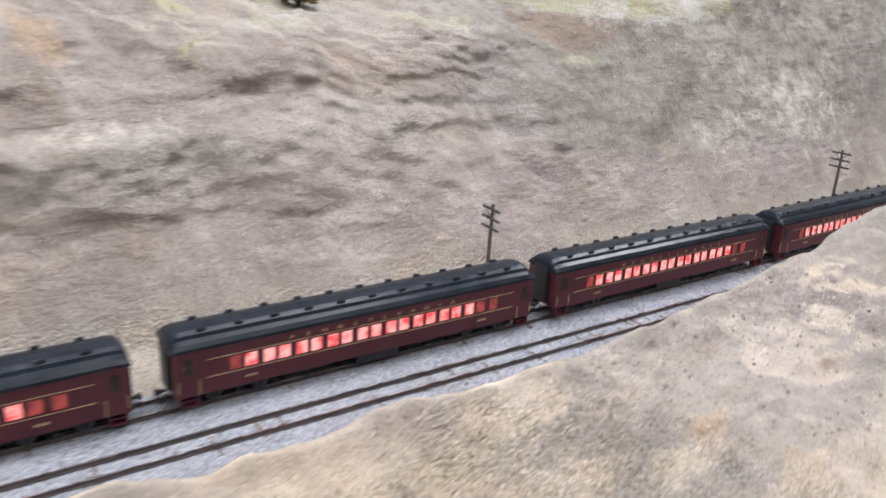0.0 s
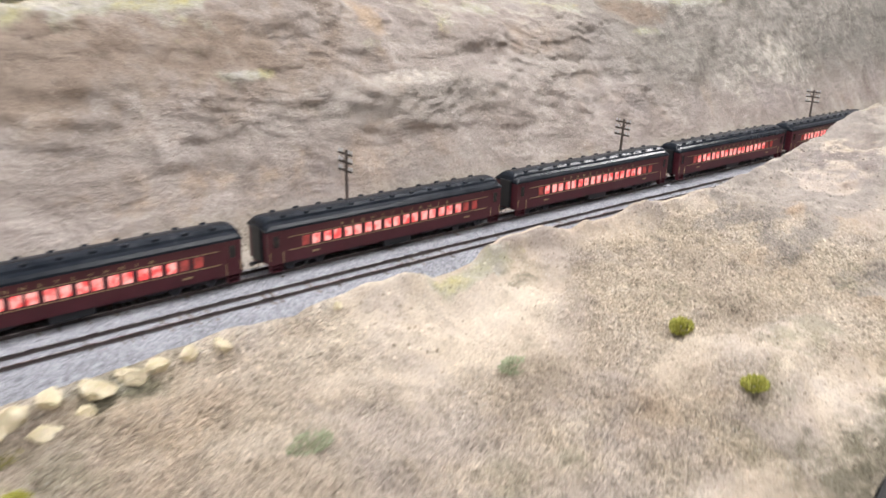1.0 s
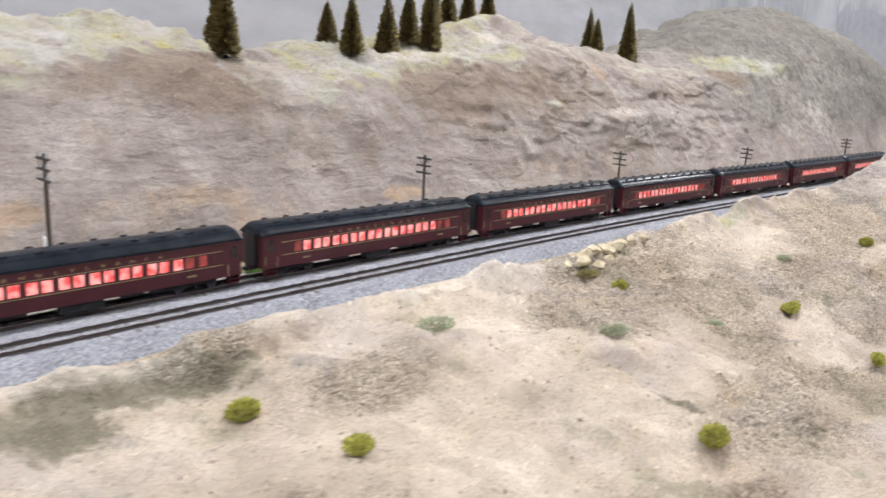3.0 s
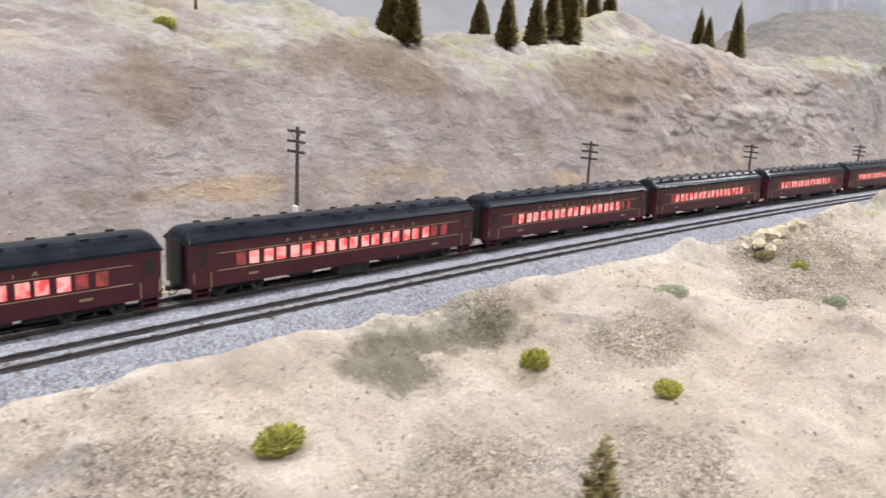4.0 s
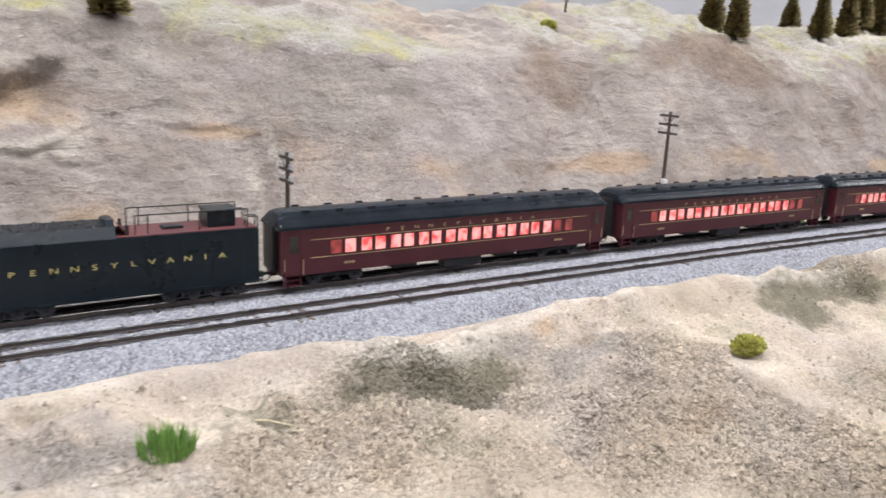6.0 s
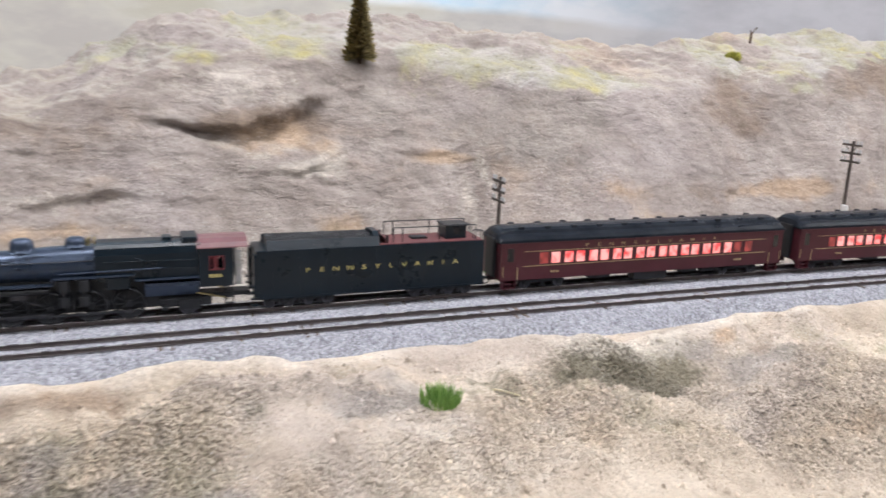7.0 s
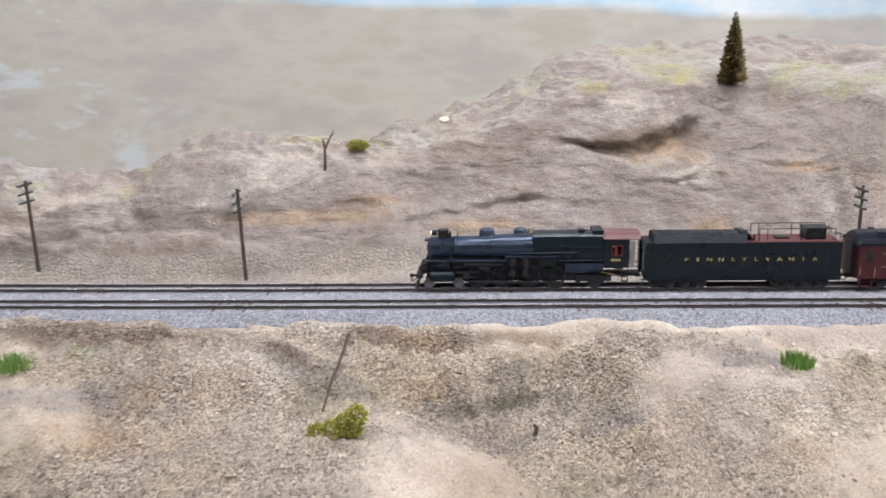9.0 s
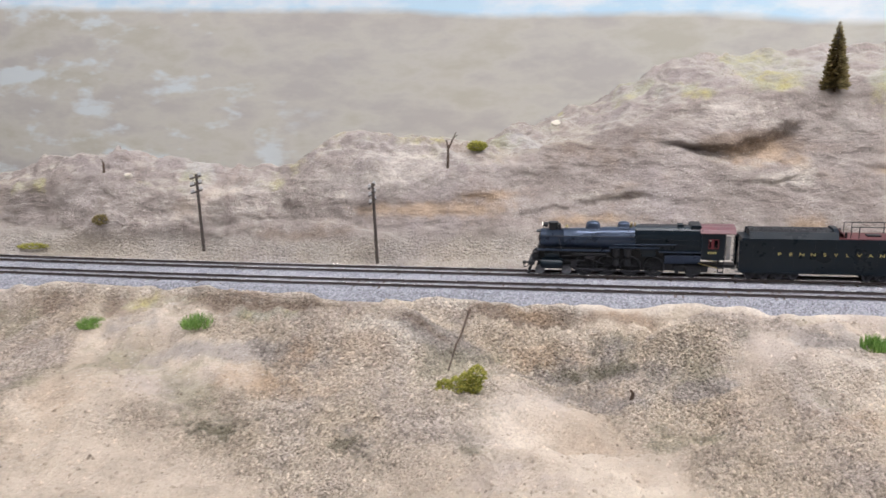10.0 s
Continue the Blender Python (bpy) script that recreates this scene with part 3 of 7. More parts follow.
def ground_material(name, loose=False):
    """Plaster and real soil: tan grit on the gentle parts, mauve-grey rock on the steep ones, moss and ochre stains."""
    m = bpy.data.materials.new(name)
    m.use_nodes = True
    nt = m.node_tree
    b = nt.nodes["Principled BSDF"]
    L = nt.links.new
    tc = nt.nodes.new("ShaderNodeTexCoord")
    geo = nt.nodes.new("ShaderNodeNewGeometry")
    sep = nt.nodes.new("ShaderNodeSeparateXYZ")
    L(tc.outputs["Object"], sep.inputs[0])
    nsep = nt.nodes.new("ShaderNodeSeparateXYZ")
    L(geo.outputs["Normal"], nsep.inputs[0])

    def noise_of(scale, detail=5.0, rough=0.6, distort=0.0, vector=None):
        n = node(nt, "ShaderNodeTexNoise", Scale=scale, Detail=detail, Roughness=rough, Distortion=distort)
        L(vector or tc.outputs["Object"], n.inputs["Vector"])
        return n.outputs["Fac"]

    def ramp_of(fac, *stops):
        r = nt.nodes.new("ShaderNodeValToRGB")
        els = r.color_ramp.elements
        while len(els) < len(stops):
            els.new(0.5)
        for e, (p, c) in zip(els, stops):
            e.position, e.color = p, (*c, 1) if len(c) == 3 else c
        L(fac, r.inputs["Fac"])
        return r.outputs["Color"]

    def blend(fac, a, c, how="MIX"):
        x = nt.nodes.new("ShaderNodeMix")
        x.data_type, x.blend_type = "RGBA", how
        if isinstance(fac, float):
            x.inputs["Factor"].default_value = fac
        else:
            L(fac, x.inputs["Factor"])
        L(a, x.inputs["A"])
        L(c, x.inputs["B"])
        return x.outputs["Result"]

    def span(value, lo, hi):
        r = nt.nodes.new("ShaderNodeMapRange")
        r.interpolation_type = "SMOOTHSTEP"
        r.inputs["From Min"].default_value, r.inputs["From Max"].default_value = lo, hi
        L(value, r.inputs["Value"])
        return r.outputs["Result"]

    def times(a, c):
        x = nt.nodes.new("ShaderNodeMath")
        x.operation = "MULTIPLY"
        L(a, x.inputs[0])
        if isinstance(c, float):
            x.inputs[1].default_value = c
        else:
            L(c, x.inputs[1])
        return x.outputs[0]

    def tone(which, noise_scale, lo, hi, most=1.0):
        """A sown, painted or shading patch with a ragged edge."""
        at = nt.nodes.new("ShaderNodeAttribute")
        at.attribute_name = which
        add = nt.nodes.new("ShaderNodeMath")
        add.operation = "MULTIPLY_ADD"
        L(noise_of(noise_scale, 6, 0.68), add.inputs[0])
        add.inputs[1].default_value = 2.0
        L(at.outputs["Fac"], add.inputs[2])
        return times(span(add.outputs[0], 1.0 + lo, 1.0 + hi), most)

    def plain(c):
        return ramp_of(noise_of(45, 4), (0.30, tuple(v * 0.82 for v in c)), (0.70, tuple(min(v * 1.15, 1) for v in c)))

    soil = ramp_of(noise_of(11, 7, 0.62), (0.28, SOIL_A), (0.5, SOIL_B), (0.72, SOIL_C))
    rock = ramp_of(noise_of(13, 8, 0.66, 0.4), (0.30, ROCK_A), (0.5, ROCK_B), (0.70, ROCK_C))
    steep = span(nsep.outputs["Z"], 0.985, 0.80)
    high = span(sep.outputs["Z"], 0.0, 0.03)
    stones = nt.nodes.new("ShaderNodeAttribute")
    stones.attribute_name = "stony"
    gravel = times(span(noise_of(9, 6, 0.66, 0.5), 0.42, 0.60), stones.outputs["Fac"])
    dust = nt.nodes.new("ShaderNodeAttribute")
    dust.attribute_name = "dust"
    soil = blend(times(dust.outputs["Fac"], 0.8), soil, ramp_of(noise_of(20, 6, 0.65), (0.35, (0.34, 0.312, 0.275)), (0.65, (0.49, 0.462, 0.425))))
    soil = blend(times(times(span(noise_of(3.4, 5, 0.6, 0.4), 0.50, 0.62), span(dust.outputs["Fac"], 0.6, 0.2)), 0.4), soil, plain(SOIL_C))
    soil = blend(times(gravel, 0.55), soil, plain(GRAVEL))
    col = blend(times(steep, high), soil, rock)
    col = blend(times(span(noise_of(7.5, 5, 0.6, 0.3), 0.54, 0.70), 0.32), col, plain(OCHRE))
    col = blend(times(span(noise_of(5.2, 5, 0.65, 0.8), 0.48, 0.64), 0.38), col, plain(MAUVE))
    col = blend(times(times(span(sep.outputs["X"], 1.45, 1.85), span(sep.outputs["Z"], 0.04, 0.14)), 0.80), col, plain(SLATE))
    col = blend(tone("grey", 50, 0.12, 0.82, 0.85), col, plain(GREY_WASH))
    # brown paint and soil, plus the shade painted into the hollow
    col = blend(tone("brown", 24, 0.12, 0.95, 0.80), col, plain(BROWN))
    col = blend(tone("ochre", 32, 0.15, 1.0, 0.75), col, plain(OCHRE_PAINT))
    # dark gravel, and the shaded mound edge painted in the same colour
    col = blend(tone("dark", 80, 0.20, 0.85, 0.80), col, plain(DARK_GRAVEL_SHADE))
    col = blend(tone("moss", 40, 0.30, 0.95, 0.75), col, ramp_of(noise_of(16, 5, 0.65), (0.38, MOSS_GREY), (0.52, MOSS_GREEN), (0.66, MOSS_GOLD)))
    col = blend(tone("pale", 60, 0.25, 1.20, 0.62), col, plain(PALE))
    beds = nt.nodes.new("ShaderNodeMapping")
    beds.inputs["Scale"].default_value = (1.0, 1.0, 3.6)
    L(tc.outputs["Object"], beds.inputs["Vector"])
    strata = noise_of(34, 8, 0.70, 0.5, beds.outputs[0])
    col = blend(times(times(steep, high), 0.30), col, ramp_of(strata, (0.34, (0.30, 0.29, 0.28)), (0.50, (0.50, 0.50, 0.50)), (0.64, (0.70, 0.69, 0.68))), "OVERLAY")
    low = span(sep.outputs["Z"], 0.01, -0.03)
    sage = ramp_of(noise_of(30, 4), (0.35, (0.20, 0.19, 0.13)), (0.65, (0.34, 0.32, 0.21)))
    col = blend(times(times(span(noise_of(8.5, 6, 0.68), 0.55, 0.66), low), 0.5), col, sage)
    # grit
    pebbles = []
    grit = noise_of(420, 5, 0.72)
    if loose:
        one = nt.nodes.new("ShaderNodeNewGeometry")
        col = blend(1.0, col, ramp_of(one.outputs["Random Per Island"], (0.0, (0.50, 0.48, 0.465)), (0.18, (0.84, 0.825, 0.81)), (0.65, (1.06, 1.05, 1.04)), (1.0, (1.30, 1.29, 1.28))), "MULTIPLY")
    else:
        mottle = nt.nodes.new("ShaderNodeMath")
        mottle.operation = "MAXIMUM"
        L(times(gravel, 0.8), mottle.inputs[0])
        L(times(span(noise_of(7, 4), 0.30, 0.60), 0.42), mottle.inputs[1])
        col = blend(mottle.outputs[0], col, ramp_of(grit, (0.34, (0.42, 0.405, 0.39)), (0.50, (1.0, 1.0, 1.0)), (0.68, (1.28, 1.28, 1.28))), "MULTIPLY")
        # pebbles, each of its own tint
        for scale, share in ((330.0, 0.45), (640.0, 0.50)):
            peb = node(nt, "ShaderNodeTexVoronoi", Scale=scale)
            L(tc.outputs["Object"], peb.inputs["Vector"])
            bw = nt.nodes.new("ShaderNodeRGBToBW")
            L(peb.outputs["Color"], bw.inputs[0])
            col = blend(times(times(span(sep.outputs["Z"], 0.02, 0.0), span(stones.outputs["Fac"], 0.15, 0.75)), share), col, ramp_of(bw.outputs[0], (0.16, (0.42, 0.40, 0.38)), (0.40, (0.93, 0.92, 0.91)), (0.80, (1.18, 1.175, 1.17))), "MULTIPLY")
            pebbles.append(times(times(times(peb.outputs["Distance"], span(sep.outputs["Z"], 0.02, 0.0)), span(stones.outputs["Fac"], 0.15, 0.75)), -0.95 if scale < 400 else -0.6))
        speck = node(nt, "ShaderNodeTexVoronoi", Scale=300.0)
        L(tc.outputs["Object"], speck.inputs["Vector"])
        col = blend(times(times(span(speck.outputs["Distance"], 0.30, 0.18), span(noise_of(9, 4), 0.42, 0.62)), 0.45), col, ramp_of(noise_of(120, 2), (0.44, (0.10, 0.085, 0.07)), (0.56, (0.70, 0.66, 0.60))))
    L(col, b.inputs["Base Color"])
    b.inputs["Roughness"].default_value = 0.95
    b.inputs["Specular IOR Level"].default_value = 0.15
    rel = nt.nodes.new("ShaderNodeBump")
    rel.inputs["Strength"].default_value, rel.inputs["Distance"].default_value = 1.0, 0.0038
    mix = nt.nodes.new("ShaderNodeMath")
    mix.operation = "ADD"
    coarse = nt.nodes.new("ShaderNodeMath")
    coarse.operation = "MAXIMUM"
    L(high, coarse.inputs[0])
    L(span(stones.outputs["Fac"], -0.8, 0.8), coarse.inputs[1])
    flat = nt.nodes.new("ShaderNodeMapping")
    flat.inputs["Scale"].default_value = (0.8, 0.8, 2.4)
    L(tc.outputs["Object"], flat.inputs["Vector"])
    wrinkle = times(times(noise_of(46, 6, 0.56, 0.25, flat.outputs[0]), high), times(span(noise_of(11, 4, 0.6), 0.34, 0.62), 1.7))
    fuzz = times(times(noise_of(150, 7, 0.66, 0.3), coarse.outputs[0]), 0.72)
    both = nt.nodes.new("ShaderNodeMath")
    both.operation = "ADD"
    L(wrinkle, both.inputs[0])
    L(fuzz, both.inputs[1])
    L(both.outputs[0], mix.inputs[0])
    L(times(times(grit, 0.40), coarse.outputs[0]), mix.inputs[1])
    mix2 = nt.nodes.new("ShaderNodeMath")
    mix2.operation = "ADD"
    L(mix.outputs[0], mix2.inputs[0])
    L(times(times(strata, high), 0.35), mix2.inputs[1])
    height = mix2.outputs[0]
    for peb in pebbles:
        more = nt.nodes.new("ShaderNodeMath")
        more.operation = "ADD"
        L(height, more.inputs[0])
        L(peb, more.inputs[1])
        height = more.outputs[0]
    L(height, rel.inputs["Height"])
    L(rel.outputs["Normal"], b.inputs["Normal"])
    return m


SOIL_A, SOIL_B, SOIL_C = (0.36, 0.300, 0.236), (0.54, 0.456, 0.365), (0.72, 0.632, 0.516)
ROCK_A, ROCK_B, ROCK_C = (0.255, 0.215, 0.193), (0.355, 0.307, 0.277), (0.475, 0.425, 0.39)
SLATE, GREY_WASH = (0.175, 0.168, 0.145), (0.36, 0.323, 0.292)
OCHRE, MAUVE, GRAVEL = (0.54, 0.40, 0.28), (0.40, 0.355, 0.35), (0.56, 0.470, 0.350)
BROWN, OCHRE_PAINT, DARK_GRAVEL_SHADE, PALE = (0.25, 0.19, 0.145), (0.48, 0.35, 0.235), (0.16, 0.15, 0.105), (0.76, 0.70, 0.61)
MOSS_GREY, MOSS_GREEN, MOSS_GOLD = (0.52, 0.50, 0.47), (0.42, 0.41, 0.30), (0.50, 0.45, 0.18)

M_SOIL = ground_material("layout_soil")
M_GRIT = ground_material("loose_grit", loose=True)


def pebbled(name, low, high, scale):
    """A bed of small broken stones, each of its own grey."""
    m = bpy.data.materials.new(name)
    m.use_nodes = True
    nt = m.node_tree
    b = nt.nodes["Principled BSDF"]
    tc = nt.nodes.new("ShaderNodeTexCoord")
    peb = node(nt, "ShaderNodeTexVoronoi", Scale=scale)
    slow = node(nt, "ShaderNodeTexNoise", Scale=14.0, Detail=6.0, Roughness=0.65)
    bw = nt.nodes.new("ShaderNodeRGBToBW")
    add = nt.nodes.new("ShaderNodeMath")
    add.operation = "MULTIPLY_ADD"
    add.inputs[1].default_value = 0.9
    ramp = nt.nodes.new("ShaderNodeValToRGB")
    ramp.color_ramp.elements[0].color, ramp.color_ramp.elements[1].color = (*low, 1), (*high, 1)
    rel = node(nt, "ShaderNodeBump", Strength=1.0, Distance=0.0012)
    rel.invert = True
    for n in (peb, slow):
        nt.links.new(tc.outputs["Object"], n.inputs["Vector"])
    nt.links.new(peb.outputs["Color"], bw.inputs[0])
    nt.links.new(slow.outputs["Fac"], add.inputs[0])
    nt.links.new(bw.outputs[0], add.inputs[2])
    half = node(nt, "ShaderNodeMath")
    half.operation = "MULTIPLY"
    half.inputs[1].default_value = 0.75
    nt.links.new(add.outputs[0], half.inputs[0])
    ramp.color_ramp.elements[0].position, ramp.color_ramp.elements[1].position = 0.45, 0.98
    nt.links.new(half.outputs[0], ramp.inputs["Fac"])
    nt.links.new(ramp.outputs["Color"], b.inputs["Base Color"])
    nt.links.new(peb.outputs["Distance"], rel.inputs["Height"])
    nt.links.new(rel.outputs["Normal"], b.inputs["Normal"])
    b.inputs["Roughness"].default_value = 0.92
    return m


M_BALLAST = pebbled("grey_ballast", (0.16, 0.162, 0.18), (0.40, 0.405, 0.445), 620.0)
M_STONE = varied("ballast_stone", [(0.22, 0.222, 0.245), (0.46, 0.465, 0.505)], 0.9)
M_PALE = varied("pale_rock", [(0.55, 0.48, 0.36), (0.80, 0.76, 0.66)], 0.9)
M_RAIL = surface("rusty_rail_side", [(0.055, 0.044, 0.042), (0.11, 0.090, 0.085)], 90, 0.5, 0.4)
M_RAILTOP = surface("worn_rail_top", [(0.45, 0.43, 0.42), (0.70, 0.69, 0.68)], 60, 0.28, 1.0, relief=0.05)
M_TIE = varied("brown_tie", [(0.07, 0.05, 0.04), (0.17, 0.13, 0.10)], 0.85, island=False)
M_TIE_FAR = varied("brown_tie_far", [(0.07, 0.05, 0.04), (0.17, 0.13, 0.10)], 0.85)
M_POLE = surface("weathered_pole_wood", [(0.042, 0.035, 0.030), (0.10, 0.080, 0.068)], 200, 0.8)
M_INSUL = surface("glass_insulator_grey", [(0.35, 0.36, 0.37), (0.50, 0.50, 0.50)], 300, 0.35)
M_WHITE = surface("white_sign_paint", [(0.72, 0.72, 0.71), (0.84, 0.84, 0.83)], 120, 0.6)
M_LOCO = surface("dark_green_black_enamel", [(0.0035, 0.0085, 0.0135), (0.008, 0.016, 0.025)], 50, 0.30, relief=0.06)
M_SMOKE = surface("graphite_boiler_paint", [(0.034, 0.050, 0.082), (0.058, 0.078, 0.120)], 70, 0.30, 0.55, relief=0.06)
M_BLACK = surface("sooty_black_running_gear", [(0.006, 0.007, 0.009), (0.020, 0.022, 0.026)], 160, 0.5, relief=0.1)
M_STEEL = surface("bright_wheel_steel", [(0.10, 0.10, 0.105), (0.34, 0.34, 0.35)], 150, 0.35, 0.9, relief=0.1)
M_ROD = surface("oily_rod_steel", [(0.035, 0.035, 0.04), (0.11, 0.11, 0.12)], 150, 0.4, 0.8, relief=0.1)
M_DECK = surface("oxide_red_deck", [(0.085, 0.024, 0.026), (0.145, 0.045, 0.045)], 80, 0.6, relief=0.1)
M_COAL = varied("coal_lump", [(0.003, 0.003, 0.004), (0.022, 0.022, 0.026)], 0.3)
M_GOLD = surface("yellow_gold_lettering", [(0.55, 0.46, 0.16), (0.66, 0.56, 0.22)], 200, 0.5, relief=0.02)
M_TUSCAN = surface("tuscan_red_enamel", [(0.055, 0.010, 0.016), (0.085, 0.018, 0.027)], 45, 0.38, relief=0.05)
M_ROOF = surface("black_roof_enamel", [(0.009, 0.012, 0.017), (0.022, 0.026, 0.034)], 60, 0.24, relief=0.05)
M_LOCO.node_tree.nodes["Principled BSDF"].inputs["Specular IOR Level"].default_value = 0.34
M_ROOF.node_tree.nodes["Principled BSDF"].inputs["Specular IOR Level"].default_value = 0.16
M_BELT = surface("gold_stripe", [(0.40, 0.30, 0.16), (0.50, 0.38, 0.20)], 200, 0.5, relief=0.02)
M_LEAF = varied("olive_bush_foliage", [(0.19, 0.20, 0.03), (0.50, 0.47, 0.11)], 0.9)
M_GRASS = varied("bright_static_grass", [(0.10, 0.22, 0.04), (0.30, 0.48, 0.12)], 0.9)
M_MOSSY = varied("olive_brown_moss", [(0.16, 0.14, 0.05), (0.36, 0.31, 0.13)], 0.95)
M_SAGE = varied("grey_green_sage", [(0.26, 0.29, 0.18), (0.46, 0.48, 0.33)], 0.95)
M_NEEDLE = varied("olive_brown_conifer", [(0.10, 0.080, 0.032), (0.37, 0.295, 0.12)], 0.9)
M_BARK = surface("brown_bark", [(0.06, 0.04, 0.03), (0.13, 0.09, 0.06)], 200, 0.9)
M_FASCIA = surface("matt_black_fascia", [(0.010, 0.010, 0.010), (0.018, 0.018, 0.018)], 20, 0.7, relief=0.05)
M_WALL = surface("grey_room_paint", [(0.30, 0.30, 0.295), (0.35, 0.345, 0.34)], 4, 0.8, relief=0.05)
M_FLOOR = surface("grey_room_floor", [(0.11, 0.108, 0.105), (0.15, 0.147, 0.143)], 6, 0.6, relief=0.05)


# ---- mesh helpers ----
def mesh_object(name, verts, faces, material, smooth=False):
    me = bpy.data.meshes.new(name)
    me.from_pydata([tuple(v) for v in verts], [], faces)
    me.materials.append(material)
    if smooth:
        me.polygons.foreach_set("use_smooth", [True] * len(me.polygons))
    me.update()
    return new(name, me)


def grid_object(name, P, material, smooth=True):
    """A sheet from an array of points with the shape (rows, columns, 3)."""
    r, c = P.shape[:2]
    me = bpy.data.meshes.new(name)
    me.vertices.add(r * c)
    me.vertices.foreach_set("co", P.reshape(-1).astype(np.float32))
    idx = np.arange(r * c).reshape(r, c)
    q = np.stack([idx[:-1, :-1], idx[:-1, 1:], idx[1:, 1:], idx[1:, :-1]], -1).reshape(-1, 4)
    me.loops.add(q.size)
    me.loops.foreach_set("vertex_index", q.reshape(-1).astype(np.int32))
    me.polygons.add(len(q))
    me.polygons.foreach_set("loop_start", np.arange(0, q.size, 4, dtype=np.int32))
    me.polygons.foreach_set("use_smooth", np.full(len(q), smooth))
    me.materials.append(material)
    me.update(calc_edges=True)
    return new(name, me)


def swarm(name, points, shapes, material, parent=None):
    """Many small loose pieces in one mesh. points: rows of x, y, z, size, turn; shapes: pairs of vertices and triangles."""
    vs, fs, base = [], [], 0
    rng = np.random.RandomState(7)
    kinds = rng.randint(0, len(shapes), len(points))
    for k, (v, f) in enumerate(shapes):
        some = points[kinds == k]
        ca, sa = np.cos(some[:, 4]), np.sin(some[:, 4])
        x = (v[None, :, 0] * ca[:, None] - v[None, :, 1] * sa[:, None]) * some[:, 3:4] + some[:, 0:1]
        y = (v[None, :, 0] * sa[:, None] + v[None, :, 1] * ca[:, None]) * some[:, 3:4] + some[:, 1:2]
        z = v[None, :, 2] * some[:, 3:4] + some[:, 2:3]
        vs.append(np.stack([x, y, z], -1).reshape(-1, 3))
        fs.append((f[None] + (np.arange(len(some)) * len(v))[:, None, None] + base).reshape(-1, 3))
        base += len(some) * len(v)
    V, F = np.concatenate(vs), np.concatenate(fs)
    me = bpy.data.meshes.new(name)
    me.vertices.add(len(V))
    me.vertices.foreach_set("co", V.reshape(-1).astype(np.float32))
    me.loops.add(F.size)
    me.loops.foreach_set("vertex_index", F.reshape(-1).astype(np.int32))
    me.polygons.add(len(F))
    me.polygons.foreach_set("loop_start", np.arange(0, F.size, 3, dtype=np.int32))
    me.materials.append(material)
    me.update(calc_edges=True)
    ob = new(name, me)
    ob.parent = parent
    return ob


def stone_shapes(n, seed):
    """Knocked-about chips: a buried base of four corners and a broken ridge."""
    rng = np.random.RandomState(seed)
    v = np.array([(1, 0, -0.35), (0, 0.9, -0.35), (-1, 0, -0.35), (0, -0.9, -0.35), (0.35, 0.1, 0.75), (-0.35, -0.1, 0.7)], float)
    f = np.array([(0, 1, 4), (1, 5, 4), (1, 2, 5), (2, 3, 5), (3, 4, 5), (3, 0, 4)])
    return [(v * rng.uniform(0.65, 1.2, (6, 1)) + rng.uniform(-0.22, 0.22, (6, 3)), f) for _ in range(n)]


def part(name, bm, material, parent, label="", smooth=False, at=None):
    me = bpy.data.meshes.new(name)
    bm.to_mesh(me)
    bm.free()
    me.materials.append(material)
    if smooth:
        me.polygons.foreach_set("use_smooth", [True] * len(me.polygons))
    ob = new(name, me)
    ob.parent = parent
    if at is not None:
        ob.matrix_basis = at
    if label:
        ob["label"] = label
    return ob


def box(x0, x1, y0, y1, z0, z1, bevel=0.0, bm=None):
    bm2 = bmesh.new()
    bmesh.ops.create_cube(bm2, size=1)
    for v in bm2.verts:
        v.co = Vector((x0 + (v.co.x + 0.5) * (x1 - x0), y0 + (v.co.y + 0.5) * (y1 - y0), z0 + (v.co.z + 0.5) * (z1 - z0)))
    if bevel:
        bmesh.ops.bevel(bm2, geom=bm2.edges[:], offset=bevel, segments=2, affect="EDGES", profile=0.6)
    return merge(bm, bm2)


def merge(bm, other):
    if bm is None:
        return other
    me = bpy.data.meshes.new("tmp")
    other.to_mesh(me)
    bm.from_mesh(me)
    bpy.data.meshes.remove(me)
    other.free()
    return bm


def rod(a, b, r, r2=None, seg=8, bm=None, bevel=0.0):
    """A round bar from a to b."""
    a, b = Vector(a), Vector(b)
    bm2 = bmesh.new()
    bmesh.ops.create_cone(bm2, cap_ends=True, segments=seg, radius1=r, radius2=r if r2 is None else r2, depth=(b - a).length)
    if bevel:
        bmesh.ops.bevel(bm2, geom=[e for e in bm2.edges if len(e.link_faces) == 2 and any(len(f.verts) > 4 for f in e.link_faces)], offset=bevel, segments=2, affect="EDGES")
    turn = (b - a).to_track_quat("Z", "Y").to_matrix().to_4x4()
    bmesh.ops.transform(bm2, matrix=Matrix.Translation((a + b) / 2) @ turn, verts=bm2.verts)
    return merge(bm, bm2)


def sweep(profile, x0, x1, bm=None, steps=1):
    """A closed outline of (y, z) drawn out along x, with caps."""
    bm2 = bmesh.new()
    rings = [[bm2.verts.new((x0 + (x1 - x0) * k / steps, y, z)) for y, z in profile] for k in range(steps + 1)]
    n = len(profile)
    for p, q in zip(rings, rings[1:]):
        for i in range(n):
            bm2.faces.new((p[i], p[(i + 1) % n], q[(i + 1) % n], q[i]))
    bm2.faces.new(rings[0][::-1])
    bm2.faces.new(rings[-1])
    bmesh.ops.recalc_face_normals(bm2, faces=bm2.faces)
    return merge(bm, bm2)


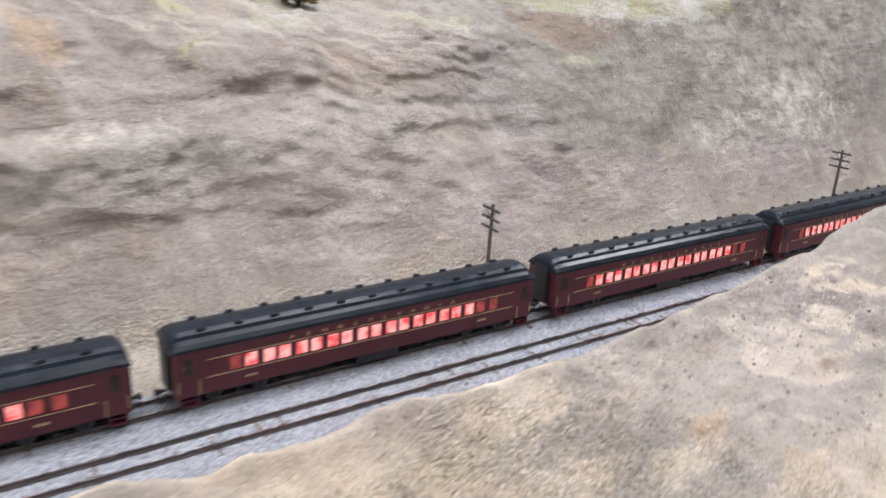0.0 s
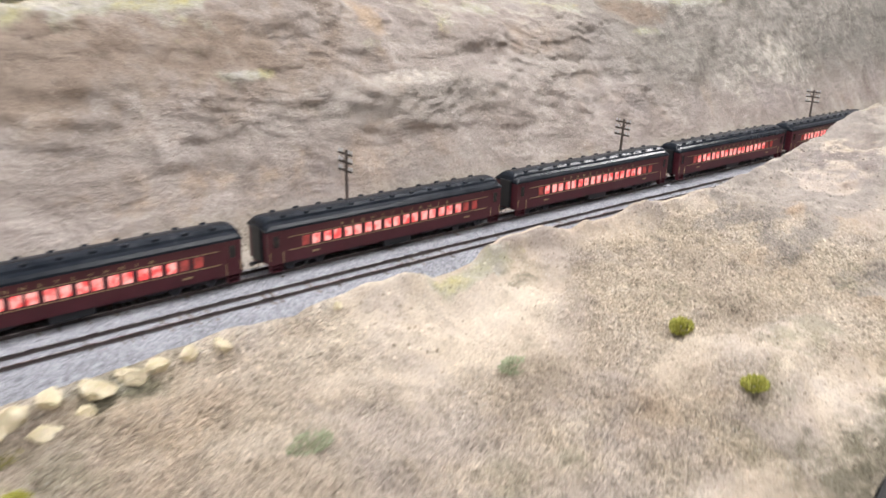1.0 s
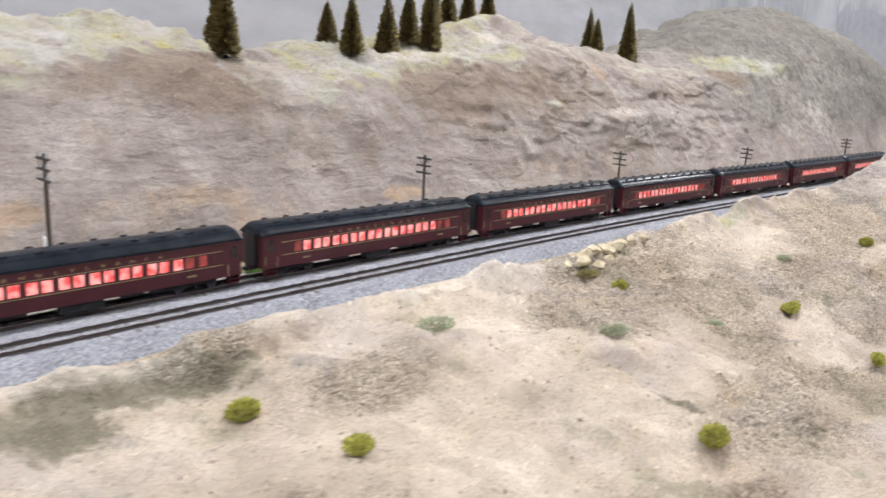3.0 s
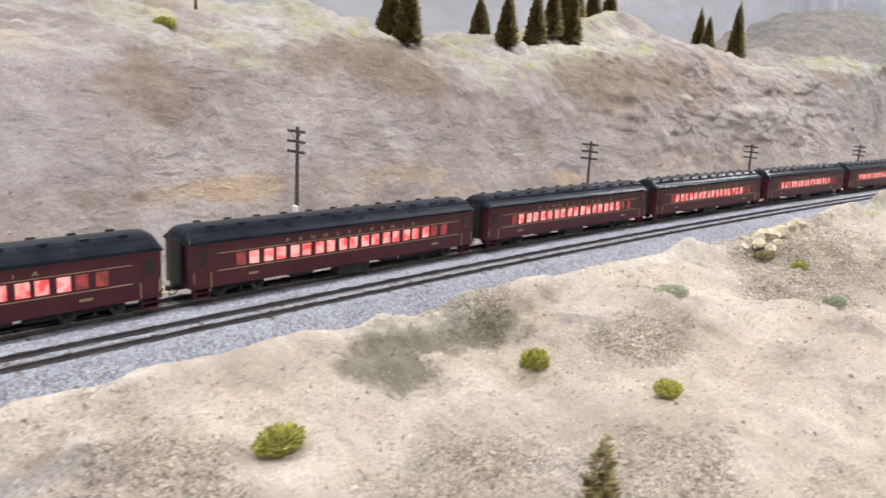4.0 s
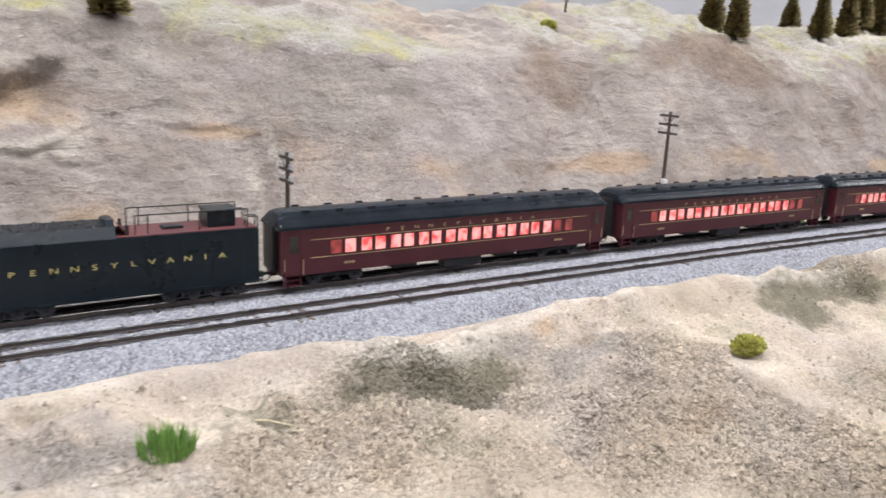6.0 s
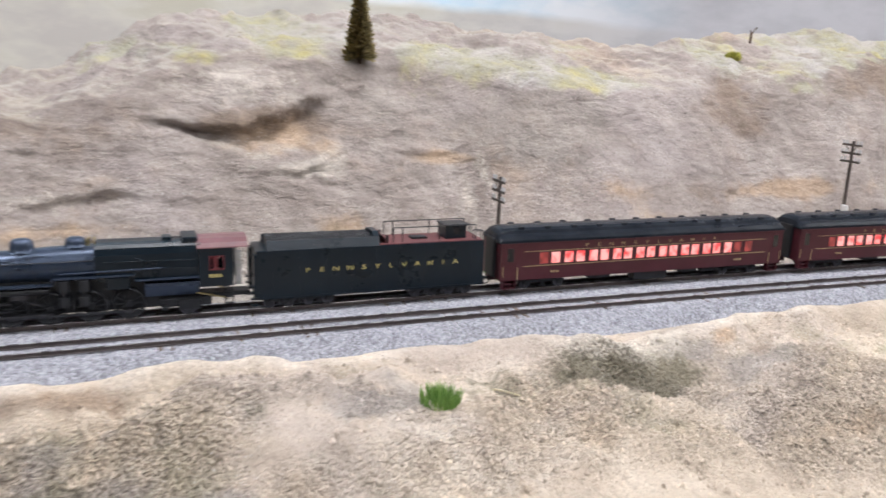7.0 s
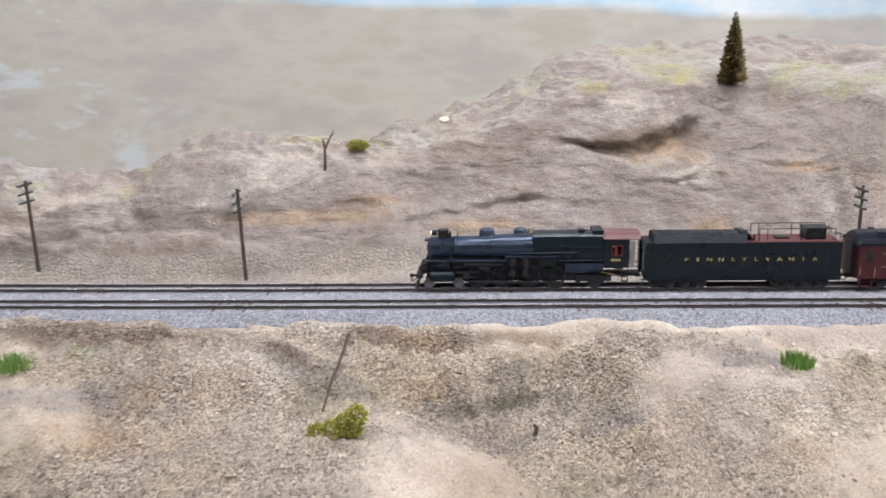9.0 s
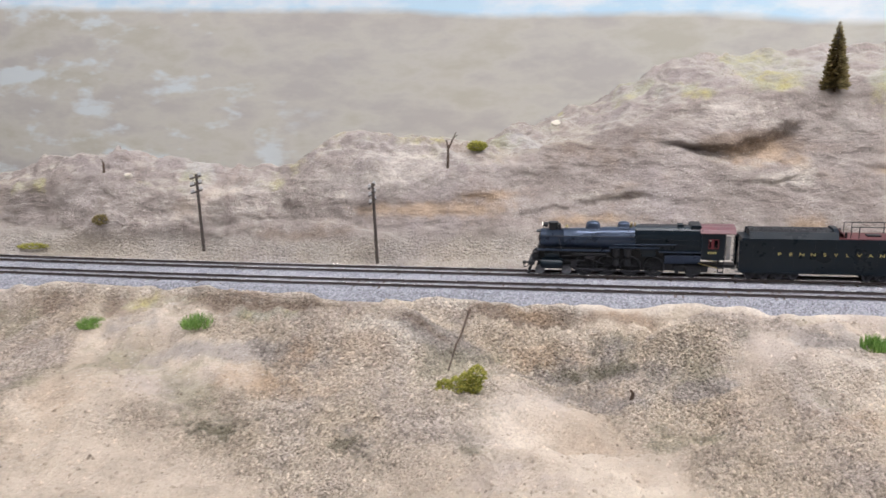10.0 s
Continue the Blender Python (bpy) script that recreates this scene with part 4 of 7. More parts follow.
def empty(name, m, label, category, group="", kind=""):
    ob = new(name)
    ob.matrix_world = m
    ob.empty_display_size = 0.02
    return tagged(ob, label, category, group, kind)


def train_pose(x, off=SPACING + GAUGE / 2, z=0.0):
    px, py = along(x, off)
    return Matrix.LocRotScale((px, py, z), Euler((0, 0, float(heading(x)))), None)


def ground_at(x, d):
    z, lean = ground_shape(np.array([x]), np.array([d]))
    return float(x), float(yt(x) + d + lean[0]), float(z[0])


# ---- the ground ----
def edge_y(x):
    """y of the layout's front edge."""
    return -0.39 - 0.128 * np.maximum(x, 0.0)


gx = np.concatenate([np.arange(-2.4, -1.5, 0.012), np.arange(-1.5, 1.05, 0.0033), np.arange(1.05, 1.75, 0.0040), np.arange(1.75, 2.3, 0.0055), np.arange(2.3, 4.4, 0.014)])
gd = np.concatenate([np.linspace(-0.06, 0.0, 22)[:-1], np.linspace(0.0, 0.10, 16)[:-1], np.arange(0.10, 0.14, 0.004), np.arange(0.14, 0.34, 0.0020), np.arange(0.34, 0.5, 0.006), np.arange(0.5, 0.745, 0.02)])
front = np.linspace(0, 1, 120)[:-1]
X, Fr = np.meshgrid(gx, front)
d_edge = edge_y(X) - yt(X)
Dfront = d_edge + (-0.06 - d_edge) * Fr
X2, D2 = np.meshgrid(gx, gd)
X, D = np.concatenate([X, X2]), np.concatenate([Dfront, D2])
Z, LEAN = ground_shape(X, D)
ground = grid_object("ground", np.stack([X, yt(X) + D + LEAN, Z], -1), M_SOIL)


def add_tones(ob, x, d, z):
    for which, values in zip(("pale", "moss", "brown", "ochre", "dark", "dust", "grey", "stony"), ground_tones(x, d, z)):
        ob.data.attributes.new(which, "FLOAT", "POINT").data.foreach_set("value", values.reshape(-1).astype(np.float32))


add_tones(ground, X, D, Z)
tagged(ground, "tan plaster and soil hillside of the model railway layout", "terrain", kind="structure")

# ballast strip under both tracks, with an uneven edge
bx = np.arange(-2.3, 3.4, 0.006)
lo = -0.034 + 0.008 * fbm(bx * 18, 0 * bx, 3, 91)
hi = 0.098 + 0.008 * fbm(bx * 18, 0 * bx + 9, 3, 93)
u = np.linspace(0, 1, 40)[:, None]
BD = lo[None] + (hi - lo)[None] * u
BX = np.broadcast_to(bx, BD.shape)
BZ = -0.0035 - 0.016 * (np.clip(-0.008 - BD, 0, 1) / 0.024) ** 1.3 - 0.012 * np.clip(BD - 0.08, 0, 1) / 0.02 + 0.0006 * fbm(BX * 160, BD * 160, 3, 97)
ballast = grid_object("ballast_bed", np.stack([BX, yt(BX) + BD, BZ], -1), M_BALLAST)
tagged(ballast, "light grey crushed stone ballast under two tracks", "ballast", kind="structure")

# ---- room ----
def slab(name, x0, x1, y0, y1, z0, z1, material, label, category):
    me = bpy.data.meshes.new(name)
    b = box(x0, x1, y0, y1, z0, z1)
    b.to_mesh(me)
    b.free()
    me.materials.append(material)
    return tagged(new(name, me), label, category, kind="structure")


slab("floor", -3.6, 5.6, -4.0, 2.6, -1.15, -1.05, M_FLOOR, "dark grey painted floor of the club room", "floor")
slab("ceiling", -3.6, 5.6, -4.0, 2.6, CEILING, CEILING + 0.1, M_WALL, "plain grey painted ceiling of the club room", "ceiling")
slab("wall_south", -3.6, 5.6, -4.1, -4.0, -1.05, CEILING, M_WALL, "plain grey painted club room wall", "wall")
slab("wall_north", -3.6, 5.6, 2.6, 2.7, -1.05, CEILING, M_WALL, "plain grey painted club room wall", "wall")
slab("wall_west", -3.7, -3.6, -4.1, 2.7, -1.05, CEILING, M_WALL, "plain grey painted club room wall", "wall")
slab("wall_east", 5.6, 5.7, -4.1, 2.7, -1.05, CEILING, M_WALL, "plain grey painted club room wall", "wall")

# front fascia
fx = np.arange(-2.4, 4.4, 0.02)
fz = ground_shape(fx, edge_y(fx) - yt(fx))[0]
rows = [np.stack([fx, edge_y(fx) + 0.002, fz - 0.004], -1), np.stack([fx, edge_y(fx) - 0.002, fz + 0.004], -1), np.stack([fx, edge_y(fx) - 0.008, fz + 0.003], -1),
        np.stack([fx, edge_y(fx) - 0.008, 0 * fz - 1.05], -1)]
fascia = grid_object("fascia", np.stack(rows), M_FASCIA, smooth=False)
tagged(fascia, "matt black fascia board along the layout edge", "fascia", kind="structure")


# painted backdrop: a bent board behind the scenery
def backdrop_material():
    m = bpy.data.materials.new("painted_backdrop")
    m.use_nodes = True
    nt = m.node_tree
    b = nt.nodes["Principled BSDF"]
    L = nt.links.new
    tc = nt.nodes.new("ShaderNodeTexCoord")
    sep = nt.nodes.new("ShaderNodeSeparateXYZ")
    L(tc.outputs["Object"], sep.inputs[0])
    n1 = node(nt, "ShaderNodeTexNoise", Scale=2.2, Detail=6.0, Roughness=0.55)
    n2 = node(nt, "ShaderNodeTexNoise", Scale=7.0, Detail=5.0, Roughness=0.6)
    mp = nt.nodes.new("ShaderNodeMapping")
    mp.inputs["Scale"].default_value = (1.0, 1.0, 2.6)
    L(tc.outputs["Object"], mp.inputs["Vector"])
    for n in (n1, n2):
        L(mp.outputs[0], n.inputs["Vector"])
    # height wobbled by the slow noise decides hills or sky
    add = nt.nodes.new("ShaderNodeMath")
    add.operation = "MULTIPLY_ADD"
    L(n1.outputs["Fac"], add.inputs[0])
    add.inputs[1].default_value = 0.05
    slope = nt.nodes.new("ShaderNodeMath")
    slope.operation = "MULTIPLY_ADD"
    L(sep.outputs["X"], slope.inputs[0])
    slope.inputs[1].default_value = 0.05
    L(sep.outputs["Z"], slope.inputs[2])
    L(slope.outputs[0], add.inputs[2])
    hills = nt.nodes.new("ShaderNodeValToRGB")
    els = hills.color_ramp.elements
    els[0].position, els[0].color = 0.36, (0.47, 0.45, 0.425, 1)
    els[1].position, els[1].color = 0.66, (0.49, 0.472, 0.40, 1)
    e = els.new(0.52)
    e.color = (0.555, 0.54, 0.485, 1)
    L(n2.outputs["Fac"], hills.inputs["Fac"])
    sky = nt.nodes.new("ShaderNodeValToRGB")
    sky.color_ramp.elements[0].position, sky.color_ramp.elements[0].color = 0.4, (0.55, 0.76, 0.90, 1)
    sky.color_ramp.elements[1].position, sky.color_ramp.elements[1].color = 0.62, (0.82, 0.88, 0.92, 1)
    L(n2.outputs["Fac"], sky.inputs["Fac"])
    # faint blue washes on the hills near the west end
    west = node(nt, "ShaderNodeMapRange", From_Min=-0.95, From_Max=-1.15)
    L(sep.outputs["X"], west.inputs["Value"])
    n3 = node(nt, "ShaderNodeTexNoise", Scale=6.5, Detail=4.0, Roughness=0.6)
    L(mp.outputs[0], n3.inputs["Vector"])
    wash = node(nt, "ShaderNodeMapRange", From_Min=0.53, From_Max=0.62, To_Max=0.8)
    L(n3.outputs["Fac"], wash.inputs["Value"])
    both = nt.nodes.new("ShaderNodeMath")
    both.operation = "MULTIPLY"
    L(west.outputs["Result"], both.inputs[0])
    L(wash.outputs["Result"], both.inputs[1])
    blue = nt.nodes.new("ShaderNodeMix")
    blue.data_type = "RGBA"
    L(both.outputs[0], blue.inputs["Factor"])
    L(hills.outputs["Color"], blue.inputs["A"])
    blue.inputs["B"].default_value = (0.65, 0.72, 0.745, 1)
    mr = node(nt, "ShaderNodeMapRange", From_Min=0.277, From_Max=0.291)
    L(add.outputs[0], mr.inputs["Value"])
    mix = nt.nodes.new("ShaderNodeMix")
    mix.data_type = "RGBA"
    L(mr.outputs["Result"], mix.inputs["Factor"])
    L(blue.outputs["Result"], mix.inputs["A"])
    L(sky.outputs["Color"], mix.inputs["B"])
    # grey cloudy sky towards the far end
    east = node(nt, "ShaderNodeMapRange", From_Min=-0.1, From_Max=0.5)
    L(sep.outputs["X"], east.inputs["Value"])
    cloud = nt.nodes.new("ShaderNodeValToRGB")
    cloud.color_ramp.elements[0].position, cloud.color_ramp.elements[0].color = 0.38, (0.37, 0.372, 0.398, 1)
    cloud.color_ramp.elements[1].position, cloud.color_ramp.elements[1].color = 0.62, (0.44, 0.443, 0.472, 1)
    L(n2.outputs["Fac"], cloud.inputs["Fac"])
    mix2 = nt.nodes.new("ShaderNodeMix")
    mix2.data_type = "RGBA"
    L(east.outputs["Result"], mix2.inputs["Factor"])
    L(mix.outputs["Result"], mix2.inputs["A"])
    L(cloud.outputs["Color"], mix2.inputs["B"])
    # painted grey peaks beyond the cutting
    crag = node(nt, "ShaderNodeTexNoise", Scale=3.4, Detail=7.0, Roughness=0.62, Distortion=0.6)
    tall = nt.nodes.new("ShaderNodeMapping")
    tall.inputs["Scale"].default_value = (1.6, 1.6, 0.5)
    L(tc.outputs["Object"], tall.inputs["Vector"])
    L(tall.outputs[0], crag.inputs["Vector"])
    peak = nt.nodes.new("ShaderNodeMath")
    peak.operation = "MULTIPLY_ADD"
    L(crag.outputs["Fac"], peak.inputs[0])
    peak.inputs[1].default_value = -1.1
    L(sep.outputs["Z"], peak.inputs[2])
    under = node(nt, "ShaderNodeMapRange", From_Min=0.04, From_Max=0.0)
    L(peak.outputs[0], under.inputs["Value"])
    far = node(nt, "ShaderNodeMapRange", From_Min=2.2, From_Max=2.6)
    L(sep.outputs["X"], far.inputs["Value"])
    fac = nt.nodes.new("ShaderNodeMath")
    fac.operation = "MULTIPLY"
    L(under.outputs["Result"], fac.inputs[0])
    L(far.outputs["Result"], fac.inputs[1])
    stone = nt.nodes.new("ShaderNodeValToRGB")
    stone.color_ramp.elements[0].position, stone.color_ramp.elements[0].color = 0.38, (0.24, 0.245, 0.27, 1)
    stone.color_ramp.elements[1].position, stone.color_ramp.elements[1].color = 0.64, (0.44, 0.445, 0.47, 1)
    L(crag.outputs["Fac"], stone.inputs["Fac"])
    mix3 = nt.nodes.new("ShaderNodeMix")
    mix3.data_type = "RGBA"
    L(fac.outputs[0], mix3.inputs["Factor"])
    L(mix2.outputs["Result"], mix3.inputs["A"])
    L(stone.outputs["Color"], mix3.inputs["B"])
    L(mix3.outputs["Result"], b.inputs["Base Color"])
    b.inputs["Roughness"].default_value = 0.75
    return m


# plan of the board: along the layout, then round the far corner
bend = [(x, float(yt(x)) + 0.72) for x in np.arange(-2.6, 3.0, 0.05)]
bx0, by0 = bend[-1]
bend += [(bx0 + 0.9 * math.sin(a), by0 - 0.9 * (1 - math.cos(a))) for a in np.linspace(0.05, math.pi / 2, 24)]
bend += [(bend[-1][0], bend[-1][1] - k * 0.1) for k in range(1, 12)]
bend = np.array(bend)
out = np.gradient(bend, axis=0)
out = np.stack([-out[:, 1], out[:, 0]], -1) / np.linalg.norm(out, axis=1)[:, None]
back = np.stack([np.concatenate([bend + o * out, np.full((len(bend), 1), h)], 1) for o, h in ((0, -0.4), (0, 1.0), (0.02, 1.0), (0.02, -0.4))])
backdrop = grid_object("backdrop", back, backdrop_material(), smooth=False)
tagged(backdrop, "painted backdrop board with hazy tan hills and sky", "backdrop", kind="structure")


def ceiling_light(lx, ly):
    top = empty("ceiling_light", pose(lx, ly, CEILING - 0.06), "white fluorescent ceiling fixture with a lit diffuser", "ceiling light", "ceiling fixtures")
    part("housing", box(-0.62, 0.62, -0.16, 0.16, 0.0, 0.06, 0.005), M_WHITE, top)
    part("diffuser", box(-0.6, 0.6, -0.14, 0.14, -0.012, -0.001), M_GLOW, top, "lit white diffuser")
    return top


M_GLOW = bpy.data.materials.new("lit_diffuser")
M_GLOW.use_nodes = True
M_GLOW.node_tree.nodes["Principled BSDF"].inputs["Emission Color"].default_value = (1, 0.97, 0.92, 1)
M_GLOW.node_tree.nodes["Principled BSDF"].inputs["Emission Strength"].default_value = 6.0
for lx, ly in LAMP_ROWS:
    ceiling_light(lx, ly)


# ---- tracks ----
RAIL_H, RAIL_W = 0.0026, 0.0012


def rail(off, parent):
    xs = np.arange(-2.2, 3.3, 0.03)
    px, py = along(xs, off)
    a = heading(xs)
    web = [(-0.0009, -0.0028), (0.0009, -0.0028), (0.0009, -0.0024), (0.0003, -0.0021), (0.0003, -0.0010), (0.0006, -0.0008), (0.0006, -0.00015), (-0.0006, -0.00015), (-0.0006, -0.0008), (-0.0003, -0.0010), (-0.0003, -0.0021), (-0.0009, -0.0024), (-0.0009, -0.0028)]
    P = np.array([np.stack([px - o * np.sin(a), py + o * np.cos(a), 0 * xs + z], -1) for o, z in web])
    ob = grid_object("rail", P, M_RAIL, smooth=False)
    ob.parent = parent
    head = np.array([np.stack([px - o * np.sin(a), py + o * np.cos(a), 0 * xs + z], -1) for o, z in ((0.00055, -0.0002), (0.00045, 0.0), (-0.00045, 0.0), (-0.00055, -0.0002))])
    top = grid_object("rail_head", head, M_RAILTOP, smooth=False)
    top.parent = ob
    top["label"] = "worn bright running surface"


def track(name, off, label):
    top = empty(name, Matrix.Identity(4), label, "railway track", "tracks", "structure")
    rail(off, top)
    rail(off + GAUGE, top)
    return top


near_track = track("near_track", 0.0, "empty model track with rust-brown rails in grey ballast")
far_track = track("far_track", SPACING, "model track with rust-brown rails that carries the train")


# ---- train ----
FRONT = -0.662
COACH_L, COACH_PITCH = 0.279, 0.2885
MM = 0.001


def ring(r, tube, seg=24, side=8):
    """A wheel tyre in the xz plane."""
    bm = bmesh.new()
    loops = []
    for i in range(seg):
        a = 2 * math.pi * i / seg
        loops.append([bm.verts.new(((r + tube * math.cos(b) * 0.6) * math.cos(a), tube * math.sin(b), (r + tube * math.cos(b) * 0.6) * math.sin(a))) for b in (2 * math.pi * k / side for k in range(side))])
    for p, q in zip(loops, loops[1:] + loops[:1]):
        for k in range(side):
            bm.faces.new((p[k], p[(k + 1) % side], q[(k + 1) % side], q[k]))
    return bm


WHEEL = {}


def pierced(x0, x1, z0, z1, hx0, hx1, hz0, hz1, y0, y1):
    """An upright plate with one rectangular opening."""
    bm = bmesh.new()
    rows = []
    for y in (min(y0, y1), max(y0, y1)):
        rows.append([[bm.verts.new((a, y, c)) for a, c in ((p, r), (q, r), (q, s), (p, s))] for p, q, r, s in ((x0, x1, z0, z1), (hx0, hx1, hz0, hz1))])
    for k in range(4):
        n = (k + 1) % 4
        for outer, inner in rows:
            bm.faces.new((outer[k], outer[n], inner[n], inner[k]))
        for i in (0, 1):
            bm.faces.new((rows[0][i][k], rows[0][i][n], rows[1][i][n], rows[1][i][k]))
    bmesh.ops.recalc_face_normals(bm, faces=bm.faces)
    return bm


def spoked_wheel(parent, x, y, r, spokes=12):
    """A driving wheel: tyre, spokes and hub in one casting, with a bright rim."""
    side = -1 if y < 0 else 1
    wheel = part("driving_wheel", ring(r * 0.90, 1.1 * MM, 28), M_BLACK, parent, at=pose(x, y, r))
    if "spoke" not in WHEEL:
        WHEEL["spoke"] = bpy.data.meshes.new("spoke")
        bm = rod((0, 0, 0), (r * 0.90, 0, 0), 0.6 * MM, 0.45 * MM, 5)
        bm.to_mesh(WHEEL["spoke"])
        bm.free()
        WHEEL["spoke"].materials.append(M_BLACK)
    for k in range(spokes):
        spoke = new("spoke", WHEEL["spoke"])
        spoke.parent = wheel
        spoke.matrix_basis = pose(0, 0, 0, 0, 360 * k / spokes, 0)
    part("hub", rod((0, -0.9 * MM, 0), (0, 0.9 * MM, 0), 2.4 * MM, seg=12), M_BLACK, wheel)
    bm = bmesh.new()
    front, rear = [], []
    for k in range(9):
        a = math.pi * (1.20 + 0.6 * k / 8)
        for row, yy in ((front, -0.75 * MM), (rear, 0.75 * MM)):
            row.append((bm.verts.new((r * 0.86 * math.cos(a), yy, r * 0.86 * math.sin(a))), bm.verts.new((r * 0.56 * math.cos(a), yy, r * 0.66 * math.sin(a)))))
    for k in range(8):
        for row in (front, rear):
            bm.faces.new((row[k][0], row[k + 1][0], row[k + 1][1], row[k][1]))
        for i in (0, 1):
            bm.faces.new((front[k][i], front[k + 1][i], rear[k + 1][i], rear[k][i]))
    for k in (0, 8):
        bm.faces.new((front[k][0], front[k][1], rear[k][1], rear[k][0]))
    bmesh.ops.recalc_face_normals(bm, faces=bm.faces)
    part("counterweight", bm, M_BLACK, wheel)
    part("tyre", ring(r * 0.965, 0.75 * MM, 32, 6), M_ROD, wheel, "worn steel tyre", smooth=True)
    part("crank_pin", rod((0, 0, -r * 0.42), (0, side * 2.6 * MM, -r * 0.42), 1.0 * MM, seg=10), M_ROD, wheel)
    return wheel


def disc_wheel(parent, x, y, r, material=None, name="wheel"):
    bm = rod((0, -1.1 * MM, 0), (0, 1.1 * MM, 0), r, seg=20, bevel=0.25 * MM)
    bm = rod((0, -1.5 * MM, 0), (0, 1.5 * MM, 0), r * 0.28, seg=10, bm=bm)
    w = part(name, bm, material or M_BLACK, parent, at=pose(x, y, r))
    part("tyre", ring(r * 0.9, 1.25 * MM, 24, 6), material or M_ROD, w, smooth=True)
    return w


def lathe(profile, axis_z, seg=28):
    """Rounds of radius r along x, about a centre that may rise: rows of (x, r, z)."""
    bm = bmesh.new()
    loops = [[bm.verts.new((x, r * math.sin(2 * math.pi * k / seg), z + r * math.cos(2 * math.pi * k / seg))) for k in range(seg)] for x, r, z in profile]
    for p, q in zip(loops, loops[1:]):
        for k in range(seg):
            bm.faces.new((p[k], p[(k + 1) % seg], q[(k + 1) % seg], q[k]))
    bm.faces.new(loops[0][::-1])
    bm.faces.new(loops[-1])
    bmesh.ops.recalc_face_normals(bm, faces=bm.faces)
    return bm


def dome(x, y, z0, rx, ry, h, flare=1.25, bm2=None):
    bm = bmesh.new()
    loops = []
    for t, s in ((0.0, flare), (0.15, 1.05), (0.45, 1.0), (0.75, 0.93), (0.92, 0.72), (1.0, 0.35)):
        loops.append([bm.verts.new((x + rx * s * math.cos(a), y + ry * s * math.sin(a), z0 + h * t)) for a in (2 * math.pi * k / 20 for k in range(20))])
    for p, q in zip(loops, loops[1:]):
        for k in range(20):
            bm.faces.new((p[k], p[(k + 1) % 20], q[(k + 1) % 20], q[k]))
    bm.faces.new(loops[-1])
    return merge(bm2, bm)


def lettering(text, parent, x0, x1, y, z, height, material, side=-1):
    """Widely spaced letters on a side that faces -y (or +y), one mesh."""
    n = len(text)
    bmall = bmesh.new()
    for k, ch in enumerate(text):
        cu = bpy.data.curves.new("letter", "FONT")
        cu.body, cu.size, cu.extrude, cu.align_x = ch, height / 0.69, 0.00006, "CENTER"
        tmp = bpy.data.objects.new("letter", cu)
        me = bpy.data.meshes.new_from_object(tmp)
        u = x0 + (x1 - x0) * k / (n - 1)
        if side > 0:
            u = x1 + x0 - u
        me.transform(pose(u, y, z, 90, 0, 0 if side < 0 else 180) @ Matrix.Diagonal((1.45, 1, 1, 1)))
        bmall.from_mesh(me)
        bpy.data.objects.remove(tmp)
        bpy.data.curves.remove(cu)
        bpy.data.meshes.remove(me)
    return part("lettering", bmall, material, parent, "widely spaced yellow-gold capital letters")


def bars(parent, x0, x1, n, y, z, h, material, name="number_mark"):
    bm = None
    w = (x1 - x0) / n
    for k in range(n):
        bm = box(x0 + w * k, x0 + w * (k + 0.7), y - 0.0001, y + 0.0001, z, z + h, bm=bm)
    return part(name, bm, material, parent, "small pale unreadable marks")


def coupler(parent, x, way, z=9 * MM):
    bm = box(min(x, x + way * 5 * MM), max(x, x + way * 5 * MM), -0.9 * MM, 0.9 * MM, z - 0.9 * MM, z + 0.9 * MM, 0.2 * MM)
    bm = box(min(x + way * 4 * MM, x + way * 7 * MM), max(x + way * 4 * MM, x + way * 7 * MM), -1.8 * MM, 1.8 * MM, z - 1.5 * MM, z + 1.5 * MM, 0.4 * MM, bm)
    bm = rod((x + way * 5 * MM, -0.6 * MM, z), (x + way * 5.5 * MM, -1.4 * MM, z - 5.5 * MM), 0.35 * MM, seg=6, bm=bm)
    # air hose
    pts = [(x, -3.2 * MM, z), (x + way * 2 * MM, -3.4 * MM, z - 3.2 * MM), (x + way * 4.5 * MM, -3.0 * MM, z - 4.2 * MM), (x + way * 6.5 * MM, -2.2 * MM, z - 2.4 * MM)]
    for a, b in zip(pts, pts[1:]):
        bm = rod(a, b, 0.4 * MM, seg=6, bm=bm)
    return part("coupler", bm, M_BLACK, parent)


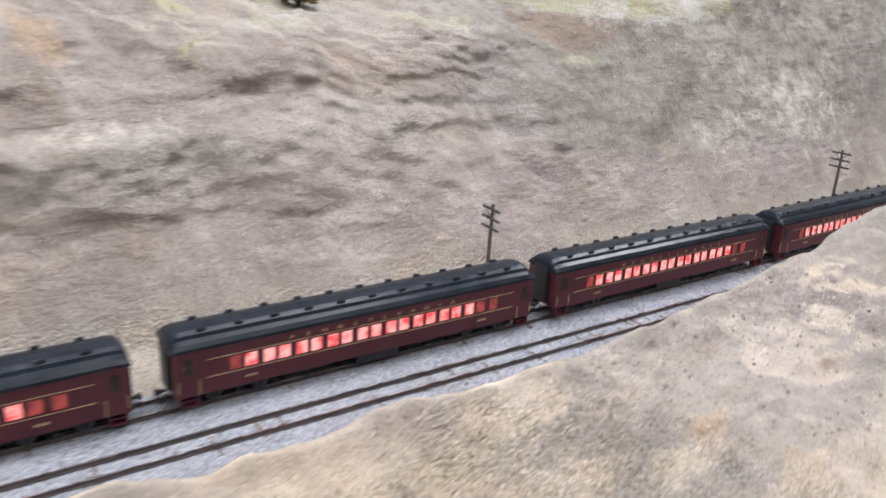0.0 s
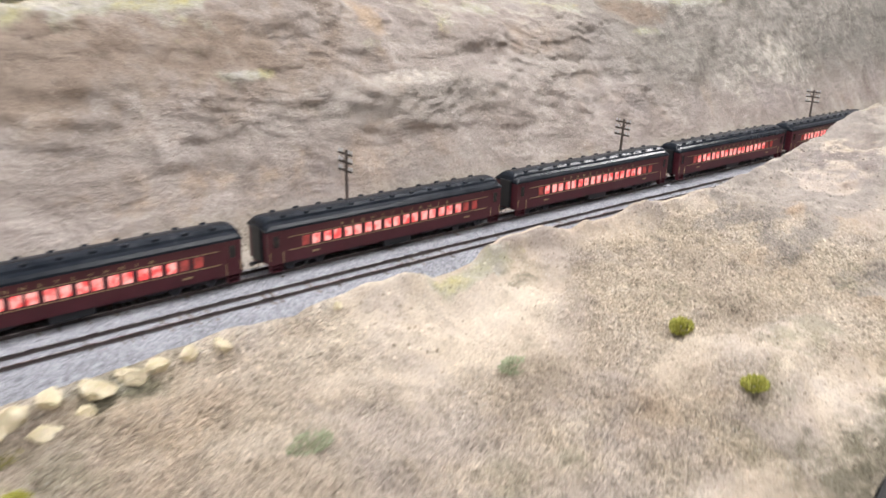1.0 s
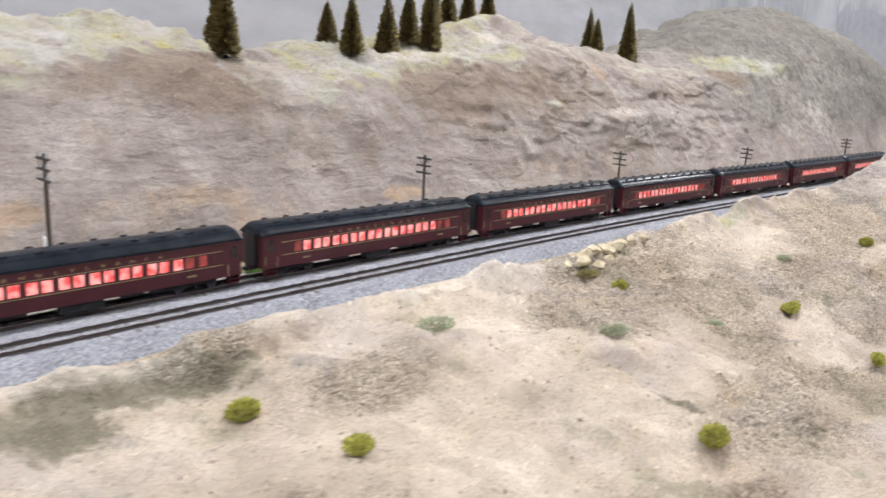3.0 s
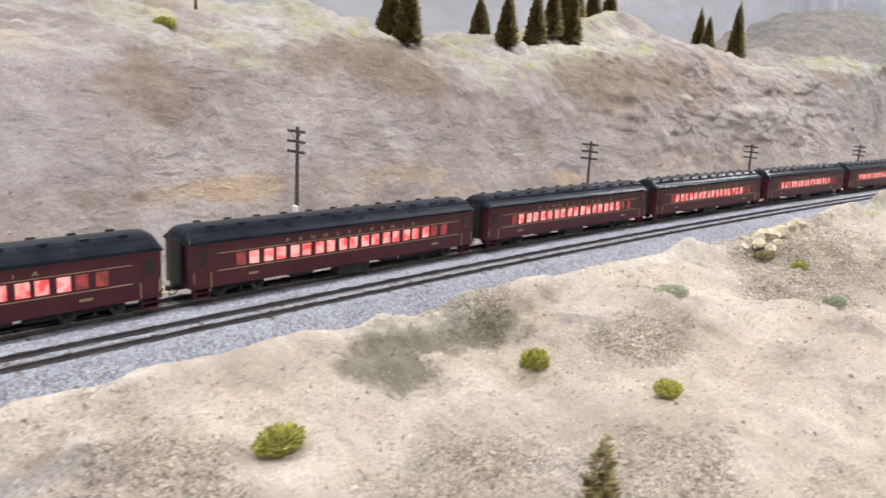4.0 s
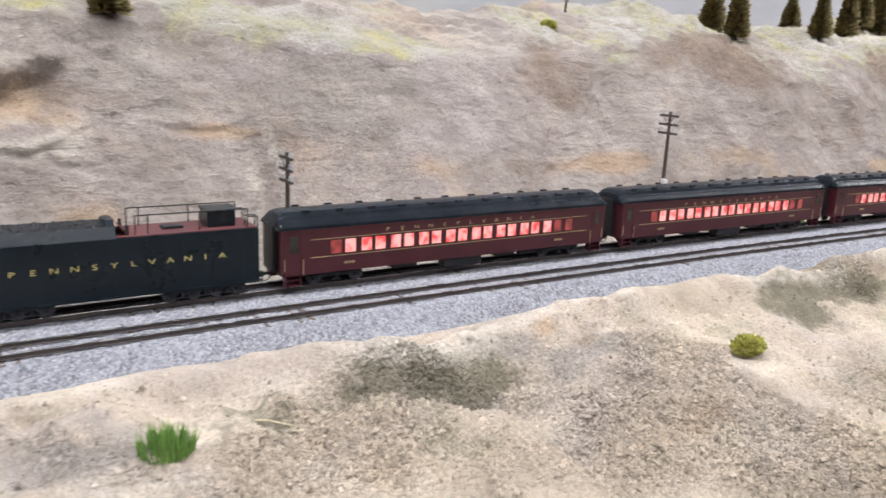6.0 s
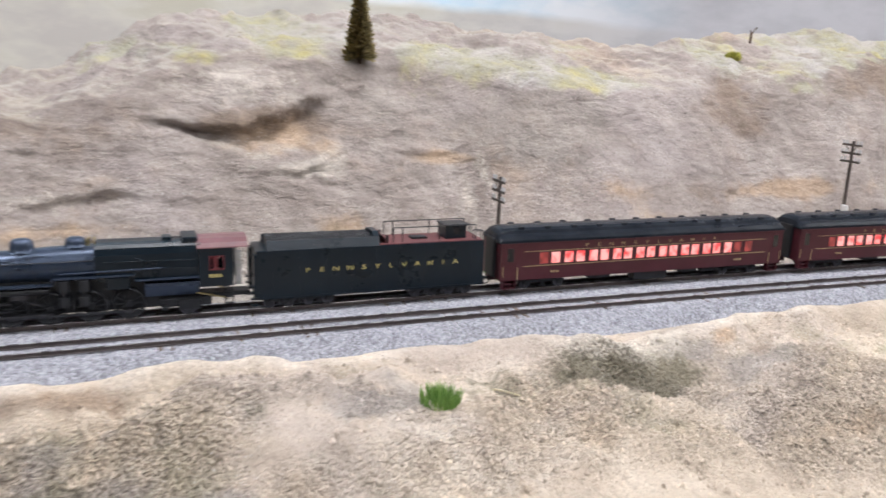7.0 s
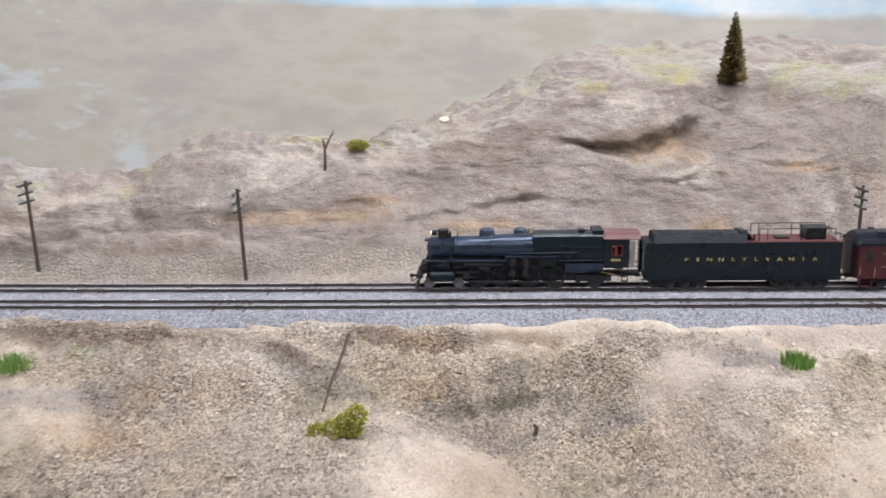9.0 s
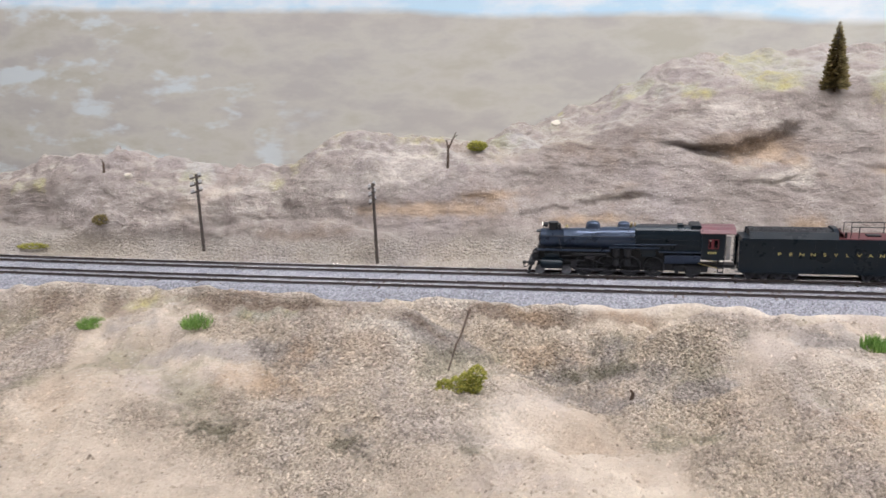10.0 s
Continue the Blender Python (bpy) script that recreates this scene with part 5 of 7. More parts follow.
def locomotive():
    """Heavy 4-8-2 steam locomotive; x runs from the pilot beam to the rear."""
    top = empty("locomotive", train_pose(FRONT + 0.098) @ pose(-0.098, 0, 0), "dark green-black model steam locomotive with a red cab roof", "locomotive")
    m = MM
    boiler = part("boiler", lathe([(15 * m, 9.6 * m, 36.5 * m), (15.4 * m, 10.2 * m, 36.5 * m), (38 * m, 10.3 * m, 36.5 * m), (38.1 * m, 10.7 * m, 36.5 * m), (39.6 * m, 10.7 * m, 36.5 * m), (39.7 * m, 10.4 * m, 36.5 * m), (66 * m, 10.7 * m, 36.9 * m), (82 * m, 11.6 * m, 37.1 * m), (108 * m, 12.2 * m, 37.3 * m), (112 * m, 12.2 * m, 37.3 * m)], 0), M_SMOKE, top, "graphite grey rounded boiler", smooth=True)
    bm = None
    for x, r in ((52, 10.75), (67, 10.95), (84, 11.95), (101, 12.25)):
        part("boiler_band", lathe([((x - 0.4) * m, r * m, 36.9 * m), ((x + 0.4) * m, r * m, 36.9 * m)], 0), M_SMOKE, boiler)
    for sy in (-1, 1):
        for x, z, w in ((57, 42.5, 4), (63.5, 38.2, 4), (46, 38.4, 8), (36, 35, 3), (74, 44.5, 5)):
            off = math.sqrt(max(10.9**2 - (z - 36.9) ** 2, 1)) + (0.02 * (x - 50))
            part("boiler_step", box(x * m, (x + w) * m, min(sy * (off - 0.8) * m, sy * (off + 0.9) * m), max(sy * (off - 0.8) * m, sy * (off + 0.9) * m), z * m, (z + 0.5) * m, 0.1 * m), M_SMOKE, boiler)
    # square-shouldered firebox
    prof = [(-12.6, 27), (-13.4, 34), (-13.2, 44), (-12.2, 48.4), (-10, 50.2), (-5, 51), (5, 51), (10, 50.2), (12.2, 48.4), (13.2, 44), (13.4, 34), (12.6, 27)]
    bm = sweep([(y * m, z * m) for y, z in prof], 109 * m, 172 * m)
    bmesh.ops.bevel(bm, geom=[e for e in bm.edges if len({round(v.co.x, 6) for v in e.verts}) == 1 and e.verts[0].co.x < 0.110], offset=0.8 * m, segments=2, affect="EDGES")
    fire = part("firebox", bm, M_LOCO, top, "dark green square-shouldered firebox")
    bm = None
    for sy in (-1, 1):
        bm = rod((114 * m, sy * 13.9 * m, 40 * m), (170 * m, sy * 13.9 * m, 39 * m), 0.35 * m, seg=6, bm=bm)
        bm = rod((133 * m, sy * 13.7 * m, 42 * m), (146 * m, sy * 13.7 * m, 37 * m), 0.4 * m, seg=6, bm=bm)
        for k in range(6):
            bm = rod(((118 + 9 * k) * m, sy * 12.6 * m, 48.2 * m), ((118 + 9 * k) * m, sy * 13.5 * m, 48.6 * m), 0.5 * m, seg=6, bm=bm)
    part("firebox_piping", bm, M_LOCO, fire)
    front = part("smokebox_door", lathe([(13 * m, 3.0 * m, 36.5 * m), (13.4 * m, 6.5 * m, 36.5 * m), (14.6 * m, 8.4 * m, 36.5 * m), (15.2 * m, 8.6 * m, 36.5 * m)], 0), M_BLACK, top, smooth=True)
    part("number_plate", box(12.4 * m, 12.9 * m, -2.6 * m, 2.6 * m, 34 * m, 39.2 * m, 0.3 * m), M_DECK, front, "small red keystone-like plate")
    part("headlight_platform", box(10.5 * m, 15 * m, -5 * m, 5 * m, 43.5 * m, 44.5 * m, 0.2 * m), M_BLACK, top)
    lamp = part("headlight", rod((17 * m, 0, 50.5 * m), (22 * m, 0, 50.5 * m), 2.6 * m, seg=16, bevel=0.3 * m), M_BLACK, top)
    part("lens", rod((16.7 * m, 0, 50.5 * m), (17.05 * m, 0, 50.5 * m), 2.2 * m, seg=16), M_LAMP, lamp, "lit headlight lens")
    bm = rod((27.5 * m, 0, 45 * m), (27.5 * m, 0, 53.4 * m), 4.9 * m, 4.6 * m, 20)
    bm = rod((27.5 * m, 0, 52.0 * m), (27.5 * m, 0, 53.6 * m), 5.4 * m, 5.3 * m, 20, bm)
    part("smokestack", bm, M_BLACK, top)
    bm = box(32.5 * m, 35 * m, -4 * m, 4 * m, 46 * m, 51.5 * m, 0.6 * m)
    part("feedwater_heater", bm, M_BLACK, top)
    bell = part("bell", dome(41 * m, 0, 48.2 * m, 1.4 * m, 1.4 * m, 2.6 * m, 1.4), M_BRASS, top, "small brass bell", smooth=True)
    part("yoke", rod((41 * m, -1.9 * m, 47 * m), (41 * m, -1.9 * m, 51 * m), 0.35 * m, seg=6, bm=rod((41 * m, 1.9 * m, 47 * m), (41 * m, 1.9 * m, 51 * m), 0.35 * m, seg=6, bm=rod((41 * m, -2 * m, 51 * m), (41 * m, 2 * m, 51 * m), 0.35 * m, seg=6))), M_BLACK, bell)
    part("sand_dome", dome(67.5 * m, 0, 46.4 * m, 7.0 * m, 5.6 * m, 8.6 * m, 1.22), M_SMOKE, top, smooth=True)
    part("steam_dome", dome(98 * m, 0, 48.6 * m, 6.0 * m, 5.4 * m, 6.2 * m, 1.2), M_SMOKE, top, smooth=True)
    bm = None
    for x, y in ((105, -2), (106, 2), (109, 0)):
        part("safety_valve", rod((x * m, y * m, 48 * m), (x * m, y * m, 54 * m), 0.9 * m, 0.6 * m, 8), M_BRASS, top, "small bright valve")
    part("turret", box(150 * m, 156 * m, -5 * m, 5 * m, 50.5 * m, 53 * m, 0.6 * m), M_LOCO, top)
    bm = box(162 * m, 172 * m, -11 * m, 11 * m, 50 * m, 53.5 * m, 0.8 * m)
    part("firebox_cover", bm, M_LOCO, top)
    # running boards
    for sy in (-1, 1):
        a, b = sorted((sy * 10.5 * m, sy * 15.6 * m))
        bm = box(12 * m, 84 * m, a, b, 26.6 * m, 27.5 * m, 0.15 * m)
        bm = box(84 * m, 85 * m, a, b, 26.6 * m, 31.2 * m, 0.15 * m, bm)
        bm = box(84 * m, 132 * m, a, b, 30.4 * m, 31.2 * m, 0.15 * m, bm)
        bm = box(132 * m, 172 * m, a, b, 26.6 * m, 27.4 * m, 0.15 * m, bm)
        part("running_board", bm, M_SMOKE, top)
        bm = rod((17 * m, sy * 11.3 * m, 41 * m), (108 * m, sy * 13.2 * m, 41.5 * m), 0.32 * m, seg=6)
        for x in (17, 36, 58, 80, 102):
            bm = rod((x * m, sy * 10 * m, 40.5 * m), (x * m, sy * (11.3 + 0.02 * (x - 17)) * m, 41.2 * m), 0.3 * m, seg=5, bm=bm)
        # small rail-side piping that runs down the front
        bm = rod((33 * m, sy * 10.8 * m, 41 * m), (36 * m, sy * 12.6 * m, 28 * m), 0.4 * m, seg=6, bm=bm)
        part("handrail", bm, M_ROD, top)
        bm = rod((16 * m, sy * 11.2 * m, 12.4 * m), (37 * m, sy * 11.2 * m, 12.4 * m), 5.4 * m, seg=20, bevel=0.4 * m)
        bm = rod((15 * m, sy * 11.2 * m, 12.4 * m), (38 * m, sy * 11.2 * m, 12.4 * m), 3.6 * m, seg=16, bm=bm)
        bm = rod((19 * m, sy * 9.4 * m, 20.6 * m), (34 * m, sy * 9.4 * m, 20.6 * m), 3.6 * m, seg=16, bm=bm, bevel=0.3 * m)
        bm = box(20 * m, 33 * m, min(sy * 4 * m, sy * 12 * m), max(sy * 4 * m, sy * 12 * m), 14 * m, 27 * m, 0.5 * m, bm)
        part("cylinder", bm, M_LOCO, top)
        # crosshead guide, main rod and side rod
        bm = box(38 * m, 60 * m, min(sy * 10.6 * m, sy * 11.8 * m), max(sy * 10.6 * m, sy * 11.8 * m), 15.4 * m, 16.6 * m)
        bm = box(38 * m, 60 * m, min(sy * 10.6 * m, sy * 11.8 * m), max(sy * 10.6 * m, sy * 11.8 * m), 10.2 * m, 11.2 * m, 0, bm)
        bm = box(46 * m, 52 * m, min(sy * 10.2 * m, sy * 12.2 * m), max(sy * 10.2 * m, sy * 12.2 * m), 9.6 * m, 17 * m, 0.4 * m, bm)
        part("crosshead", bm, M_ROD, top)
        part("main_rod", box(48 * m, 83 * m, min(sy * 11.9 * m, sy * 12.8 * m), max(sy * 11.9 * m, sy * 12.8 * m), 6.6 * m, 8.4 * m, 0.3 * m), M_ROD, top)
        bm = box(57 * m, 130 * m, min(sy * 10.8 * m, sy * 11.6 * m), max(sy * 10.8 * m, sy * 11.6 * m), 5.2 * m, 6.9 * m, 0.3 * m)
        for x in (59, 81.6, 105, 128):
            bm = rod((x * m, sy * 10.6 * m, 6 * m), (x * m, sy * 12.1 * m, 6 * m), 1.5 * m, seg=12, bm=bm)
        part("side_rod", bm, M_ROD, top)
        bm = rod((58 * m, sy * 12 * m, 22 * m), (80 * m, sy * 12 * m, 12 * m), 0.6 * m, seg=6)
        bm = rod((36 * m, sy * 11 * m, 20.5 * m), (64 * m, sy * 12 * m, 22 * m), 0.6 * m, seg=6, bm=bm)
        bm = box(60 * m, 70 * m, min(sy * 10.8 * m, sy * 12.4 * m), max(sy * 10.8 * m, sy * 12.4 * m), 18 * m, 25.8 * m, 0.6 * m, bm)
        part("valve_gear", bm, M_ROD, top)
        for x in (90.5, 102):
            bm = rod((x * m, sy * 13.2 * m, 12.5 * m), (x * m, sy * 13.2 * m, 19 * m), 3.4 * m, seg=14, bevel=0.4 * m)
            bm = rod((x * m, sy * 13.2 * m, 22 * m), (x * m, sy * 13.2 * m, 29.6 * m), 3.6 * m, seg=14, bm=bm, bevel=0.4 * m)
            bm = rod((x * m, sy * 13.2 * m, 18 * m), (x * m, sy * 13.2 * m, 23 * m), 1.8 * m, seg=10, bm=bm)
            part("air_pump", bm, M_BLACK, top)
        bm = box(115 * m, 129 * m, min(sy * 10 * m, sy * 15 * m), max(sy * 10 * m, sy * 15 * m), 22 * m, 29.8 * m, 0.5 * m)
        part("tool_box", bm, M_LOCO, top)
        bm = rod((46 * m, sy * 11.5 * m, 23.2 * m), (82 * m, sy * 11.5 * m, 23.2 * m), 2.2 * m, seg=14, bevel=0.6 * m)
        part("air_tank", bm, M_BLACK, top)
        # sloped ash pan side
        bm = sweep([(sy * 9 * m, 14 * m), (sy * 13.6 * m, 22 * m), (sy * 13.6 * m, 24 * m), (sy * 9 * m, 24 * m)], 138 * m, 172 * m)
        bmesh.ops.transform(bm, matrix=Matrix.Shear("XY", 4, (0, 0)), verts=bm.verts)
        part("ash_pan", bm, M_SMOKE, top)
    for x in (59, 81.6, 105, 128):
        for y in (-8.6, 8.6):
            spoked_wheel(top, x * m, y * m, 10.4 * m)
    for x in (14.5, 41.5):
        for y in (-8.4, 8.4):
            disc_wheel(top, x * m, y * m, 4.9 * m, M_STEEL, "pilot_wheel")
    for y in (-8.4, 8.4):
        disc_wheel(top, 165 * m, y * m, 6.0 * m, M_ROD, "trailing_wheel")
    part("frame", box(12 * m, 172 * m, -6.5 * m, 6.5 * m, 6 * m, 30 * m, 0.5 * m), M_BLACK, top)
    # pilot
    bm = None
    for k in range(-6, 7):
        bm = rod((1.5 * m + abs(k) * 0.35 * m, k * 1.9 * m, 2 * m), (7 * m, k * 1.5 * m, 12 * m), 0.5 * m, seg=5, bm=bm)
    bm = box(1.2 * m, 4.5 * m, -12.5 * m, 12.5 * m, 1.4 * m, 2.8 * m, 0.3 * m, bm)
    part("pilot", bm, M_BLACK, top)
    bm = box(3 * m, 9 * m, -14.5 * m, 14.5 * m, 11 * m, 15 * m, 0.4 * m)
    bm = box(6 * m, 17 * m, -11 * m, 11 * m, 14.6 * m, 15.6 * m, 0.2 * m, bm)
    part("pilot_beam", bm, M_BLACK, top)
    for sy in (-1, 1):
        part("front_tank", rod((9.5 * m, sy * 1.5 * m, 20.0 * m), (9.5 * m, sy * 11 * m, 20.0 * m), 3.6 * m, seg=14, bevel=0.6 * m), M_BLACK, top)
        part("brace", rod((6 * m, sy * 9 * m, 15 * m), (18 * m, sy * 8.5 * m, 31 * m), 0.45 * m, seg=6), M_ROD, top)
    coupler(top, 3 * m, -1, 10 * m)
    # trailing truck
    bm = box(147 * m, 180 * m, -9.8 * m, 9.8 * m, 6 * m, 12 * m, 0.8 * m)
    for sy in (-1, 1):
        bm = box(158 * m, 173 * m, min(sy * 9.4 * m, sy * 12 * m), max(sy * 9.4 * m, sy * 12 * m), 4 * m, 11.5 * m, 1.0 * m, bm)
        bm = rod((150 * m, sy * 10.4 * m, 6 * m), (150 * m, sy * 11.6 * m, 6 * m), 2 * m, seg=10, bm=bm)
    part("trailing_truck", bm, M_BLACK, top)
    # cab
    cab = part("cab", box(172 * m, 194 * m, -14 * m, 14 * m, 20 * m, 21 * m, 0.1 * m), M_LOCO, top)
    part("cab_front", box(172 * m, 173 * m, -14 * m, 14 * m, 21 * m, 50 * m, 0.1 * m), M_LOCO, cab)
    for sy in (-1, 1):
        part("cab_side", pierced(172 * m, 194 * m, 20 * m, 47.0 * m, 179 * m, 188 * m, 31.5 * m, 40.5 * m, sy * 14.0 * m, sy * 14.8 * m), M_LOCO, cab)
        part("curtain", box(195.5 * m, 199.5 * m, min(sy * 12.4 * m, sy * 13.4 * m), max(sy * 12.4 * m, sy * 13.4 * m), 20 * m, 44 * m, 0.3 * m), M_CURTAIN, cab, "grey canvas gangway curtain")
        part("grab_rail", rod((194.6 * m, sy * 15.0 * m, 20 * m), (194.6 * m, sy * 15.0 * m, 36 * m), 0.35 * m, seg=6), M_ROD, cab)
        part("injector_pipe", rod((170 * m, sy * 13.4 * m, 16 * m), (190 * m, sy * 13.0 * m, 11 * m), 0.6 * m, seg=6), M_BRASS, top, "dull brass pipe")
        part("delivery_pipe", rod((88 * m, sy * 13.4 * m, 33.5 * m), (150 * m, sy * 14.0 * m, 34.5 * m), 0.55 * m, seg=6), M_SMOKE, top)
        part("sand_pipe", rod((64 * m, sy * 9.5 * m, 44 * m), (58 * m, sy * 12.0 * m, 27 * m), 0.25 * m, seg=6), M_BLACK, top)
        part("sand_pipe", rod((71 * m, sy * 9.5 * m, 44 * m), (76 * m, sy * 12.4 * m, 27 * m), 0.25 * m, seg=6), M_BLACK, top)
    for sy in (-1, 1):
        a, b = sorted((sy * 14.2 * m, sy * 15.1 * m))
        frame_part = part("cab_window_frame", pierced(178.6 * m, 188.4 * m, 31.1 * m, 40.9 * m, 179.5 * m, 187.5 * m, 32.0 * m, 40.0 * m, a, b), M_WINDOW_RED, cab, "oxide red window frame")
        part("mullion", box(181.2 * m, 184.0 * m, a, b, 32.0 * m, 40.0 * m), M_WINDOW_RED, frame_part)
        bars(cab, 178.5 * m, 187 * m, 4, sy * 14.9 * m, 26.2 * m, 2.2 * m, M_GOLD)
    roof = [(-15.6, 46.2), (-15.4, 47.0), (-13, 49.6), (-8, 51.6), (0, 52.4), (8, 51.6), (13, 49.6), (15.4, 47.0), (15.6, 46.2), (12.6, 48.8), (8, 50.8), (0, 51.6), (-8, 50.8), (-12.6, 48.8)]
    part("cab_roof", sweep([(y * m, z * m) for y, z in roof], 171 * m, 204 * m), M_CABROOF, top, "faded red arched cab roof")
    part("seat", box(182 * m, 187 * m, -12 * m, -6 * m, 21 * m, 31 * m, 0.4 * m), M_BLACK, top)
    for sy in (-1, 1):
        bm = None
        for k in range(3):
            bm = box(188 * m, 194 * m, min(sy * 12 * m, sy * 14.6 * m), max(sy * 12 * m, sy * 14.6 * m), (7 + 4.5 * k) * m, (7.7 + 4.5 * k) * m, 0, bm)
        bm = rod((188.4 * m, sy * 13.5 * m, 7 * m), (188.4 * m, sy * 13.5 * m, 20 * m), 0.4 * m, seg=6, bm=bm)
        bm = rod((193.6 * m, sy * 13.5 * m, 7 * m), (193.6 * m, sy * 13.5 * m, 20 * m), 0.4 * m, seg=6, bm=bm)
        part("cab_ladder", bm, M_BLACK, top)
    bm = box(172 * m, 206 * m, -6 * m, 6 * m, 10 * m, 13 * m, 0.4 * m)
    part("drawbar", bm, M_BLACK, top)
    return top


def truck(parent, x, axles, wheelbase, r, gap=0.0):
    """A bogie: two side frames with journals, bolster and wheels."""
    half = wheelbase / 2
    bm = None
    for sy in (-1, 1):
        a, b = sorted((sy * 9.8 * MM, sy * 11.4 * MM))
        bm = box(-half - 4 * MM, half + 4 * MM, a, b, 5.2 * MM, 7.4 * MM, 0.3 * MM, bm)
        for k in range(axles):
            u = -half + wheelbase * k / (axles - 1)
            bm = box(u - 2 * MM, u + 2 * MM, a - 0.6 * MM, b + 0.6 * MM, 3.4 * MM, 7.0 * MM, 0.5 * MM, bm)
        for k in range(axles - 1):
            u = -half + wheelbase * (k + 0.5) / (axles - 1)
            bm = rod((u, (a + b) / 2, 2.6 * MM), (u, (a + b) / 2, 6 * MM), 1.5 * MM, seg=10, bm=bm)
            bm = box(u - 3.4 * MM, u + 3.4 * MM, a, b, 2.2 * MM, 3.2 * MM, 0.2 * MM, bm)
    bm = box(-3 * MM, 3 * MM, -9.8 * MM, 9.8 * MM, 5.6 * MM, 8.6 * MM, 0.3 * MM, bm)
    t = part("truck", bm, M_BLACK, parent, at=pose(x, 0, 0))
    for k in range(axles):
        u = -half + wheelbase * k / (axles - 1)
        for y in (-8.3, 8.3):
            wb = rod((u, (y - 1.2) * MM, r), (u, (y + 1.2) * MM, r), r, seg=18, bevel=0.25 * MM)
            part("wheel", wb, M_ROD, t)
    return t


def tender():
    top = empty("tender", train_pose(FRONT + 0.204 + 0.086) @ pose(-0.086, 0, 0), "dark green coal tender with yellow lettering and a red rear deck", "tender")
    m = MM
    W2, TOP = 15.6, 42.6
    # body: coal space with sloped coamings in front, tank with a low deck behind
    bm = box(3 * m, 172 * m, -W2 * m, W2 * m, 8 * m, TOP * m, 0.6 * m)
    body = part("body", bm, M_LOCO, top)
    prof = [(-W2 + 0.4, TOP - 0.4), (-W2 + 3.4, TOP + 6), (-W2 + 4.2, TOP + 6), (-W2 + 4.2, TOP - 0.4)]
    for sy in (-1, 1):
        bm = sweep([(sy * y * m, z * m) for y, z in prof], 10 * m, 90 * m)
        part("coal_coaming", bm, M_LOCO, body)
    bm = sweep([((-W2 + 3.6) * m, (TOP - 0.4) * m), ((-W2 + 3.6) * m, (TOP + 6.2) * m), (-7 * m, (TOP + 9) * m), (7 * m, (TOP + 9) * m), ((W2 - 3.6) * m, (TOP + 6.2) * m), ((W2 - 3.6) * m, (TOP - 0.4) * m)], 86 * m, 90.5 * m)
    part("bulkhead", bm, M_LOCO, body)
    bm = sweep([((-W2 + 3.8) * m, (TOP + 0.4) * m), ((-W2 + 3.8) * m, (TOP + 5.8) * m), (-7 * m, (TOP + 8.6) * m), (7 * m, (TOP + 8.6) * m), ((W2 - 3.8) * m, (TOP + 5.8) * m), ((W2 - 3.8) * m, (TOP + 0.4) * m)], 90.6 * m, 91.2 * m)
    for v in bm.verts:
        v.co.x += (TOP * m + 9 * m - v.co.z) * 0.75
    part("slope_sheet", bm, M_DECK, body, "oxide red sloping sheet behind the coal")
    bm = sweep([((-W2 + 4.2) * m, (TOP - 1) * m), ((-W2 + 4.2) * m, (TOP + 4) * m), (-6 * m, (TOP + 6.4) * m), (6 * m, (TOP + 6.4) * m), ((W2 - 4.2) * m, (TOP + 4) * m), ((W2 - 4.2) * m, (TOP - 1) * m)], 11 * m, 86 * m)
    part("coal_bed", bm, M_BLACK, top)
    rng = np.random.RandomState(3)
    n = 1500
    cy = rng.uniform(-W2 + 4.6, W2 - 4.6, n)
    pts = np.stack([rng.uniform(11.5, 85.5, n) * m, cy * m, (TOP + 6.6 - 2.4 * np.clip((np.abs(cy) - 6) / 5.4, 0, 1) + rng.uniform(-0.5, 0.7, n)) * m, rng.uniform(0.5, 1.25, n) * m, rng.uniform(0, 6.3, n)], -1)
    coal = swarm("coal", pts, stone_shapes(5, 5), M_COAL, top)
    tagged(coal, "heaped black coal lumps", kind="stuff")
    deck = part("deck", box(90.5 * m, 171 * m, (-W2 + 0.5) * m, (W2 - 0.5) * m, TOP * m, (TOP + 0.6) * m, 0.1 * m), M_DECK, top, "faded oxide red rear deck")
    bm = None
    for sy in (-1, 1):
        for x in (101, 108, 137, 166):
            bm = rod((x * m, sy * 12 * m, TOP * m), (x * m, sy * 12 * m, (TOP + 11.5) * m), 0.4 * m, seg=6, bm=bm)
        bm = rod((101 * m, sy * 12 * m, (TOP + 11.5) * m), (166 * m, sy * 12 * m, (TOP + 11.5) * m), 0.4 * m, seg=6, bm=bm)
    part("railing", bm, M_BLACK, deck)
    for y in (-10, 10):
        part("fill_post", rod((97 * m, y * m, TOP * m), (97 * m, y * m, (TOP + 6) * m), 1.3 * m, 1.0 * m, 10), M_BLACK, deck)
    part("water_hatch", box(118 * m, 130 * m, -4 * m, 4 * m, TOP * m, (TOP + 2.2) * m, 0.4 * m), M_BLACK, deck)
    house = part("doghouse", box(143 * m, 160 * m, -8 * m, 8 * m, (TOP + 0.5) * m, (TOP + 10.5) * m, 0.5 * m), M_LOCO, top, "small lookout cabin on the rear deck")
    part("roof", box(142 * m, 162 * m, -8.8 * m, 8.8 * m, (TOP + 10.3) * m, (TOP + 11.4) * m, 0.4 * m), M_LOCO, house)
    part("window", box(150 * m, 154.5 * m, -8.15 * m, 8.15 * m, (TOP + 4) * m, (TOP + 9) * m), M_GLASSDARK, house)
    bm = None
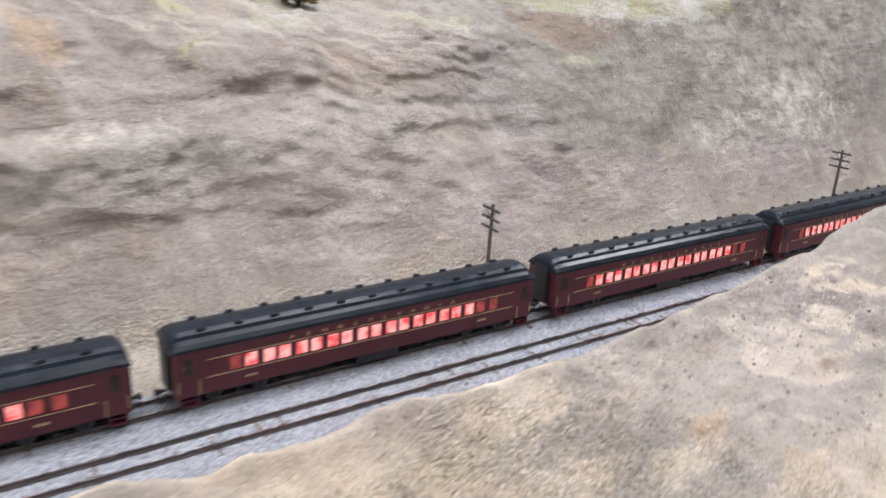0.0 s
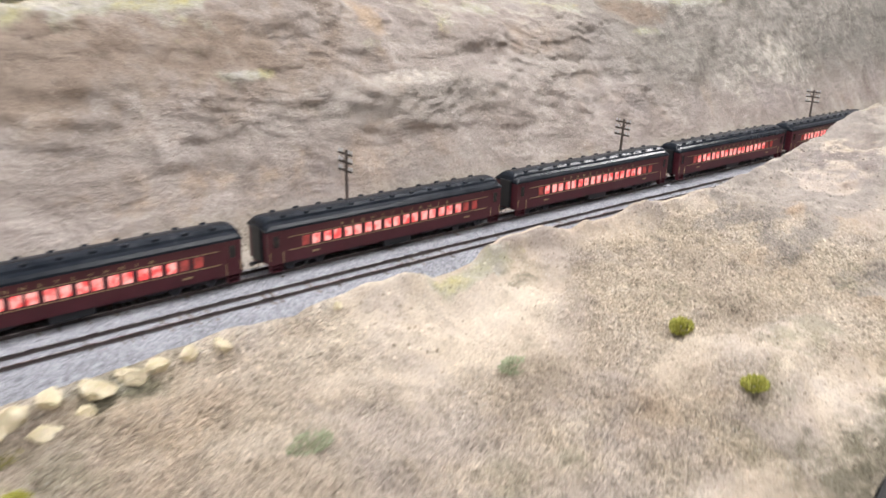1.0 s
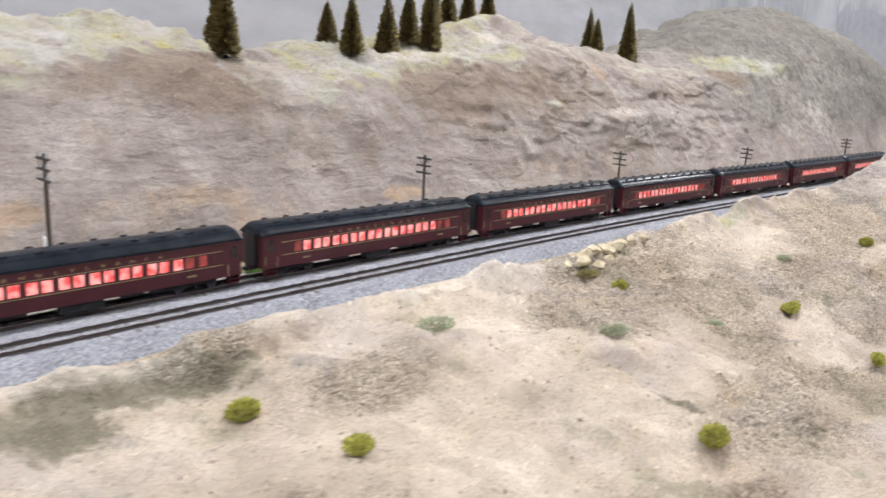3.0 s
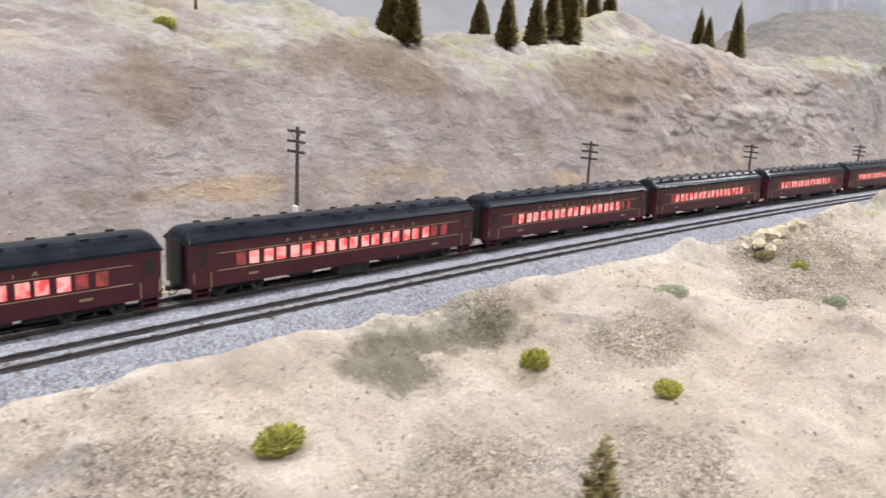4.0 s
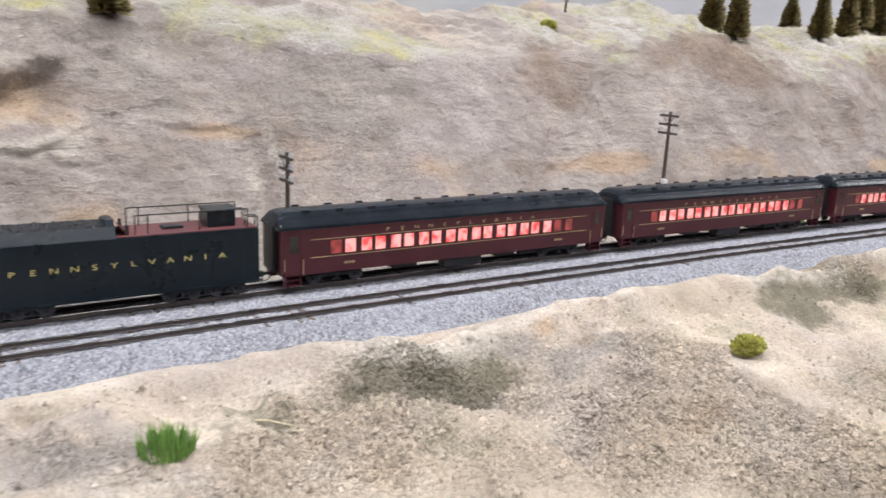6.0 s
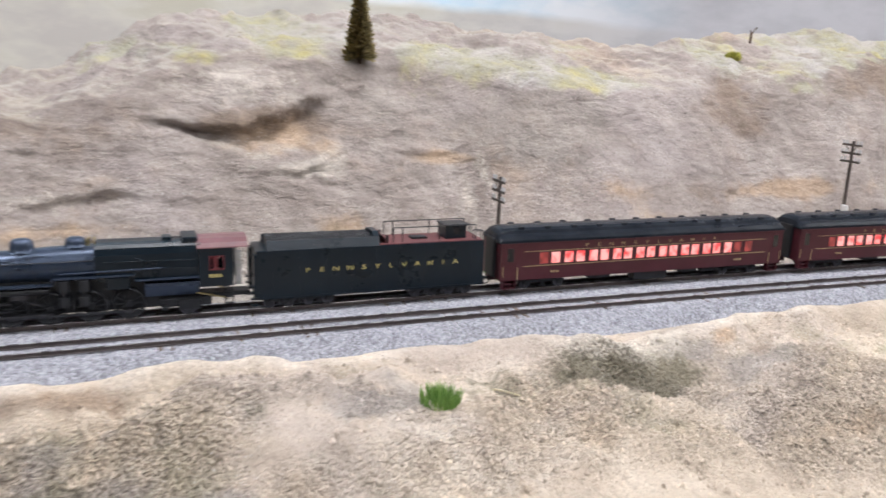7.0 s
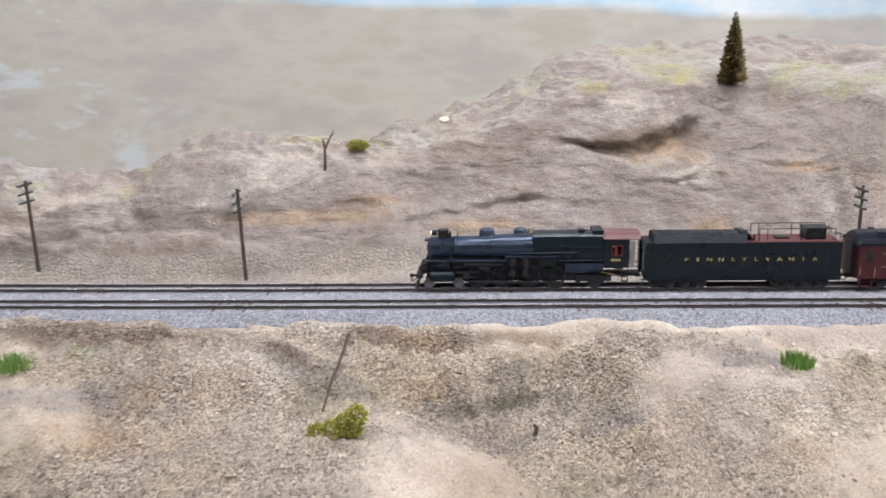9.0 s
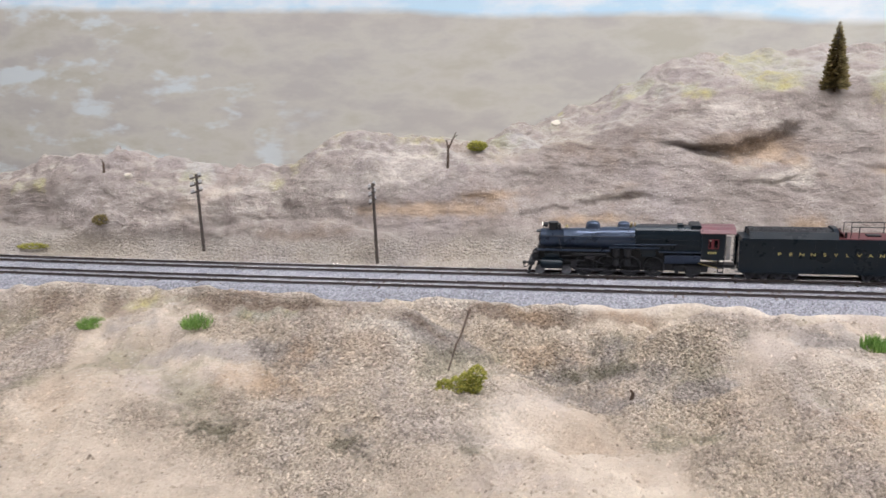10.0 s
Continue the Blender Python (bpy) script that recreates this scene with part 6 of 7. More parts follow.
    for y in (-14.2, -9.5, 9.5, 14.2):
        bm = rod((171.5 * m, y * m, 9 * m), (171.5 * m, y * m, (TOP + 7) * m), 0.4 * m, seg=6, bm=bm)
        bm = rod((171.5 * m, y * m, (TOP + 7) * m), (165 * m, y * m, (TOP + 7) * m), 0.4 * m, seg=6, bm=bm)
        bm = rod((165 * m, y * m, (TOP + 7) * m), (165 * m, y * m, TOP * m), 0.4 * m, seg=6, bm=bm)
    for y0 in (-14.2, 9.5):
        for k in range(7):
            bm = rod((172 * m, y0 * m, (11 + 5 * k) * m), (172 * m, (y0 + 4.7) * m, (11 + 5 * k) * m), 0.35 * m, seg=5, bm=bm)
    part("ladder", bm, M_BLACK, top)
    # front end: recess, steps and hand holds beside the gangway
    bm = box(1 * m, 3.2 * m, -W2 * m, -9 * m, 10 * m, 40 * m, 0.3 * m)
    bm = box(1 * m, 3.2 * m, 9 * m, W2 * m, 10 * m, 40 * m, 0.3 * m, bm)
    for sy in (-1, 1):
        bm = rod((1.2 * m, sy * (W2 + 0.5) * m, 14 * m), (1.2 * m, sy * (W2 + 0.5) * m, 36 * m), 0.35 * m, seg=6, bm=bm)
        for k in range(4):
            bm = box(-1 * m, 4 * m, min(sy * 12 * m, sy * (W2 + 0.4) * m), max(sy * 12 * m, sy * (W2 + 0.4) * m), (4 + 4.5 * k) * m, (4.7 + 4.5 * k) * m, 0, bm)
    part("gangway_post", bm, M_LOCO, top)
    # riveted seams
    bm = None
    for sy in (-1, 1):
        for k in range(9):
            x = (14 + 18.5 * k) * m
            bm = box(x, x + 0.5 * m, min(sy * W2 * m, sy * (W2 + 0.12) * m), max(sy * W2 * m, sy * (W2 + 0.12) * m), 9 * m, (TOP - 1) * m, 0, bm)
        bm = box(4 * m, 171 * m, min(sy * W2 * m, sy * (W2 + 0.3) * m), max(sy * W2 * m, sy * (W2 + 0.3) * m), 8.3 * m, 9.4 * m, 0, bm)
    part("seam", bm, M_LOCO, body)
    for sy in (-1, 1):
        lettering("PENNSYLVANIA", body, 38 * m, 149 * m, sy * (W2 + 0.16) * m, 26.0 * m, 3.1 * m, M_GOLD, sy)
    part("underframe", box(6 * m, 169 * m, -9 * m, 9 * m, 6.6 * m, 8.4 * m, 0.2 * m), M_BLACK, top)
    truck(top, 33 * m, 4, 41 * m, 4.9 * m)
    truck(top, 140 * m, 4, 41 * m, 4.9 * m)
    coupler(top, 172 * m, 1)
    return top


def glow_material(name, deep, bright, strength):
    """Pane that glows itself in place of unmodelled lamps inside the lit coach: brighter in noise blotches."""
    m = bpy.data.materials.new(name)
    m.use_nodes = True
    nt = m.node_tree
    b = nt.nodes["Principled BSDF"]
    tc = nt.nodes.new("ShaderNodeTexCoord")
    info = nt.nodes.new("ShaderNodeObjectInfo")
    add = nt.nodes.new("ShaderNodeVectorMath")
    add.operation = "ADD"
    nz = node(nt, "ShaderNodeTexNoise", Scale=160.0, Detail=2.0)
    r = nt.nodes.new("ShaderNodeValToRGB")
    r.color_ramp.elements[0].position, r.color_ramp.elements[0].color = 0.36, (*deep, 1)
    r.color_ramp.elements[1].position, r.color_ramp.elements[1].color = 0.60, (*bright, 1)
    nt.links.new(tc.outputs["Object"], add.inputs[0])
    nt.links.new(info.outputs["Random"], add.inputs[1])
    nt.links.new(add.outputs[0], nz.inputs["Vector"])
    nt.links.new(nz.outputs["Fac"], r.inputs["Fac"])
    nt.links.new(r.outputs["Color"], b.inputs["Emission Color"])
    b.inputs["Emission Strength"].default_value = strength
    b.inputs["Base Color"].default_value = (0.25, 0.05, 0.05, 1)
    b.inputs["Roughness"].default_value = 0.15
    return m


M_WINDOW = glow_material("lit_red_window", (0.85, 0.06, 0.06), (1.0, 0.42, 0.38), 1.2)
M_WINDOW_DIM = glow_material("dim_red_window", (0.06, 0.015, 0.012), (0.40, 0.05, 0.04), 0.6)
M_LAMP = bpy.data.materials.new("lit_headlight")
M_LAMP.use_nodes = True
M_LAMP.node_tree.nodes["Principled BSDF"].inputs["Emission Color"].default_value = (1, 0.93, 0.75, 1)
M_LAMP.node_tree.nodes["Principled BSDF"].inputs["Emission Strength"].default_value = 4.0
M_CABROOF = surface("faded_red_cab_roof", [(0.13, 0.055, 0.060), (0.20, 0.095, 0.10)], 80, 0.38, relief=0.08)
M_CURTAIN = surface("grey_canvas_curtain", [(0.22, 0.22, 0.21), (0.36, 0.35, 0.34)], 120, 0.85, relief=0.2)
M_WINDOW_RED = surface("red_window_paint", [(0.10, 0.014, 0.020), (0.16, 0.028, 0.034)], 120, 0.5, relief=0.05)
M_BRASS = surface("brass_fitting", [(0.55, 0.45, 0.22), (0.70, 0.60, 0.32)], 200, 0.3, 1.0, relief=0.05)
M_GLASSDARK = surface("dark_glass", [(0.01, 0.01, 0.012), (0.02, 0.02, 0.024)], 60, 0.08, relief=0.0)


def coach():
    """Passenger coach; x runs from the front end to the rear."""
    m, L = MM, COACH_L
    top = empty("passenger_coach", pose(0, 0, 0), "tuscan red passenger coach with a black roof and lit red windows", "passenger coach", "coaches of the train")
    W2 = 17.2
    side = [(-W2, 9.6), (-W2, 39.4), (-W2 + 0.5, 40.2), (W2 - 0.5, 40.2), (W2, 39.4), (W2, 9.6)]
    bm = sweep([(y * m, z * m) for y, z in side], 3 * m, L - 3 * m)
    body = part("body", bm, M_TUSCAN, top)
    # roof: rounded sides, raised middle, ends that curve down
    prof = [(-17.7, 39.2), (-17.5, 41.2), (-15.6, 43.8), (-12.2, 45.4), (-11.2, 47.6), (-8, 49.2), (-4, 50.0), (0, 50.3), (4, 50.0), (8, 49.2), (11.2, 47.6), (12.2, 45.4), (15.6, 43.8), (17.5, 41.2), (17.7, 39.2)]
    bm = bmesh.new()
    loops = []
    for x, f in ((1.2, 0.25), (2.0, 0.62), (4.0, 0.86), (7, 0.97), (11, 1.0), (L / m - 11, 1.0), (L / m - 7, 0.97), (L / m - 4, 0.86), (L / m - 2.0, 0.62), (L / m - 1.2, 0.25)):
        loops.append([bm.verts.new((x * m, y * m, (39.2 + (z - 39.2) * f) * m)) for y, z in prof])
    for p, q in zip(loops, loops[1:]):
        for k in range(len(prof) - 1):
            bm.faces.new((p[k], p[k + 1], q[k + 1], q[k]))
        bm.faces.new((p[-1], p[0], q[0], q[-1]))
    bm.faces.new(loops[0])
    bm.faces.new(loops[-1][::-1])
    bmesh.ops.recalc_face_normals(bm, faces=bm.faces)
    roof = part("roof", bm, M_ROOF, top, "glossy black rounded roof")
    for k in range(11):
        x = (22 + 23.4 * k) * m
        for sy in (-1, 1):
            bm = box(x - 2.6 * m, x + 2.6 * m, min(sy * 8 * m, sy * 10.4 * m), max(sy * 8 * m, sy * 10.4 * m), 47.8 * m, 50.2 * m, 0.5 * m)
            part("roof_vent", bm, M_ROOF, roof)
    # gutter, belt rail, stripes on both sides
    for sy in (-1, 1):
        y0 = sy * W2
        bm = box(3 * m, L - 3 * m, min(y0, y0 + sy * 0.5) * m, max(y0, y0 + sy * 0.5) * m, 38.4 * m, 39.1 * m)
        part("gutter", bm, M_TUSCAN, body)
        bm = box(22 * m, L - 22 * m, min(y0, y0 + sy * 0.25) * m, max(y0, y0 + sy * 0.25) * m, 20.2 * m, 20.65 * m)
        bm = box(22 * m, L - 22 * m, min(y0, y0 + sy * 0.25) * m, max(y0, y0 + sy * 0.25) * m, 32.0 * m, 32.35 * m, 0, bm)
        part("stripe", bm, M_BELT, body, "thin dull gold stripes")
        # windows in pairs
        for k in range(19):
            pair, odd = divmod(k, 2)
            x = (36 + 22.1 * pair + 10.2 * odd) * m
            w = 7.6 * m
            bm = pierced(x - 0.5 * m, x + w + 0.5 * m, 21.4 * m, 31.5 * m, x, x + w, 22.0 * m, 30.9 * m, y0 * m, (y0 + sy * 0.35) * m)
            frame_ob = part("window", bm, M_TUSCAN, body)
            a, b = sorted(((y0 - sy * 0.3) * m, (y0 + sy * 0.08) * m))
            part("pane", box(x, x + w, a, b, 22.0 * m, 30.9 * m), M_WINDOW_DIM if k in (0, 17, 18) else M_WINDOW, frame_ob)
        # vestibule door, corner posts and steps at both ends
        for end in (0, 1):
            ex = lambda v: (v * m) if end == 0 else L - v * m
            a, b = sorted((y0 * m, (y0 + sy * 0.2) * m))
            bm = None
            for x0, x1, z0, z1 in ((5.5, 6.1, 11, 37), (15.4, 16.0, 11, 37), (5.5, 16, 36.4, 37), (7.5, 14, 24, 24.6), (7.5, 14, 35, 35.6), (7.5, 8, 24, 35.6), (13.5, 14, 24, 35.6)):
                u0, u1 = sorted((ex(x0), ex(x1)))
                bm = box(u0, u1, a, b, z0 * m, z1 * m, 0, bm)
            door = part("vestibule_door", bm, M_TUSCAN, body)
            u0, u1 = sorted((ex(8), ex(13.5)))
            part("door_pane", box(u0, u1, *sorted((y0 * m, (y0 + sy * 0.08) * m)), 24.6 * m, 35 * m), M_GLASSDARK, door)
            bm = None
            for z0, z1, inn in ((2.6, 3.3, 0.0), (6.0, 6.7, 2.5)):
                u0, u1 = sorted((ex(5.5), ex(16)))
                bm = box(u0, u1, *sorted(((y0 - sy * 5) * m, (y0 - sy * inn * 0.4) * m)), z0 * m, z1 * m, 0, bm)
            for xx in (5.5, 15.4):
                u0, u1 = sorted((ex(xx), ex(xx + 0.6)))
                bm = box(u0, u1, *sorted(((y0 - sy * 5) * m, y0 * m)), 2.6 * m, 10 * m, 0, bm)
            u0, u1 = sorted((ex(5.5), ex(16)))
            bm = box(u0, u1, *sorted(((y0 - sy * 5.2) * m, (y0 - sy * 4.4) * m)), 2.6 * m, 10 * m, 0, bm)
            part("step_well", bm, M_TUSCAN, top)
            bm = rod((ex(4.6), (y0 + sy * 0.5) * m, 13 * m), (ex(4.6), (y0 + sy * 0.5) * m, 21 * m), 0.28 * m, seg=6)
            bm = rod((ex(17), (y0 + sy * 0.5) * m, 10 * m), (ex(17), (y0 + sy * 0.5) * m, 20 * m), 0.28 * m, seg=6, bm=bm)
            part("grab_iron", bm, M_BELT, top)
        lettering("PENNSYLVANIA", body, 0.5 * L - 62 * m, 0.5 * L + 62 * m, sy * (W2 + 0.1) * m, 33.8 * m, 2.6 * m, M_BELT, sy)
        bars(body, 46 * m, 54 * m, 3, sy * (W2 + 0.1) * m, 14.4 * m, 1.6 * m, M_BELT)
        bars(body, L - 54 * m, L - 46 * m, 4, sy * (W2 + 0.1) * m, 14.4 * m, 1.6 * m, M_BELT)
    for end in (0, 1):
        s = 1 if end == 0 else -1
        x0 = 3 * m if end == 0 else L - 3 * m
        bm = box(min(x0, x0 - s * 2.6 * m), max(x0, x0 - s * 2.6 * m), -7.5 * m, 7.5 * m, 11 * m, 41 * m, 0.5 * m)
        dia = part("diaphragm", bm, M_BLACK, top, "black accordion end diaphragm")
        for k in range(3):
            xx = x0 - s * (0.5 + 0.8 * k) * m
            part("fold", box(min(xx, xx + 0.35 * m), max(xx, xx + 0.35 * m), -8.1 * m, 8.1 * m, 10.6 * m, 41.6 * m, 0.1 * m), M_BLACK, dia)
        coupler(top, x0 - s * 2 * m, -s, 8.6 * m)
    part("underframe", box(8 * m, L - 8 * m, -11 * m, 11 * m, 8.0 * m, 9.9 * m, 0.2 * m), M_BLACK, top)
    for sy in (-1, 1):
        a, b = sorted((sy * 5 * m, sy * 14.5 * m))
        part("battery_box", box(126 * m, 158 * m, a, b, 2.4 * m, 9.2 * m, 0.6 * m), M_BLACK, top)
    part("equipment_box", box(84 * m, 104 * m, -13 * m, -4 * m, 6.0 * m, 9.2 * m, 0.6 * m), M_BLACK, top)
    part("equipment_box", box(172 * m, 190 * m, -13 * m, -4 * m, 6.0 * m, 9.2 * m, 0.6 * m), M_BLACK, top)
    part("air_reservoir", rod((196 * m, -9 * m, 6.4 * m), (214 * m, -9 * m, 6.4 * m), 2.4 * m, seg=14, bevel=0.5 * m), M_BLACK, top)
    truck(top, 43 * m, 2, 30 * m, 5.2 * m)
    truck(top, L - 43 * m, 2, 30 * m, 5.2 * m)
    return top


locomotive()
tender()
first = coach()
COACHES = 8
for k in range(COACHES):
    x0 = FRONT + 0.384 + COACH_PITCH * k
    m = train_pose(x0 + COACH_L / 2) @ pose(-COACH_L / 2, 0, 0)
    if k == 0:
        first.matrix_world = m
    else:
        copy_thing(first, m)


# ---- poles ----
def utility_pole(x, d, height=0.094, arms=3, lean=0.0, sign=False, seed=0):
    gx0, gy0, gz0 = ground_at(x, d)
    a = float(heading(x))
    top = empty("utility_pole", Matrix.Translation((gx0, gy0, gz0)) @ Euler((radians(lean), 0, a)).to_matrix().to_4x4(), "dark weathered wooden utility pole with short crossarms beside the track", "utility pole", "poles along the line")
    part("post", rod((0, 0, -0.008), (0, 0, height), 0.0021, 0.0015, 10), M_POLE, top)
    rng = random.Random(seed)
    for k in range(arms):
        z = height - 0.004 - 0.0088 * k
        arm = part("crossarm", box(-0.0021, -0.0005, -0.0125, 0.0125, z - 0.0012, z + 0.0012, 0.0002), M_POLE, top)
        for y in (-0.0115, -0.0070, 0.0070, 0.0115):
            part("insulator", rod((-0.0013, y, z + 0.0008), (-0.0013, y, z + 0.0045), 0.0011, 0.0008, 8), M_INSUL, arm, "pale glass insulator")
    bm = rod((-0.0018, -0.008, height - 0.0045), (-0.0018, 0, height - 0.013), 0.0004, seg=5)
    bm = rod((-0.0018, 0.008, height - 0.0045), (-0.0018, 0, height - 0.013), 0.0004, seg=5, bm=bm)
    part("brace", bm, M_POLE, top)
    return top


for n, (x, d, h, arms, lean) in enumerate(((-1.043, 0.126, 0.094, 3, 0), (-0.823, 0.124, 0.096, 3, 2), (-0.205, 0.150, 0.085, 3, 0), (0.198, 0.150, 0.096, 3, 0), (0.632, 0.150, 0.088, 3, 0), (1.062, 0.150, 0.088, 3, 0), (1.508, 0.152, 0.084, 3, 2), (2.04, 0.14, 0.09, 3, 0), (2.62, 0.14, 0.09, 3, 0))):
    utility_pole(x, d, h, arms, lean, seed=n)


def mast_sign(x, d):
    """White relay box on two thin posts at the foot of a pole."""
    gx0, gy0, gz0 = ground_at(x, d)
    top = empty("track_sign", pose(gx0, gy0, gz0, 0, 0, -28), "small white box sign on two thin grey posts", "sign")
    part("post", rod((0, -0.0022, -0.004), (0, -0.0022, 0.036), 0.0006, seg=6), M_INSUL, top)
    part("post", rod((0, 0.0022, -0.004), (0, 0.0022, 0.036), 0.0006, seg=6), M_INSUL, top)
    part("panel", box(-0.0012, 0.0012, -0.005, 0.005, 0.030, 0.042, 0.0003), M_WHITE, top)
    part("base", box(-0.006, 0.006, -0.007, 0.007, -0.004, 0.0015, 0.0005), M_TIE_FAR, top, "brown base plate")
    return top


mast_sign(0.190, 0.142)


# ---- plants ----
def clump(name, x, d, rx, ry, h, n, leaf, material, label, category, group, seed, lobes=1, up=0.35, z_off=0.0, at=()):
    """A low bush of many small leaves round a few lobes."""
    gx0, gy0, gz0 = ground_at(x, d)
    lobes = len(at) or lobes
    rng = np.random.RandomState(seed)
    c = np.stack([rng.uniform(-0.55, 0.55, lobes) * rx, rng.uniform(-0.55, 0.55, lobes) * ry, rng.uniform(0.35, 0.6, lobes) * h], -1) if lobes > 1 else np.array([[0, 0, 0.45 * h]])
    k = rng.randint(0, lobes, n)
    v = rng.normal(size=(n, 3))
    v /= np.linalg.norm(v, axis=1)[:, None]
    r = rng.uniform(0.45, 1.0, n) ** 0.5
    s = np.full((n, 1), 1.0 if lobes == 1 else 0.62)
    if at:
        c, s = np.array([q[:3] for q in at]), np.array([q[3] for q in at])[k][:, None]
        rx = ry = 1.0
        h = 1 / 0.55
    P = c[k] + v * r[:, None] * np.array([rx, ry, h * 0.55]) * s
    P[:, 2] = np.maximum(P[:, 2], -0.001)
    V, F = [], []
    for i in range(n):
        t1 = np.cross(v[i], rng.normal(size=3))
        t1 /= np.linalg.norm(t1)
        t2 = np.cross(v[i], t1)
        l = leaf * rng.uniform(0.6, 1.3)
        tip = P[i] + v[i] * l * 0.9 + np.array([0, 0, l * up])
        b = len(V)
        V += [P[i] + t1 * l * 0.5, P[i] - t1 * l * 0.25 + t2 * l * 0.45, P[i] - t1 * l * 0.25 - t2 * l * 0.45, tip]
        F += [(b, b + 1, b + 3), (b + 1, b + 2, b + 3), (b + 2, b, b + 3)]
    ob = mesh_object(name, V, F, material)
    ob.matrix_world = pose(gx0, gy0, gz0 + z_off)
    return tagged(ob, label, category, group)


OLIVE = "olive green foam bush on the dry soil"
BUSHES = ((-0.051, -0.125, 14, 9, 10, 1), (0.160, -0.117, 12, 9, 11, 1), (0.160, -0.208, 16, 9, 9, 2), (0.624, -0.114, 10, 8, 9, 1), (0.343, -0.337, 13, 9, 11, 1), (0.723, -0.249, 20, 10, 9, 3),
          (0.692, -0.349, 13, 9, 11, 2), (0.876, -0.349, 11, 8, 11, 1), (1.059, -0.220, 12, 9, 10, 1), (1.019, -0.301, 13, 9, 5, 1),
          (-0.704, 0.224, 12, 10, 10, 1), (0.135, 0.410, 16, 10, 11, 2), (0.19, 0.318, 10, 8, 9, 1))
for n, (x, d, rx, ry, h, lobes) in enumerate(BUSHES):
    clump("bush", x, d, rx * MM, ry * MM, h * MM, 700 if lobes < 3 else 1100, 0.0022, M_LEAF, OLIVE, "bush", "bushes", 100 + n, lobes)
clump("bush", -0.717, -0.166, 0.02, 0.01, 0.02, 1500, 0.0019, M_LEAF, "irregular yellow-olive foam bush on gravel", "bush", "bushes", 131,
      at=((-0.014, 0.0, 0.004, 0.0065), (-0.005, -0.002, 0.006, 0.0075), (0.005, 0.0, 0.009, 0.0075), (0.013, 0.002, 0.014, 0.0075), (0.010, 0.001, 0.006, 0.007)))
for n, (x, d, rx, h) in enumerate(((0.945, -0.161, 15, 5), (0.332, -0.121, 18, 6), (0.441, -0.208, 15, 5), (0.773, -0.153, 15, 5), (0.612, -0.221, 11, 4))):
    clump("sage_patch", x, d, rx * 1.15 * MM, rx * 0.8 * MM, h * 0.7 * MM, 520, 0.0018, M_SAGE, "pale grey-green low sage patch", "ground cover", "sage patches", 200 + n)


def tuft(x, d, r, h, seed):
    """A tuft of upright static grass."""
    gx0, gy0, gz0 = ground_at(x, d)
    rng = np.random.RandomState(seed)
    V, F = [], []
    for i in range(420):
        a, q = rng.uniform(0, 6.283), r * rng.uniform(0, 1) ** 0.6
        px, py = q * math.cos(a), q * math.sin(a)
        l = h * rng.uniform(0.6, 1.1) * (1 - 0.35 * q / r)
        bx2, by2 = px * (1 + 0.35 * rng.uniform()), py * (1 + 0.35 * rng.uniform())
        w, b = 0.00045, rng.uniform(0, 3.14)
        k = len(V)
        V += [(px - w * math.cos(b), py - w * math.sin(b), -0.002), (px + w * math.cos(b), py + w * math.sin(b), -0.002), (bx2 + rng.normal() * 0.001, by2 + rng.normal() * 0.001, l)]
        F.append((k, k + 1, k + 2))
    ob = mesh_object("grass_tuft", V, F, M_GRASS)
    ob.matrix_world = pose(gx0, gy0, gz0)
    return tagged(ob, "bright green static grass tuft on bare soil", "grass tuft", "grass tufts")


for n, (x, d, r, h) in enumerate(((-0.403, -0.128, 10, 10), (-0.961, -0.112, 14, 11), (-1.08, -0.097, 12, 9), (0.362, 0.112, 10, 11), (-0.215, 0.128, 12, 11), (-0.336, 0.132, 11, 11), (-0.305, 0.128, 8, 9), (-0.486, 0.142, 9, 9))):
    tuft(x, d, r * MM, h * MM, 300 + n)


def conifer(x, d, height, width, seed, z_off=0.0):
    """A bottle-brush conifer: twisted trunk and whorls of drooping needle sprays."""
    gx0, gy0, gz0 = ground_at(x, d)
    top = empty("conifer", pose(gx0, gy0, gz0 + z_off), "dark olive bottle-brush conifer on the hillside", "tree", "conifers")
    rng = np.random.RandomState(seed)
    part("trunk", rod((0, 0, -0.004), (0, 0, height * 0.9), height * 0.022, height * 0.008, 8), M_BARK, top)
    V, F = [], []
    rows = int(40 + height * 200)
    for i in range(rows):
        t = i / (rows - 1)
        z = height * (0.06 + 0.93 * t)
        reach = width * 0.5 * (1 - t) ** 0.72 * (0.9 + 0.2 * rng.uniform()) + 0.0012
        count = int(12 + 46 * (1 - t))
        for j in range(count):
            a = rng.uniform(0, 6.283)
            l = reach * rng.uniform(0.65, 1.12)
            ca, sa = math.cos(a), math.sin(a)
            droop = l * rng.uniform(-0.15, 0.40)
            w = l * 0.11 + 0.0006
            zz = z + rng.normal() * height * 0.012
            k = len(V)
            V += [(ca * l * 0.15, sa * l * 0.15, zz + w * 0.4), (ca * l * 0.7 - sa * w, sa * l * 0.7 + ca * w, zz + droop * 0.6), (ca * l, sa * l, zz + droop), (ca * l * 0.7 + sa * w, sa * l * 0.7 - ca * w, zz + droop * 0.6 - w * 0.7)]
            F += [(k, k + 1, k + 2), (k, k + 2, k + 3)]
    ob = mesh_object("crown", V, F, M_NEEDLE)
    ob.parent = top
    return top


